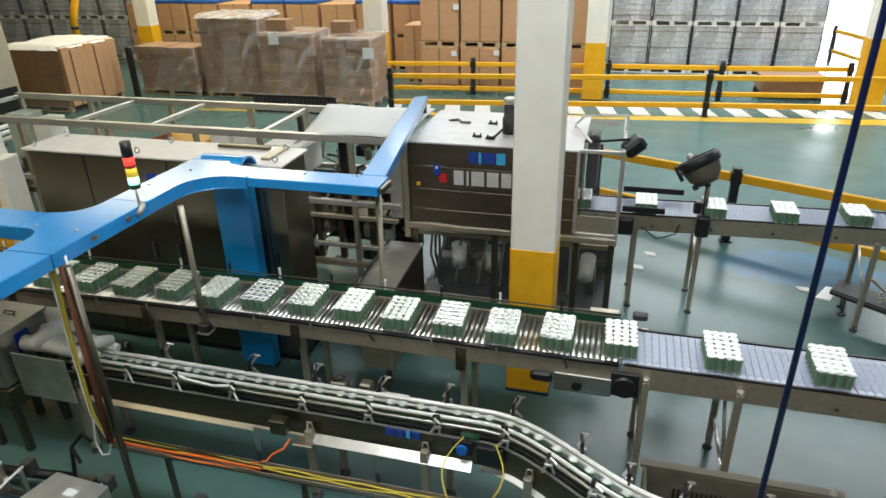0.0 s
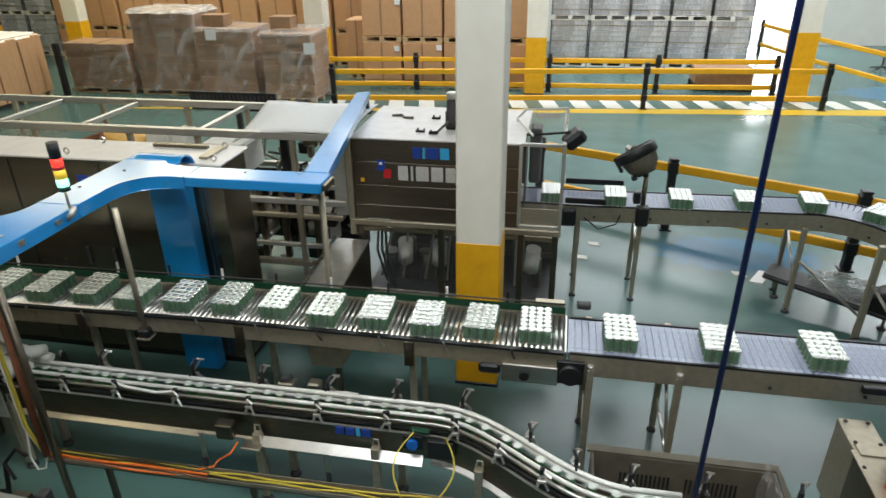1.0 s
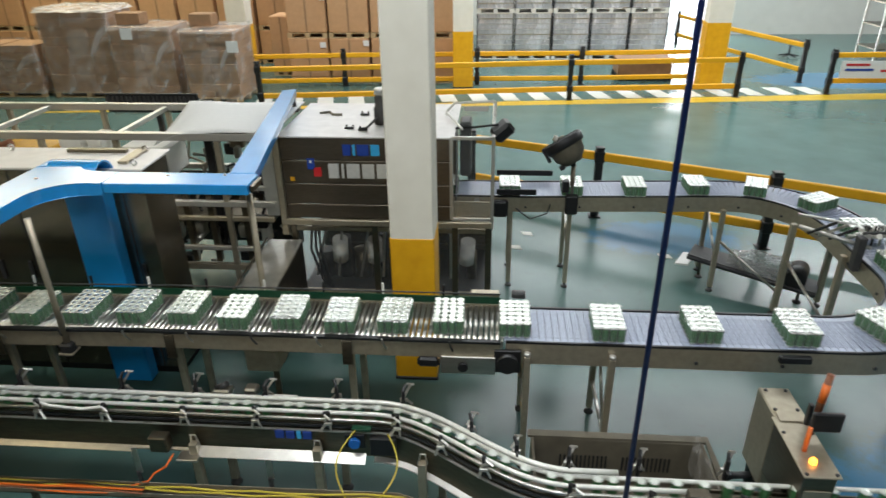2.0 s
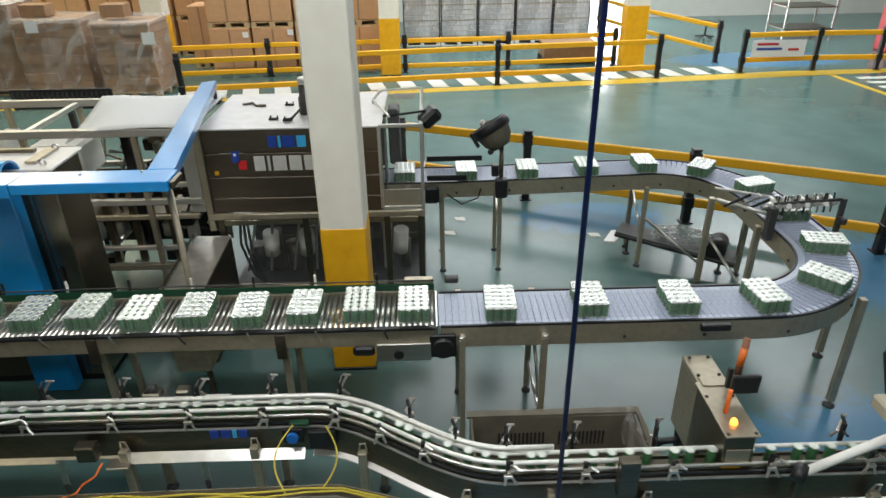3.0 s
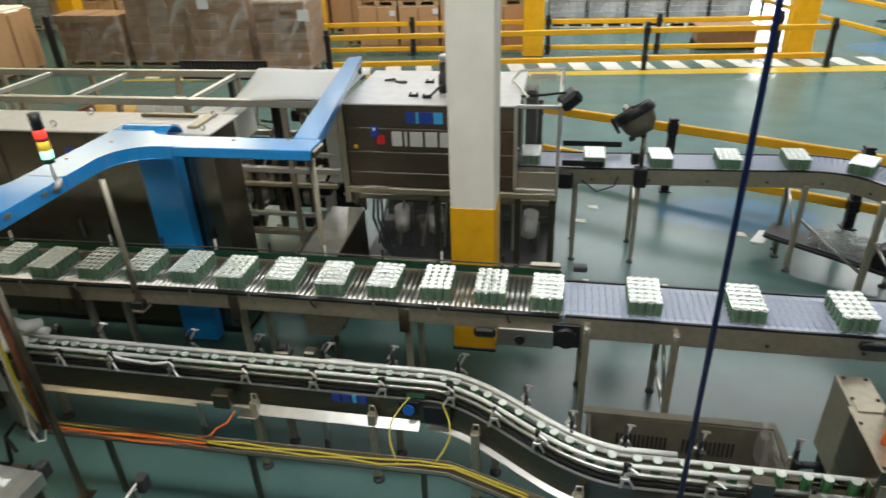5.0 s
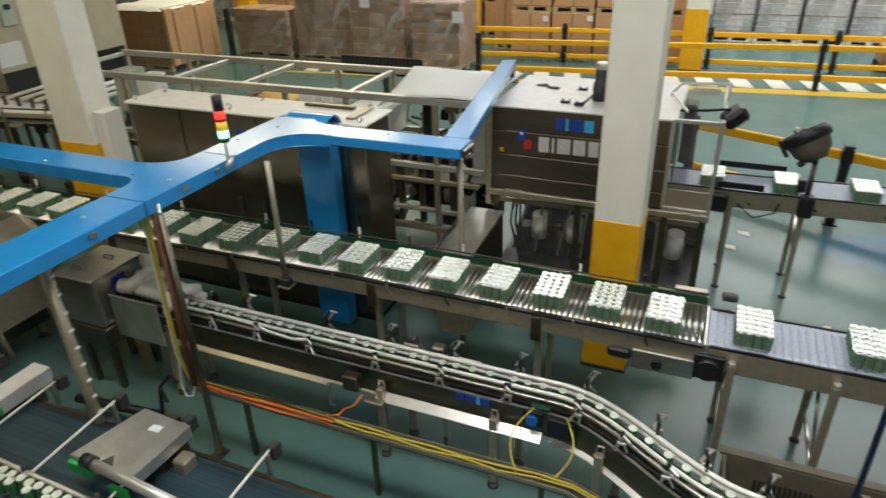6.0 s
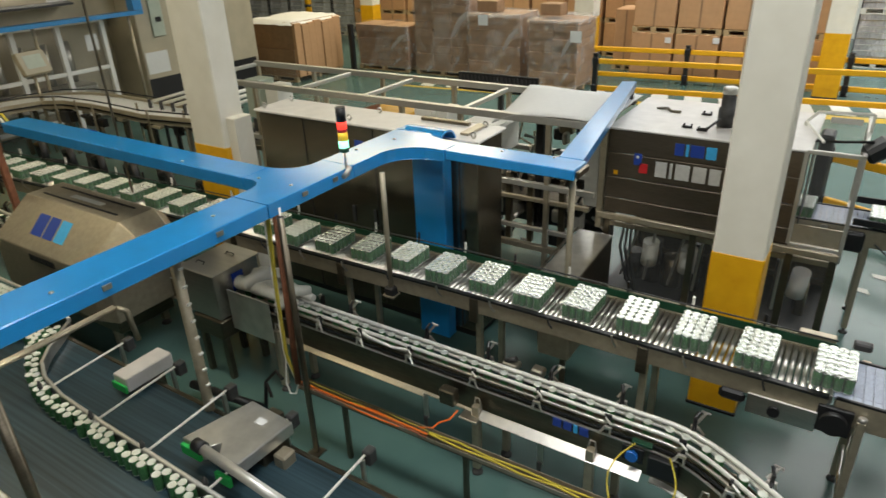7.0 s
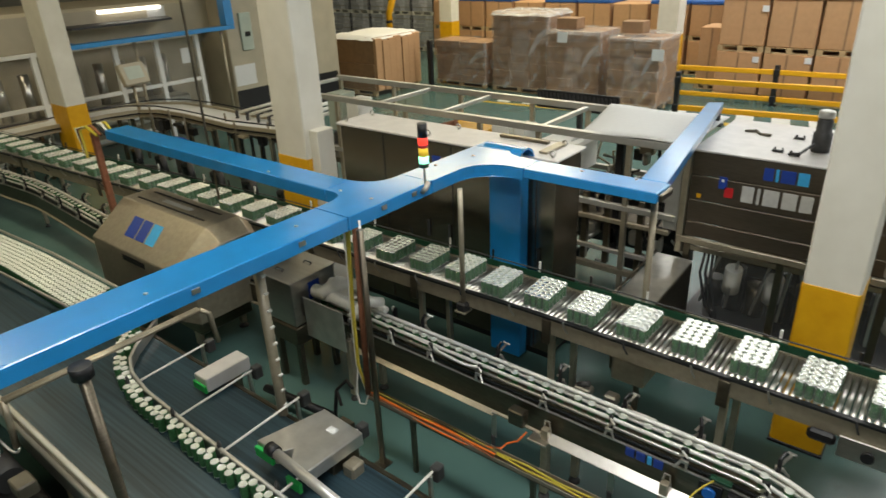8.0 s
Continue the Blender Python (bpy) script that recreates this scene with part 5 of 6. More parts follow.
    part("hose", tb([(-0.42, 5.7, 1.83), (-0.34, 5.66, 1.85), (-0.27, 5.84, 1.9)], 0.012, 6), BLACK, t)
    part("strap", tb([(-0.95, 6.3, 1.82), (-0.85, 6.32, 1.83), (-0.8, 6.24, 1.822), (-0.7, 6.22, 1.83)], 0.014, 6), TUB, t)
    l = part("work_lamp", bx(-0.1, 0.1, -0.08, 0.08, -0.07, 0.07, 0.03, pose(0.94, 5.66, 1.84, 10, -38, 12)), BLACK, t, "black work lamp")
    part("lamp_arm", tb([(0.5, 5.75, 1.83), (0.7, 5.7, 1.86), (0.9, 5.65, 1.9)], 0.012, 6), BLACK, l)
    # emblem and name bars
    part("emblem", bx(-0.90, -0.83, y0 - 0.006, y0 - 0.001, 1.49, 1.60), LOGO_B, t, "blue half of an emblem")
    part("emblem", bx(-0.845, -0.77, y0 - 0.006, y0 - 0.001, 1.42, 1.51), LOGO_R, t, "red half of an emblem")
    for xa, xb in ((-0.70, -0.60), (-0.575, -0.55), (-0.525, -0.40), (-0.375, -0.26), (-0.235, -0.14)):
        part("name_bar", bx(xa, xb, y0 - 0.005, y0 - 0.001, 1.405, 1.55, 0.003), LOGO_G, t)
    for xa, xb, c in ((-0.55, -0.47, LOGO_B), (-0.455, -0.43, LOGO_C), (-0.415, -0.3, LOGO_B), (-0.285, -0.2, LOGO_C)):
        part("name_bar", bx(xa, xb, y0 - 0.005, y0 - 0.001, 1.63, 1.74, 0.003), c, t)
    part("warning_label", bx(-1.08, -1.04, y0 - 0.004, y0 - 0.001, 1.37, 1.41), YELLOW, t)
    part("warning_label", bx(-0.88, -0.855, y0 - 0.008, y0 - 0.006, 1.555, 1.58), PAPER, t)
    # lower frame
    for x in (-1.12, -0.3, 0.5, 0.83):
        for y in (5.56, 6.7):
            profile_bar(t, (x, y, 0.05), (x, y, 0.915), 0.03, STEEL_DARK)
    for z in (0.12, 0.85):
        profile_bar(t, (-1.12, 5.56, z), (0.83, 5.56, z), 0.024, STEEL_WARM)
        profile_bar(t, (-1.12, 6.7, z), (0.83, 6.7, z), 0.024, STEEL_DARK)
    for a, b in ((-1.08, -0.33), (-0.27, 0.47), (0.53, 0.80)):
        part("lower_pane", bx(a, b, 5.53, 5.536, 0.16, 0.82), PERSPEX, t)
    part("base_plate", bx(-1.15, 0.86, 5.55, 6.72, 0.03, 0.06), BLACK, t)
    part("floor_plate", bx(-0.95, 0.05, 5.2, 5.5, 0.004, 0.05, 0.01), STEEL_DARK, t)
    part("rear_skirt", bx(-1.1, 0.8, 6.72, 6.73, 0.06, 0.9), STEEL_DARK, t)
    rnd = random.Random(21)
    for i in range(9):
        x = -0.95 + 0.2 * i
        h = rnd.uniform(0.25, 0.6)
        part("drum" if i % 2 else "gear_unit", tb([(x, 6.05, 0.06), (x, 6.05, 0.06 + h)], rnd.uniform(0.05, 0.11), 14), (BLACK, RUBBER, STEEL_DARK)[i % 3], t)
    for x, m in ((-0.75, PLASTIC_W), (-0.38, PAPER), (0.6, PAPER)):
        part("white_sleeve", tb([(x, 5.85, 0.35), (x + 0.02, 5.8, 0.62)], 0.08, 12), m, t)
    for i in range(7):
        x = -1.0 + 0.24 * i
        part("linkage", tb([(x, 5.75, 0.2), (x + rnd.uniform(-0.15, 0.15), 5.8, 0.8)], 0.014, 6), STEEL, t)
    for i in range(3):
        part("cable", tb([(-0.95 + 0.03 * i, 5.6, 0.9), (-0.98 + 0.05 * i, 5.58, 0.6), (-0.9 + 0.04 * i, 5.6, 0.25), (-0.8, 5.65, 0.1)], 0.015, 6), BLACK, t)
    # dark strip curtain and rollers behind the end guard
    for i in range(5):
        part("curtain_strip", bx(0.5, 0.508, 5.62 + 0.075 * i, 5.69 + 0.075 * i, 1.12 + 0.02 * (i % 2), 1.78, 0.002), BLACK, t, "black curtain strip")
    part("inner_cover", bx(0.5, 0.62, 6.42, 6.7, 1.1, 1.7, 0.02), RUBBER, t)
    part("inner_roller", tb([(0.7, 5.93, 1.02), (0.7, 6.42, 1.02)], 0.03, 10), STEEL, t)
    # outfeed guides
    part("outfeed_guide", bx(0.9, 1.3, YF - 0.27, YF - 0.25, 1.1, 1.16, 0.005), BLACK, t)
    part("outfeed_guide", bx(0.9, 1.5, YF + 0.25, YF + 0.27, 1.12, 1.18, 0.005), BLACK, t)
    part("outfeed_drive", bx(0.87, 1.02, YF - 0.3, YF - 0.22, 0.86, 1.04, 0.02), BLACK, t)
    part("pendant", tb([(1.1, YF - 0.25, 0.95), (1.25, YF - 0.27, 0.84), (1.42, YF - 0.25, 0.9), (1.45, YF - 0.25, 1.0)], 0.008, 6), BLACK, t)

    c = thing("side_chute", (-1.2, 5.0, 0), "low steel side table with a bright flat top", "chute")
    part("top", prism([(-1.33, 4.4), (-0.99, 4.4), (-1.03, 5.48), (-1.37, 5.48)], 0.735, 0.75, 0.003), LIPW, c)
    part("side", prism([(-1.0, 4.42), (-0.985, 4.42), (-1.025, 5.46), (-1.04, 5.46)], 0.02, 0.733), STEEL_DARK, c)
    part("side", prism([(-1.32, 4.42), (-1.305, 4.42), (-1.345, 5.46), (-1.36, 5.46)], 0.02, 0.733), STEEL_DARK, c)
    part("front", bx(-1.3, -1.0, 4.42, 4.435, 0.02, 0.733), STEEL_DARK, c)
    part("rail", tb([(-1.34, 4.4, 0.775), (-1.38, 5.45, 0.775)], 0.012, 8), STEEL_DARK, c)


def build_tunnel():
    """Open framed machine between the cabinet and the back walkway."""
    t = thing("framed_machine", (-4.0, 6.0, 0), "long aluminium-framed wrapping machine with open top", "machine")
    for y in (5.5, 6.6):
        profile_bar(t, (-6.95, y, 1.8), (-1.25, y, 1.8), 0.035)
        profile_bar(t, (-6.95, y, 1.12), (-1.25, y, 1.12), 0.028)
        profile_bar(t, (-6.95, y, 0.42), (-1.25, y, 0.42), 0.03, STEEL_WARM)
        for x in (-6.9, -5.8, -4.6, -3.5, -2.75, -1.75):
            profile_bar(t, (x, y, 0.05), (x, y, 1.765), 0.026, STEEL_WARM, "post")
    for x in (-6.9, -5.1, -4.1, -2.75, -1.3):
        profile_bar(t, (x, 5.54, 1.79), (x, 6.56, 1.79), 0.024)
    part("film_sheet", sweep_sheet(), PAPER, t, "slack white plastic sheet over the frame")
    part("pane", bx(-5.75, -4.65, 6.59, 6.6, 1.16, 1.76), PERSPEX, t)
    part("pane", bx(-4.55, -3.55, 6.59, 6.6, 1.16, 1.76), PERSPEX, t)
    part("pane", bx(-6.85, -5.85, 6.59, 6.6, 1.16, 1.76), PERSPEX, t)
    part("pane", bx(-3.45, -2.8, 6.59, 6.6, 1.16, 1.76), PERSPEX, t)
    part("bed", bx(-6.8, -1.4, 5.75, 6.4, 0.8, 0.88, 0.01), STEEL_DARK, t)
    part("yellow_tray", bx(-4.5, -3.85, 6.08, 6.5, 1.38, 1.48, 0.02), YELLOW, t, "yellow inner cover")
    part("orange_motor", tb([(-4.5, 6.0, 1.46), (-4.25, 6.04, 1.54)], 0.05, 10), RUST, t)
    part("white_cover", bx(-3.8, -3.55, 6.15, 6.45, 1.34, 1.56, 0.01), PLASTIC_W, t)
    part("white_cover", bx(-3.45, -3.3, 6.1, 6.4, 1.3, 1.6, 0.01), PLASTIC_W, t)
    part("white_cover", bx(-3.0, -2.5, 5.9, 6.4, 1.2, 1.55, 0.03), PLASTIC_W, t)
    part("white_cover", bx(-6.4, -6.15, 6.2, 6.5, 1.1, 1.6, 0.01), PLASTIC_W, t)
    part("green_cover", bx(-6.8, -6.5, 6.2, 6.5, 1.1, 1.65, 0.01), GREYGREEN, t)
    rnd = random.Random(31)
    for i in range(26):
        x = rnd.uniform(-6.6, -1.5)
        y = rnd.uniform(5.65, 6.45)
        z = rnd.uniform(0.5, 1.25)
        kind = i % 3
        if kind == 0:
            part("shaft", tb([(x, 5.6, z), (x, 6.5, z)], rnd.uniform(0.012, 0.03), 8), STEEL, t)
        elif kind == 1:
            part("gear_unit", bx(x, x + rnd.uniform(0.08, 0.25), y, y + 0.12, z - 0.1, z + 0.08, 0.012), (RUBBER, BLACK, STEEL_WARM)[i % 2], t)
        else:
            part("arm", tb([(x, y, z), (x + rnd.uniform(-0.2, 0.2), y, z + 0.3)], 0.016, 6), (STEEL, RUBBER)[i % 2], t)
    part("dark_back", bx(-2.72, -1.3, 6.35, 6.37, 0.3, 1.15), RUBBER, t)
    for i in range(44):
        x, y, z = rnd.uniform(-2.65, -1.4), rnd.uniform(5.62, 6.3), rnd.uniform(0.3, 1.3)
        c = (BLACK, RUBBER, STEEL, BLACK, STEEL_WARM, PLASTIC_W, RUBBER)[i % 7]
        if i % 2:
            part("linkage", tb([(x, y, z), (x + rnd.uniform(-0.2, 0.2), y + rnd.uniform(-0.1, 0.1), z + rnd.uniform(-0.25, 0.25))], rnd.uniform(0.01, 0.028), 6), c, t)
        else:
            w = rnd.uniform(0.04, 0.14)
            part("gear_unit", bx(x, x + w, y, y + 0.1, z - w * 0.7, z + 0.03, 0.01), c, t)
    # linkages and heads seen through the open top, before the slack sheet
    for i in range(26):
        x, y, z = rnd.uniform(-2.7, -1.5), rnd.uniform(5.6, 6.45), rnd.uniform(1.15, 1.62)
        c = (BLACK, STEEL, RUBBER, ALU, STEEL_WARM)[i % 5]
        if i % 3:
            part("linkage", tb([(x, y, z - 0.3), (x + rnd.uniform(-0.12, 0.12), y, z - 0.05), (x + rnd.uniform(-0.25, 0.25), y + rnd.uniform(-0.1, 0.1), z)], rnd.uniform(0.01, 0.022), 6), c, t)
        else:
            part("head", bx(x, x + rnd.uniform(0.05, 0.16), y, y + 0.1, z - 0.12, z, 0.012), c, t)
    part("black_column", bx(-1.98, -1.9, 5.7, 5.78, 0.5, 1.72, 0.008), BLACK, t)
    for z in (0.62, 0.95, 1.28):
        profile_bar(t, (-2.7, 5.52, z), (-1.3, 5.52, z), 0.022, ALU if z != 0.95 else STEEL_WARM)
    for x in (-2.2, -1.95, -1.6):
        profile_bar(t, (x, 5.56, 0.45), (x, 5.56, 1.2), 0.03, STEEL_DARK)
    for i in range(5):
        part("white_part", bx(-2.5 + 0.24 * i, -2.4 + 0.24 * i, 5.7, 5.82, 0.6 + 0.04 * (i % 2), 0.8, 0.02), (PLASTIC_W, ALU)[i % 2], t)
    part("grille_back", bx(-3.6, -2.5, 6.86, 6.9, 1.66, 1.88, 0.01), BLACK, t, "black slotted rack")
    for i in range(20):
        part("grille_fin", bx(-3.57 + 0.053 * i, -3.545 + 0.053 * i, 6.845, 6.859, 1.69, 1.85), RUBBER, t)
    profile_bar(t, (-3.0, 6.88, 0.0), (-3.0, 6.88, 1.66), 0.03, BLACK, "post")


def sweep_sheet():
    b = bmesh.new()
    n, m = 24, 8
    g = []
    for i in range(n + 1):
        x = -2.36 + 1.16 * i / n
        row = []
        for j in range(m + 1):
            y = 5.46 + 1.18 * j / m
            sag = 0.14 * (1 - j / m) * math.exp(-((x + 2.4) / 0.2) ** 2) + 0.008 * math.sin(x * 7 + y * 4)
            row.append((x - 0.14 * (j / m) * (1 - i / n), y, 1.85 - sag))
        g.append(row)
    top = [[b.verts.new(p) for p in r] for r in g]
    low = [[b.verts.new((p[0], p[1], p[2] - 0.006)) for p in r] for r in g]
    for i in range(n):
        for j in range(m):
            b.faces.new((top[i][j], top[i + 1][j], top[i + 1][j + 1], top[i][j + 1])).smooth = True
            b.faces.new((low[i][j], low[i][j + 1], low[i + 1][j + 1], low[i + 1][j]))
    for i in range(n):
        b.faces.new((top[i][0], low[i][0], low[i + 1][0], top[i + 1][0]))
        b.faces.new((top[i][m], top[i + 1][m], low[i + 1][m], low[i][m]))
    for j in range(m):
        b.faces.new((top[0][j], top[0][j + 1], low[0][j + 1], low[0][j]))
        b.faces.new((top[n][j], low[n][j], low[n][j + 1], top[n][j + 1]))
    return b


build_cabinet()
build_packer()
build_tunnel()


# ---- sleeve machine, steel box and accumulation table ----


def build_left_side():
    t = thing("sleeve_machine", (-5.0, 2.6, 0), "bead-blasted steel machine with a chamfered hood", "machine")
    prof = [(2.2, 0.5), (2.2, 1.0), (2.6, 1.3), (2.96, 1.3), (3.06, 1.2), (3.06, 0.5)]
    b = bmesh.new()
    r0 = [b.verts.new((-6.0, y, z)) for y, z in prof]
    r1 = [b.verts.new((-4.5, y, z)) for y, z in prof]
    r2 = [b.verts.new((-4.3, 2.67 + (y - 2.67) * 0.86, 0.5 + (z - 0.5) * 0.86)) for y, z in prof]
    for ra, rb in ((r0, r1), (r1, r2)):
        for i in range(len(prof)):
            j = (i + 1) % len(prof)
            b.faces.new((ra[i], ra[j], rb[j], rb[i]))
    b.faces.new(r0[::-1])
    b.faces.new(r2)
    bmesh.ops.bevel(b, geom=list(b.edges), offset=0.008, segments=1, affect="EDGES", profile=0.5)
    part("hood", b, STEEL_WARM, t)
    for y in (2.68, 2.86):
        part("slot", bx(-5.85, -4.65, y, y + 0.022, 1.3005, 1.304), BLACK, t)
    part("hood_label", bx(-5.5, -5.0, 2.75, 2.81, 1.3005, 1.303), LOGO_G, t)
    # emblem: slanting plain blocks on the sloped cover
    on = pose(0, 2.2, 1.0, -53.13, 0, 0)
    for xa, xb, c in ((-5.52, -5.35, LOGO_B), (-5.32, -5.17, LOGO_B), (-5.14, -4.99, LOGO_C)):
        b = bmesh.new()
        quad = [b.verts.new(on @ Vector((x, -0.004, z))) for x, z in ((xa, 0.14), (xb, 0.14), (xb - 0.05, 0.36), (xa - 0.05, 0.36))]
        low = [b.verts.new(on @ Vector((x, 0.003, z))) for x, z in ((xa, 0.14), (xb, 0.14), (xb - 0.05, 0.36), (xa - 0.05, 0.36))]
        b.faces.new(quad)
        for k in range(4):
            b.faces.new((quad[k], low[k], low[(k + 1) % 4], quad[(k + 1) % 4]))
        part("emblem", b, c, t, "blue emblem block")
    for i in range(7):
        part("name_bar", bx(-5.4 + 0.06 * i, -5.355 + 0.06 * i, 2.192, 2.198, 0.90, 0.96), BLACK, t)
    part("handle", tb([(-5.1, 2.2, 0.68), (-5.1, 2.15, 0.68), (-5.1, 2.15, 0.56), (-5.1, 2.2, 0.56)], 0.012, 8), BLACK, t)
    part("undercarriage", bx(-6.0, -4.6, 2.4, 3.0, 0.2, 0.5, 0.02), STEEL_DARK, t)
    for x in (-5.9, -4.75):
        for y in (2.45, 2.95):
            leg(t, x, y, 0.21, 0.05, 0.03)
    for xa, xb, c in ((-0.16, -0.05, LOGO_B), (0.0, 0.03, LOGO_C), (0.08, 0.17, LOGO_C)):
        part("emblem", bx(-4.298, -4.288, 2.67 + xa, 2.67 + xb, 0.98, 1.08), c, t, "blue emblem bar")

    s = thing("steel_box", (-3.55, 2.85, 0), "stainless equipment box with two lid latches", "electrical box")
    part("body", bx(-3.77, -3.38, 2.62, 3.1, 0.62, 1.03, 0.008), STEEL, s)
    part("lid", bx(-3.79, -3.36, 2.6, 3.12, 1.033, 1.05, 0.005), STEEL, s)
    for x, y in ((-3.7, 2.72), (-3.6, 2.95)):
        part("latch", tb([(x, y, 1.05), (x, y + 0.02, 1.066), (x + 0.09, y + 0.02, 1.066), (x + 0.09, y, 1.05)], 0.006, 6), RUBBER, s)
    part("emblem", bx(-3.377, -3.372, 2.8, 2.92, 0.82, 0.98), LOGO_B, s, "dark blue emblem")
    part("lower_case", bx(-3.72, -3.36, 2.6, 3.0, 0.44, 0.615, 0.01), STEEL_DARK, s)
    for x, y in ((-3.7, 2.66), (-3.42, 2.66), (-3.7, 3.04), (-3.42, 3.04)):
        part("leg", bx(x - 0.025, x + 0.025, y - 0.025, y + 0.025, 0, 0.45, 0.004), STEEL_DARK, s)

    a = thing("accumulation_table", (-3.0, 1.2, 0), "wide dark teal accumulation belt with steel guides", "conveyor")
    z = 0.72
    part("belt", bx(-7.6, -0.6, 0.66, 1.74, z - 0.03, z, 0.004), BELT_DK, a)
    part("frame_front", bx(-7.6, -0.6, 0.60, 0.655, 0.5, z + 0.03, 0.006), STEEL, a)
    part("frame_rear", bx(-7.6, -0.6, 1.745, 1.78, 0.5, z - 0.005, 0.006), STEEL_DARK, a)
    part("under_pan", bx(-7.5, -0.7, 0.7, 1.7, 0.5, 0.52), BLACK, a)
    for x in (-7.0, -5.0, -3.2, -1.2):
        for y in (0.63, 1.76):
            leg(a, x, y, 0.5, 0.05, 0.028)
    part("front_rail", tb([(-4.2, 0.62, z + 0.06), (-0.7, 0.62, z + 0.06)], 0.016, 8), PLASTIC_W, a)
    part("front_rail", tb([(-4.2, 0.585, z + 0.02), (-0.7, 0.585, z + 0.02)], 0.016, 8), ALU, a)
    gl = [(-4.16, 1.82), (-3.92, 1.52), (-3.79, 1.4), (-3.6, 1.315), (-3.29, 1.262), (-2.8, 1.24), (-2.35, 1.226), (-0.7, 1.18)]
    part("guide", tb([(x, y, z + 0.11) for x, y in gl], 0.014, 8), ALU, a, "bent aluminium can guide")
    part("guide_fin", sw(gl, -0.004, 0.004, z + 0.02, z + 0.11), STEEL, a)
    for x in (-3.46, -2.87, -2.35, -1.8, -1.2):
        part("stay_rod", tb([(x, 1.21, z + 0.10), (x - 0.005, 1.9, z + 0.13)], 0.008, 8), PLASTIC_W, a)
        part("rod_clamp", bx(x - 0.03, x + 0.03, 1.83, 1.9, z + 0.05, z + 0.15, 0.008), RUBBER, a)
        part("rod_post", bx(x - 0.012, x + 0.012, 1.79, 1.815, 0.5, z + 0.12, 0.003), STEEL, a)
        part("guide_knob", lathe(bmesh.new(), [(0.015, 0), (0.015, 0.03), (0.006, 0.06)], 8, (x - 0.03, 1.23, z + 0.11)), RUBBER, a)
    for y in (0.0, 0.035):
        part("bridge_bar", tb([(-3.72 - y, 0.56, z + 0.27), (-3.72 - y, 1.98, z + 0.27)], 0.016, 8), STEEL_WARM, a)
    part("bridge_leg", tb([(-3.72, 1.98, z + 0.27), (-3.70, 2.04, z + 0.22), (-3.68, 2.06, z - 0.05)], 0.022, 8), STEEL_WARM, a)
    part("bridge_leg", tb([(-3.74, 0.56, z + 0.27), (-3.74, 0.54, z - 0.1)], 0.022, 8), STEEL_WARM, a)
    # rear guide of the broad lane
    part("lane_rail", tb([(-8.2, 1.76, 0.86), (-6.3, 1.88, 0.86), (-4.5, 1.90, 0.86), (-4.16, 1.82, 0.84)], 0.014, 8), ALU, a)
    part("lane_rail", tb([(-8.2, 1.28, 0.86), (-6.3, 1.38, 0.86), (-5.0, 1.46, 0.86), (-4.4, 1.42, 0.86), (-4.2, 1.32, 0.86)], 0.014, 8), ALU, a)

    for i, (x, y, w) in enumerate(((-3.16, 1.55, 0.2),)):
        p = thing("photo_cell", (x, y, z), "cream sensor case with a green face edge", "sensor")
        part("case", bx(x, x + 0.15, y, y + 0.36, z + 0.04, z + 0.15, 0.006), ROOF, p)
        part("edge", bx(x - 0.002, x + 0.152, y - 0.02, y - 0.002, z + 0.04, z + 0.1, 0.004), GREENB, p)
        part("mount", bx(x + 0.02, x + 0.1, y + 0.22, y + 0.3, 0.5, z + 0.04), STEEL_DARK, p)
    g = thing("guide_actuator", (-1.95, 1.6, z), "folded stainless sensor housing with green edges", "sensor")
    part("case", prism([(-2.17, 1.36), (-1.99, 1.355), (-1.93, 1.46), (-1.86, 1.36), (-1.72, 1.37), (-1.70, 1.78), (-2.06, 1.8)], z + 0.1, z + 0.19, 0.006), LIPW, g)
    part("lower_case", bx(-2.02, -1.74, 1.56, 1.77, z - 0.02, z + 0.098, 0.006), STEEL_DARK, g)
    part("edge", bx(-2.16, -2.0, 1.33, 1.355, z + 0.1, z + 0.17, 0.004), GREENB, g)
    part("edge", bx(-1.86, -1.74, 1.31, 1.335, z + 0.05, z + 0.12, 0.004), GREENB, g)
    part("label", bx(-1.9, -1.83, 1.66, 1.71, z + 0.1905, z + 0.194), PAPER, g)
    part("arm", tb([(-1.98, 1.34, z + 0.22), (-1.3, 1.3, z + 0.2)], 0.03, 10), ALU, g)
    part("arm_collar", tb([(-2.02, 1.34, z + 0.225), (-1.95, 1.34, z + 0.22)], 0.04, 10), BLACK, g)
    part("valve", bx(-1.71, -1.62, 1.6, 1.7, z - 0.05, z + 0.08, 0.01), STEEL_WARM, g)
    part("foot", bx(-1.95, -1.85, 1.79, 1.85, 0.0, z + 0.15), STEEL_DARK, g)

    m = thing("gear_motor", (-3.9, 0.35, 0), "dark green gear motors with hoses beside the table", "motor")
    part("housing", tb([(-4.1, 0.4, 0.62), (-3.82, 0.4, 0.62)], 0.08, 16), DKGREEN, m)
    part("housing", tb([(-3.95, 0.42, 0.5), (-3.6, 0.42, 0.5)], 0.09, 16), RUBBER, m)
    part("box", bx(-3.5, -3.34, 0.38, 0.5, 0.5, 0.6, 0.01), TUB, m)
    part("hose", tb([(-3.75 + 0.07 * math.cos(a), 0.42 + 0.02 * a, 0.66 + 0.07 * math.sin(a)) for a in np.linspace(0, 6, 16)], 0.008, 6), PLASTIC_W, m)
    part("base", bx(-4.15, -3.3, 0.3, 0.54, 0, 0.42, 0.01), BLACK, m)

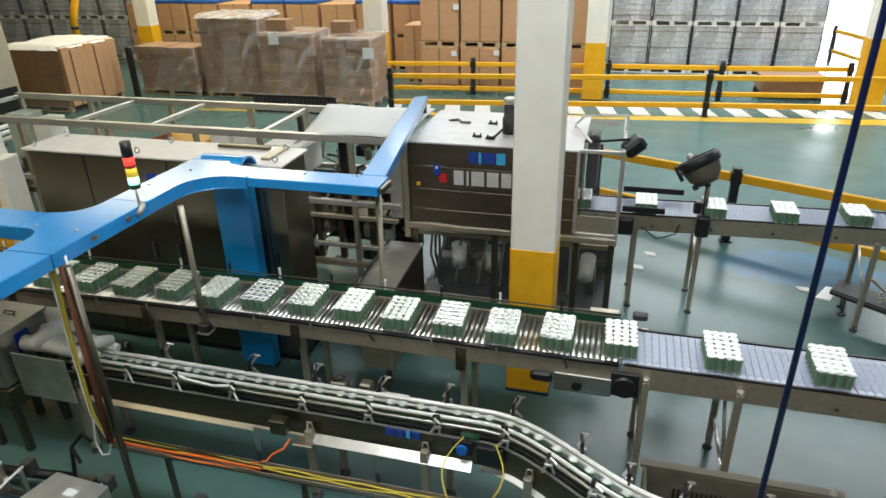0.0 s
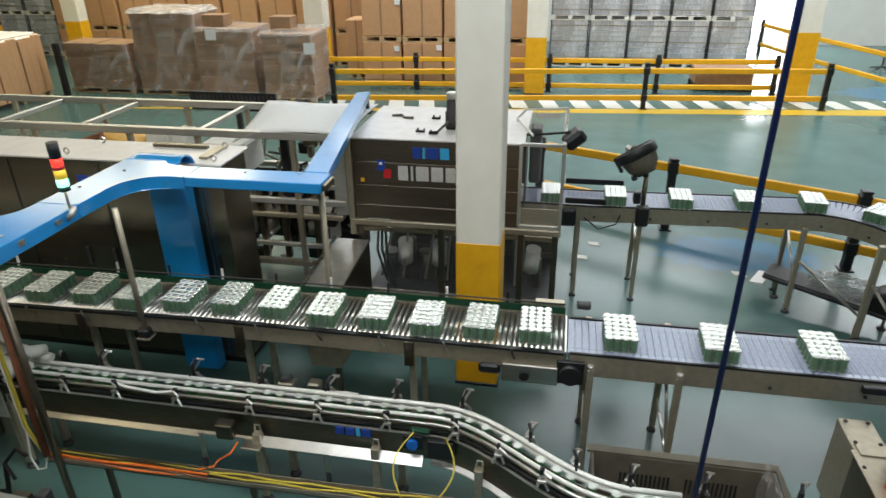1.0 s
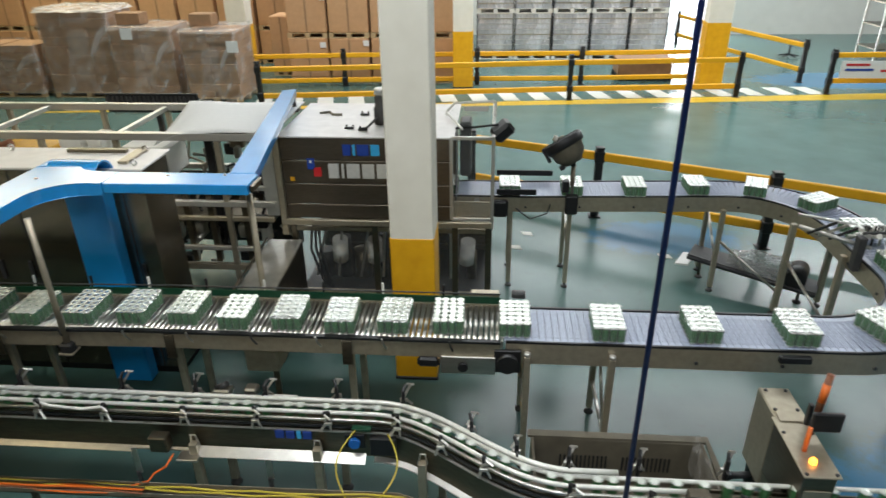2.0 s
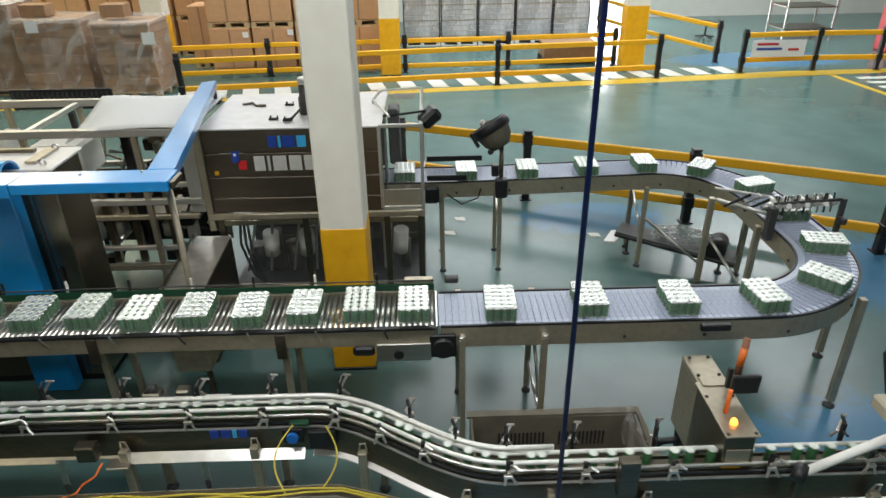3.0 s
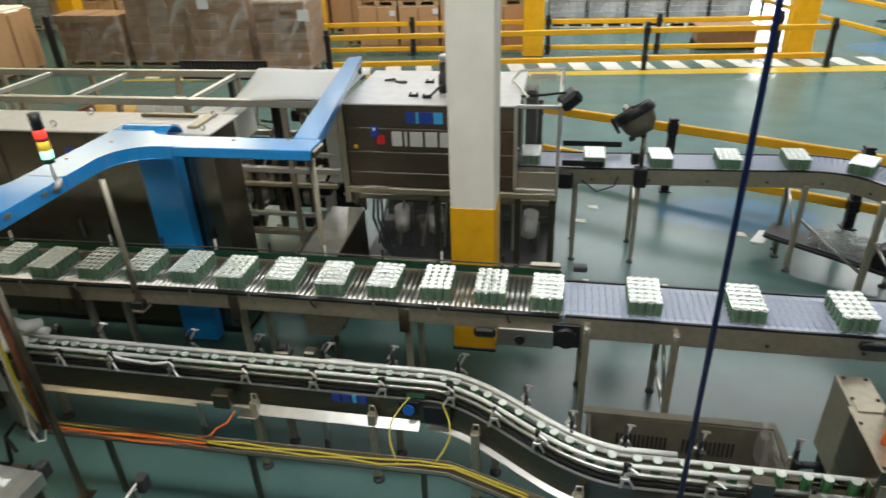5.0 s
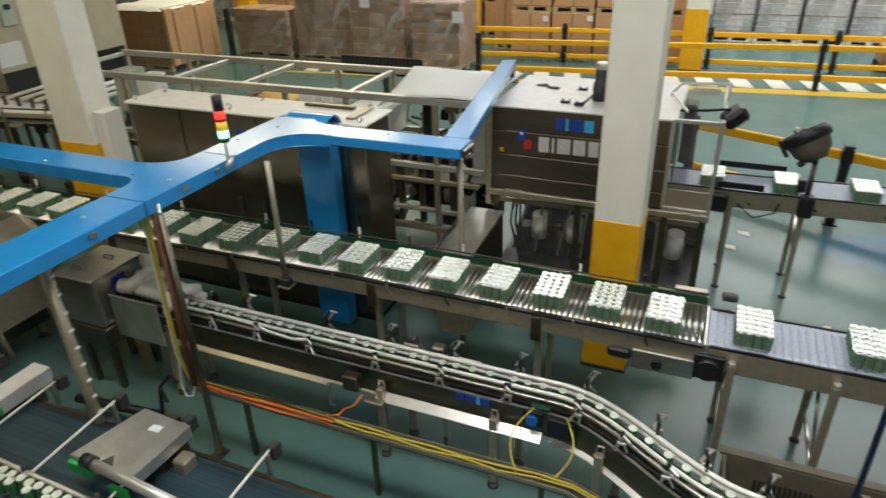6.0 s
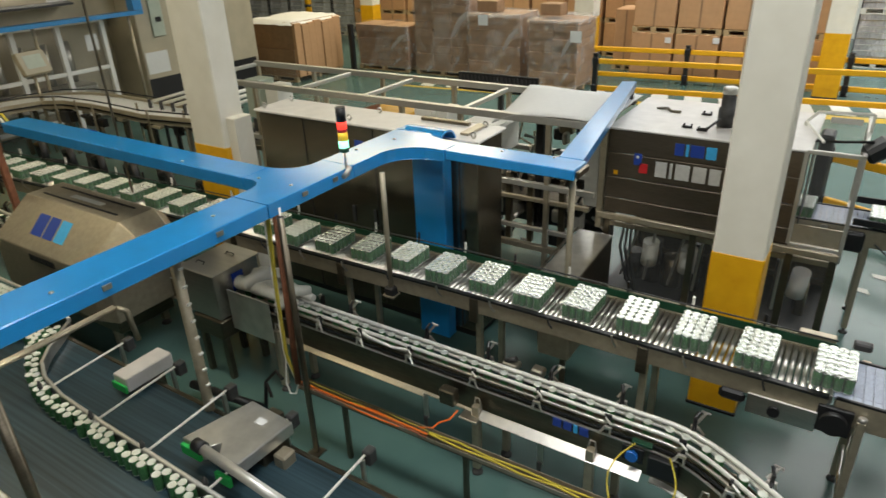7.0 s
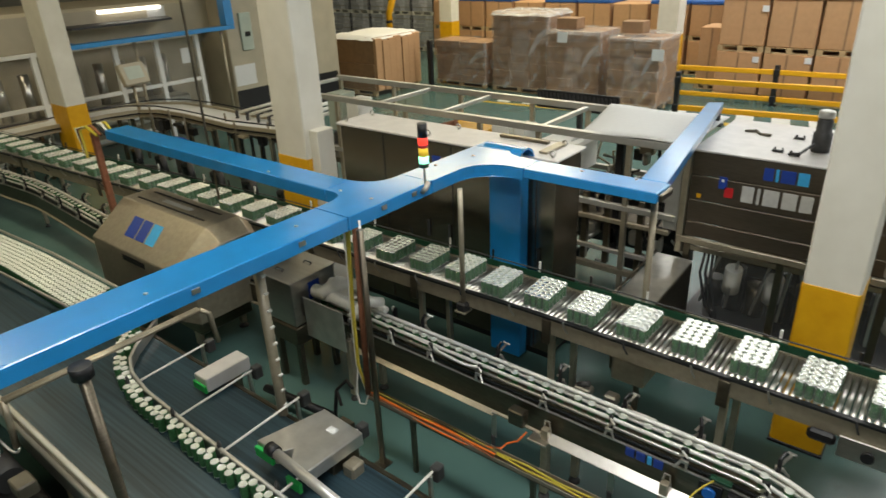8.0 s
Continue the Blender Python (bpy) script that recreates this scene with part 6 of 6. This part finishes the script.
    # accessories on the floor by the machine
    w = thing("floor_bracket", (-2.9, 2.45, 0), "black pipe foot with a side arm on the floor", "stand")
    part("bar", tb([(-3.5, 2.3, 0.14), (-2.75, 2.38, 0.14)], 0.035, 10), BLACK, w)
    part("prong", tb([(-2.8, 2.5, 0.3), (-2.72, 2.55, 0.4), (-2.62, 2.52, 0.38)], 0.014, 6), BLACK, w)
    part("prong", tb([(-2.8, 2.5, 0.3), (-2.7, 2.45, 0.22)], 0.014, 6), BLACK, w)
    part("upright", tb([(-2.8, 2.44, 0.0), (-2.8, 2.5, 0.3)], 0.016, 6), BLACK, w)


TABLE_SPEED = 0.12


def table_lane():
    pts = [(-8.4, 1.70), (-6.4, 1.83), (-5.0, 1.85), (-4.42, 1.84), (-4.19, 1.765), (-4.02, 1.56), (-3.9, 1.41), (-3.75, 1.325), (-3.55, 1.262), (-3.28, 1.222), (-2.8, 1.2), (-2.35, 1.186), (-0.6, 1.138)]
    run = [0.0]
    for a, b in zip(pts, pts[1:]):
        run.append(run[-1] + math.hypot(b[0] - a[0], b[1] - a[1]))
    return pts, run


T_LINE, T_RUN = table_lane()


def table_at(s, off):
    s = min(max(s, 0), T_RUN[-1] - 0.001)
    i = min(int(np.searchsorted(T_RUN, s, "right")) - 1, len(T_LINE) - 2)
    f = (s - T_RUN[i]) / (T_RUN[i + 1] - T_RUN[i])
    a, b = T_LINE[i], T_LINE[i + 1]
    d = Vector((b[0] - a[0], b[1] - a[1], 0)).normalized()
    return a[0] + f * (b[0] - a[0]) + d.y * off, a[1] + f * (b[1] - a[1]) - d.x * off


def build_table_cans():
    cans = []
    rnd = random.Random(17)
    s, i = 3.45, 0
    while s < T_RUN[-1] - 1.1:
        if i % 11 not in (4, 8):
            c = new("drink_can", CANMESH)
            tagged(c, "green drink can with a silver lid along the guide", "can", "cans on the table")
            cans.append((c, s + rnd.uniform(-0.002, 0.002), 0.042 * (i % 2) + rnd.uniform(-0.002, 0.002)))
        s += 0.036
        i += 1
    # the crowd before the funnel, too many to count
    b = bmesh.new()
    s = 0.1
    while s < 4.75:
        for k in range(2 if s > 3.35 else 0, 8 if s < 4.0 else max(2, int(8 - (s - 4.0) * 9))):
            x, y = table_at(s + 0.0275 * (k % 2), 0.0475 * k)
            lathe(b, [(0.026, 0.0), (0.026, 0.104), (0.0244, 0.113), (0.0258, 0.119), (0.0235, 0.119), (0.022, 0.115)], 10, (x, y, 0.72), [0, 0, 1, 1, 1, 1])
        s += 0.055
    crowd = solo("can_crowd", b, [CAN, LID], "dense crowd of green drink cans on the belt", "cans", kind="stuff")
    return cans, crowd


build_left_side()
TABLE_CANS, CROWD = build_table_cans()

# ---- stacks, bins and pallets at the back ----


def pallet(parent, x0, x1, y0, y1, z, m=None):
    m = m or WOOD
    for i in range(5):
        w = (x1 - x0) / 5
        part("top_board", bx(x0 + w * i + 0.01, x0 + w * (i + 1) - 0.01, y0, y1, z + 0.11, z + 0.13), m, parent)
    for i in range(3):
        yy = y0 + (y1 - y0 - 0.1) * i / 2
        for j in range(3):
            xx = x0 + (x1 - x0 - 0.12) * j / 2
            part("block", bx(xx, xx + 0.12, yy, yy + 0.1, z + 0.02, z + 0.11), m, parent)
        part("runner", bx(x0, x1, yy, yy + 0.1, z, z + 0.02), m, parent)


def wrapped(x0, x1, y0, y1, h, label, mat, cols=4, rows=4, seed=0, wrap=True, cap=None):
    """A pallet load of flat carton bundles with film round it."""
    t = thing("pallet_load", ((x0 + x1) / 2, (y0 + y1) / 2, 0), label, "pallet load", "pallet loads")
    pallet(t, x0, x1, y0, y1, 0)
    rnd = random.Random(seed)
    dz = (h - 0.13) / rows
    for r in range(rows):
        for c in range(cols):
            w = (x1 - x0) / cols
            j = rnd.uniform(-0.03, 0.03)
            k = rnd.uniform(0, 0.05)
            part("carton", bx(x0 + w * c + 0.003, x0 + w * (c + 1) - 0.003, y0 + 0.02 + j, y1 - 0.02 + j, 0.132 + dz * r, 0.13 + dz * (r + 1) - 0.002 - (k if r == rows - 1 else 0), 0.004), mat, t)
    if wrap:
        b = bmesh.new()
        n, lv = 96, 26
        rings = []
        for l in range(lv + 1):
            z = 0.08 + (h - 0.05) * l / lv
            ring = []
            for q in range(n):
                a = 2 * math.pi * q / n
                cx, cy = math.cos(a), math.sin(a)
                k = max(abs(cx), abs(cy))
                px, py = cx / k, cy / k
                o = 0.012 + 0.035 * abs(noise.noise(Vector((px * 3 + seed, py * 3, z * 2.5)))) + 0.03 * abs(noise.noise(Vector((px * 7 + z * 4, py * 7 - z * 3, z * 5 + seed)))) ** 2
                ring.append(b.verts.new(((x0 + x1) / 2 + px * ((x1 - x0) / 2 + o), (y0 + y1) / 2 + py * ((y1 - y0) / 2 + o), z)))
            rings.append(ring)
        for ra, rb in zip(rings, rings[1:]):
            for q in range(n):
                b.faces.new((ra[q], ra[(q + 1) % n], rb[(q + 1) % n], rb[q])).smooth = True
        part("stretch_film", b, WRAP, t, "wrinkled stretch film")
    if cap:
        b = bmesh.new()
        n = 14
        g = [[b.verts.new((x0 - 0.06 + (x1 - x0 + 0.12) * i / n, y0 - 0.06 + (y1 - y0 + 0.12) * j / n,
                           h + 0.02 + 0.025 * noise.noise(Vector((i * 0.5 + seed, j * 0.5, 1))) - (0.1 if i in (0, n) or j in (0, n) else 0))) for j in range(n + 1)] for i in range(n + 1)]
        for i in range(n):
            for j in range(n):
                b.faces.new((g[i][j], g[i + 1][j], g[i + 1][j + 1], g[i][j + 1])).smooth = True
        part("cover_sheet", b, cap, t, "crumpled white top sheet")
    return t


def octabin(x, y, z, w, d, h, label, lid=None):
    t = thing("carton_bin", (x, y, z), label, "carton", "carton bins")
    pallet(t, x, x + w, y, y + d, z, WOOD)
    part("carton", bx(x + 0.01, x + w - 0.01, y + 0.01, y + d - 0.01, z + 0.132, z + h, 0.02), CARD, t)
    part("tape", bx(x + w / 2 - 0.02, x + w / 2 + 0.02, y + 0.004, y + 0.009, z + 0.14, z + h - 0.02), CARD_D, t)
    if lid:
        part("lid", bx(x - 0.01, x + w + 0.01, y - 0.01, y + d + 0.01, z + h + 0.002, z + h + 0.1, 0.015), lid, t, "blue plastic lid")
    return t


def can_pallet(x, y, z, w, d, layers, dz, label):
    t = thing("can_pallet", (x, y, z), label, "pallet of cans", "pallets of empty cans")
    pallet(t, x, x + w, y, y + d, z, PLASTIC_W)
    for i in range(layers):
        z0 = z + 0.132 + dz * i
        l = part("can_layer", bx(x + 0.02, x + w - 0.02, y + 0.02, y + d - 0.02, z0 + 0.006, z0 + dz - 0.012, 0.006), CRATE, t)
        part("layer_pad", bx(x + 0.005, x + w - 0.005, y + 0.005, y + d - 0.005, z0 + dz - 0.012, z0 + dz), PAPER if i % 3 else MACHINE, t)
    for xx in (x, x + w - 0.03):
        part("corner_post", bx(xx, xx + 0.03, y - 0.008, y + 0.004, z + 0.13, z + 0.132 + dz * layers), DARKGAP, t)
    return t


def build_back():
    t = wrapped(-13.3, -11.75, 12.2, 14.0, 1.5, "tall load of flattened brown cartons under a white sheet", CARD_D, 1, 2, 1, False, PAPER)
    for i in range(7):
        k = 0.03 * (i * 5 % 3)
        part("upright_board", bx(-11.745, -11.65 + k * 0.5, 12.22 + 0.25 * i, 12.46 + 0.25 * i, 0.14, 1.46 - k, 0.006), CARD, t)
    part("black_post", bx(-11.1, -10.98, 13.6, 13.72, 0, 1.3, 0.01), BLACK, t)
    wrapped(-11.45, -9.75, 14.4, 15.3, 1.2, "half-height film-wrapped carton load", CARD_D, 2, 6, 2)
    wrapped(-9.5, -7.85, 14.4, 15.5, 1.98, "tall film-wrapped carton load with a crumpled white top", CARD_D, 3, 9, 3, True, WRAP_W)
    wrapped(-7.75, -6.35, 14.2, 15.2, 1.62, "film-wrapped load of brown cartons", CARD_D, 2, 8, 4, True, WRAP)
    wrapped(-5.98, -4.80, 13.9, 15.0, 1.6, "grey film-wrapped carton load with loose boxes on top", CARD_D, 2, 10, 5, True, WRAP)
    for i, (x, y, z, w) in enumerate(((-5.85, 14.2, 1.66, 0.5), (-7.62, 14.4, 1.66, 0.55))):
        solo("carton", bx(x, x + w, y, y + 0.4, z - 0.03, z + 0.22, 0.01), CARD_D, "small loose brown carton on a load", "carton", "loose cartons")
    for x, y, z in ((-4.95, 13.86, 1.35), (-7.42, 14.12, 1.58)):
        solo("paper_label", bx(x, x + 0.26, y - 0.02, y - 0.014, z - 0.22, z + 0.02), PAPER, "white paper label taped to a load", "label", "labels")
    lab = "large plain brown carton bin on a wooden pallet"
    for i in range(4):
        x = -4.3 + 1.04 * i
        octabin(x, 16.1, 0.0, 1.0, 1.1, 1.08, lab)
        octabin(x + 0.01, 16.12, 1.08, 1.0, 1.1, 1.14, lab)
        octabin(x, 16.1, 2.22, 1.0, 1.1, 1.1, lab)
    for x, z in ((-3.48, 0.86), (-3.42, 1.96), (-2.4, 0.9)):
        solo("paper_label", bx(x, x + 0.14, 16.088, 16.096, z, z + 0.13), PAPER, "white paper label on a carton bin", "label", "labels")
    for i in range(9):
        x = -15.0 + 1.14 * i
        octabin(x, 18.6, 0.0, 1.06, 1.1, 0.92, lab)
        octabin(x, 18.62, 0.92, 1.06, 1.1, 0.94, "brown carton bin with a blue plastic lid" if i % 3 else lab, PALLET_B if i % 3 else None)
    octabin(-5.0, 16.9, 0, 0.6, 0.9, 1.5, lab)
    pl = "stacked layers of shiny empty cans strapped on a pallet"
    for i in range(5):
        x = 0.28 + 1.075 * i
        can_pallet(x, 19.3, 0.0, 1.05, 1.1, 8, 0.142, pl)
        can_pallet(x, 19.3, 1.27, 1.05, 1.1, 8, 0.142, pl)
        can_pallet(x, 19.3, 2.54, 1.05, 1.1, 8, 0.142, pl)
    for i in range(6):
        x = -21.0 + 1.1 * i
        can_pallet(x, 19.3, 0.0, 1.05, 1.1, 8, 0.142, pl)
        can_pallet(x, 19.3, 1.27, 1.05, 1.1, 8, 0.142, pl)
        can_pallet(x, 19.3, 2.54, 1.05, 1.1, 8, 0.142, pl)
    can_pallet(-5.1, 20.2, 0.0, 1.05, 1.1, 8, 0.142, pl)
    can_pallet(-5.1, 20.2, 1.27, 1.05, 1.1, 8, 0.142, pl)
    g = thing("pallet_box", (4.6, 16.6, 0), "low dull brown pallet box with a folded lid", "pallet box")
    pallet(g, 3.85, 5.2, 16.45, 17.3, 0, BLACK)
    part("side", bx(3.87, 5.18, 16.47, 17.28, 0.132, 0.48, 0.02), CARD_D, g)
    part("lid", bx(3.84, 5.21, 16.44, 17.31, 0.482, 0.52, 0.015), CARD_D, g)
    # things beyond the east walkway
    b = thing("steel_rack", (11.5, 19.5, 0), "dark steel rack and red unit beyond the walkway", "rack")
    for x in (11.2, 12.6):
        for y in (19.0, 20.0):
            part("upright", bx(x, x + 0.05, y, y + 0.05, 0, 1.6), ALU, b)
    for z in (0.3, 0.9, 1.5):
        part("shelf", bx(11.2, 12.65, 19.0, 20.05, z, z + 0.03), STEEL_DARK, b)
    part("red_unit", bx(13.0, 13.8, 17.0, 17.6, 0, 1.3, 0.03), LOGO_R, b)
    c = thing("office_chair", (9.2, 19.6, 0), "small black swivel chair in the passage", "chair")
    part("seat", bx(8.98, 9.42, 19.4, 19.84, 0.44, 0.5, 0.02), BLACK, c)
    part("column", tb([(9.2, 19.62, 0.08), (9.2, 19.62, 0.44)], 0.03, 8), RUBBER, c)
    for k in range(5):
        a = 2 * math.pi * k / 5
        part("base_arm", tb([(9.2, 19.62, 0.1), (9.2 + 0.28 * math.cos(a), 19.62 + 0.28 * math.sin(a), 0.05)], 0.02, 6), BLACK, c)


build_back()

# ---- filler hall on the west side ----


def build_filler():
    t = thing("filling_machine", (-13.4, 7.5, 0), "large warm-grey filling machine behind framed clear doors", "filling machine")
    part("body", bx(-15.6, -13.4, 3.0, 9.3, 0.0, 2.2, 0.03), MACHINE, t)
    part("upper_cowl", bx(-15.9, -13.0, 1.5, 9.0, 2.02, 2.75, 0.06), MACHINE, t, "broad warm-grey cowl")
    part("lamp_strip", bx(-13.02, -12.94, 6.0, 7.3, 2.62, 2.68, 0.01), TUBE, t, "lit inspection strip lamp")
    part("awning", prism([(-12.98, 5.0), (-12.4, 5.2), (-12.4, 7.2), (-12.98, 7.4)], 2.42, 2.46), RUBBER, t)
    part("notice", bx(-12.99, -12.985, 7.0, 7.4, 2.46, 2.66), PAPER, t)
    for y in (3.2, 4.4, 5.85, 6.7, 7.6):
        profile_bar(t, (-12.35, y, 0.1), (-12.35, y, 2.1), 0.045, WHITE, "door_post")
    for z in (0.35, 1.2, 2.1):
        profile_bar(t, (-12.35, 3.2, z), (-12.35, 7.6, z), 0.035, WHITE, "door_rail")
    for y in (3.25, 4.45, 5.9, 6.75):
        part("door_pane", bx(-12.353, -12.347, y, y + 0.8, 0.4, 2.05), PERSPEX, t)
    part("door_notice", bx(-12.34, -12.335, 7.2, 7.45, 1.55, 1.85), PAPER, t)
    for i in range(9):
        y = 3.5 + 0.46 * i
        part("filling_valve", tb([(-13.1, y, 0.9), (-13.1, y, 1.7)], 0.09, 10), STEEL, t)
    part("carousel", bx(-13.35, -12.8, 3.3, 7.5, 0.5, 0.85, 0.03), STEEL, t)
    part("chute", tb([(-12.5, 6.0, 0.5), (-12.4, 6.6, 0.62), (-12.3, 7.0, 0.62), (-12.3, 7.4, 0.4)], 0.05, 8), PLASTIC_W, t)
    c = thing("switch_cabinet", (-13.0, 10.2, 0), "tall warm-grey switch cabinet", "cabinet")
    part("body", bx(-13.7, -12.4, 8.4, 11.6, 0.05, 2.9, 0.02), MACHINE, c)
    part("plinth", bx(-13.65, -12.45, 8.45, 11.55, 0, 0.05), BLACK, c)
    part("panel", bx(-12.4, -12.36, 8.75, 9.05, 1.6, 2.4, 0.01), GREYGREEN, c)
    part("handle", bx(-12.36, -12.33, 8.85, 8.98, 1.9, 2.0, 0.01), BLACK, c)
    part("warning_label", bx(-12.398, -12.392, 9.3, 9.55, 2.0, 2.3), YELLOW, c)
    part("notice", bx(-12.396, -12.39, 8.45, 9.0, 0.85, 1.3), PAPER, c)
    part("dark_base", bx(-12.396, -12.39, 8.42, 11.5, 0.06, 0.75), BLACK, c)
    k = thing("cable_tray", (-12.0, 6.0, 2.3), "far blue painted cable trunking on poles", "cable tray")
    part("run", bx(-12.12, -11.9, 4.9, 8.3, 2.14, 2.22, 0.006), BLUE, k)
    part("side_run", prism([(-15.6, 3.3), (-15.45, 3.15), (-13.7, 4.95), (-13.85, 5.1)], 2.14, 2.22), BLUE, k)
    part("link_run", prism([(-13.8, 4.9), (-13.7, 5.1), (-12.12, 5.1), (-12.12, 4.9)], 2.145, 2.215), BLUE, k)
    part("riser", bx(-12.12, -11.9, 8.1, 8.3, 2.225, CEIL, 0.006), BLUE, k)
    for y in (3.0, 6.1, 8.0):
        part("pole", tb([(-12.0, y, 0), (-12.0, y, 2.14)], 0.03, 8), STEEL_WARM, k)
    p = thing("operator_panel", (-11.7, 5.7, 0), "tilted operator panel with a pale screen on a pole", "control panel")
    part("pole", tb([(-11.7, 5.75, 0), (-11.7, 5.75, 1.6)], 0.028, 8), STEEL_WARM, p)
    part("case", bx(-0.06, 0.06, -0.26, 0.26, -0.2, 0.2, 0.015, pose(-11.62, 5.75, 1.62, 0, -22, 8)), MACHINE, p)
    part("screen", bx(0.061, 0.066, -0.17, 0.17, -0.1, 0.13, 0, pose(-11.62, 5.75, 1.62, 0, -22, 8)), GREYGREEN, p)
    # broad grey belts winding towards the packer
    b = thing("mass_conveyor", (-10.5, 5.8, 0), "wide grey-green conveyor with black-edged guide rails", "conveyor")
    line = [(-11.9, 2.2), (-11.98, 3.2), (-12.0, 4.3), (-11.97, 5.2), (-11.75, 5.85), (-11.2, 6.15), (-10.4, 6.22), (-9.6, 6.2), (-8.9, 6.16), (-8.1, 6.3), (-7.3, 6.4)]
    fine = []
    for (xa, ya), (xb, yb) in zip(line, line[1:]):
        fine += [(xa + (xb - xa) * q / 4, ya + (yb - ya) * q / 4) for q in range(4)]
    part("belt", sw(fine, -0.3, 0.3, 0.92, 0.96), WHITE, b)
    for o in (-0.33, 0.33):
        part("side_rail", sw(fine, o - 0.015, o + 0.015, 0.86, 1.0), MACHINE, b)
        part("guide_rail", tb([(x, y + o, 1.06) for x, y in fine], 0.012, 6), BLACK, b)
        part("lower_rail", sw(fine, o * 1.12 - 0.012, o * 1.12 + 0.012, 0.925, 0.945), BLACK, b)
    for x, y in line[1:]:
        for o in (-0.25, 0.25):
            part("leg", bx(x - 0.03, x + 0.03, y + o - 0.03, y + o + 0.03, 0, 0.8), STEEL_DARK, b)
    for i in range(6):
        x = -9.3 + 0.3 * i
        part("transfer_bar", tb([(x, 6.3, 1.05), (x + 0.5, 7.2, 1.2)], 0.03, 8), PLASTIC_W, b)
        part("post", bx(x, x + 0.04, 6.25, 6.29, 0, 1.1), RUBBER, b)
    rnd = random.Random(77)
    for i in range(22):
        x = -11.7 + 0.2 * i
        y = 5.75 + rnd.uniform(-0.06, 0.05)
        h = rnd.uniform(0.04, 0.2)
        y += rnd.uniform(0.0, 0.5)
        part("under_part", bx(x, x + rnd.uniform(0.08, 0.2), y - 0.1, y, 0.84 - h, 0.845, 0.01), (MACHINE, RUBBER, BLACK, RUBBER, BLACK)[i % 5], b)
        if i % 3 == 0:
            part("hanger", tb([(x, y - 0.12, 0.3), (x + 0.03, y - 0.14, 1.1)], 0.018, 6), STEEL_WARM, b)
        if i % 4 == 1:
            part("elbow", tb([(x, 5.5, 0.5), (x + 0.05, 5.35, 0.62), (x + 0.25, 5.3, 0.6), (x + 0.34, 5.3, 0.4)], 0.045, 8), BLACK, b)
    part("cross_shelf", bx(-9.6, -7.4, 6.4, 7.2, 0.6, 0.64), STEEL_DARK, b)
    u = thing("pump_group", (-8.4, 4.9, 0), "dark pumps and a blue motor on the floor", "motor")
    for i in range(6):
        x = -9.8 + 0.75 * i
        part("pump", tb([(x, 4.7, 0.32), (x + 0.3, 4.75, 0.32)], 0.14, 12), (BLACK, RUBBER)[i % 2], u)
        part("elbow", tb([(x, 4.6, 0.4), (x + 0.05, 4.55, 0.75), (x + 0.3, 4.5, 0.82), (x + 0.42, 4.45, 0.6)], 0.05, 8), BLACK, u)
        part("foot", bx(x, x + 0.3, 4.65, 4.8, 0, 0.2), BLACK, u)
    part("blue_motor", tb([(-9.6, 5.2, 0.75), (-9.3, 5.2, 0.75)], 0.1, 12), LOGO_B, u)
    part("motor_stand", bx(-9.55, -9.35, 5.12, 5.28, 0, 0.66), RUBBER, u)
    f = thing("thin_post", (-6.2, 3.3, 0), "slim dark upright rod beside the conveyor", "post")
    part("rod", tb([(-5.05, 3.12, 1.3), (-5.05, 3.12, 3.6)], 0.012, 6), STEEL_DARK, f)
    y = thing("robot_arm", (-14.0, 15.5, 0), "yellow lifting arm with black stripes", "machine")
    part("base", bx(-14.5, -13.9, 15.2, 15.8, 0, 0.5, 0.03), YELLOW, y)
    part("arm", tb([(-14.2, 15.5, 0.5), (-14.2, 15.5, 1.7), (-13.8, 15.4, 2.4)], 0.1, 10), YELLOW, y)
    for i in range(4):
        part("stripe", tb([(-14.2, 15.5, 0.7 + 0.25 * i), (-14.2, 15.5, 0.78 + 0.25 * i)], 0.105, 10), BLACK, y)


build_filler()


# ---- moving things ----
def lane_pose(s, t):
    x, y, h = line_at(min(s + CAN_SPEED * t, RUN[-1] - 0.01))
    return pose(x, y, CZ, 0, 0, math.degrees(h))


def motions():
    for i, p in enumerate(PACKS):
        walk(p, [(0.5 * j, pack_pose(i + 3, 0.5 * j)) for j in range(17)])
    for c, s in LANE_CANS:
        walk(c, [(0.2 * j, lane_pose(s, 0.2 * j)) for j in range(41)])
    for c, s, off in TABLE_CANS:
        walk(c, [(1.0 * j, pose(*table_at(s + TABLE_SPEED * j, off), 0.72)) for j in range(9)])
    walk(CROWD, [(0, pose(-0.1, 0, 0)), (4, pose(-0.05, 0, 0)), (8, pose(0.0, 0, 0))])


motions()
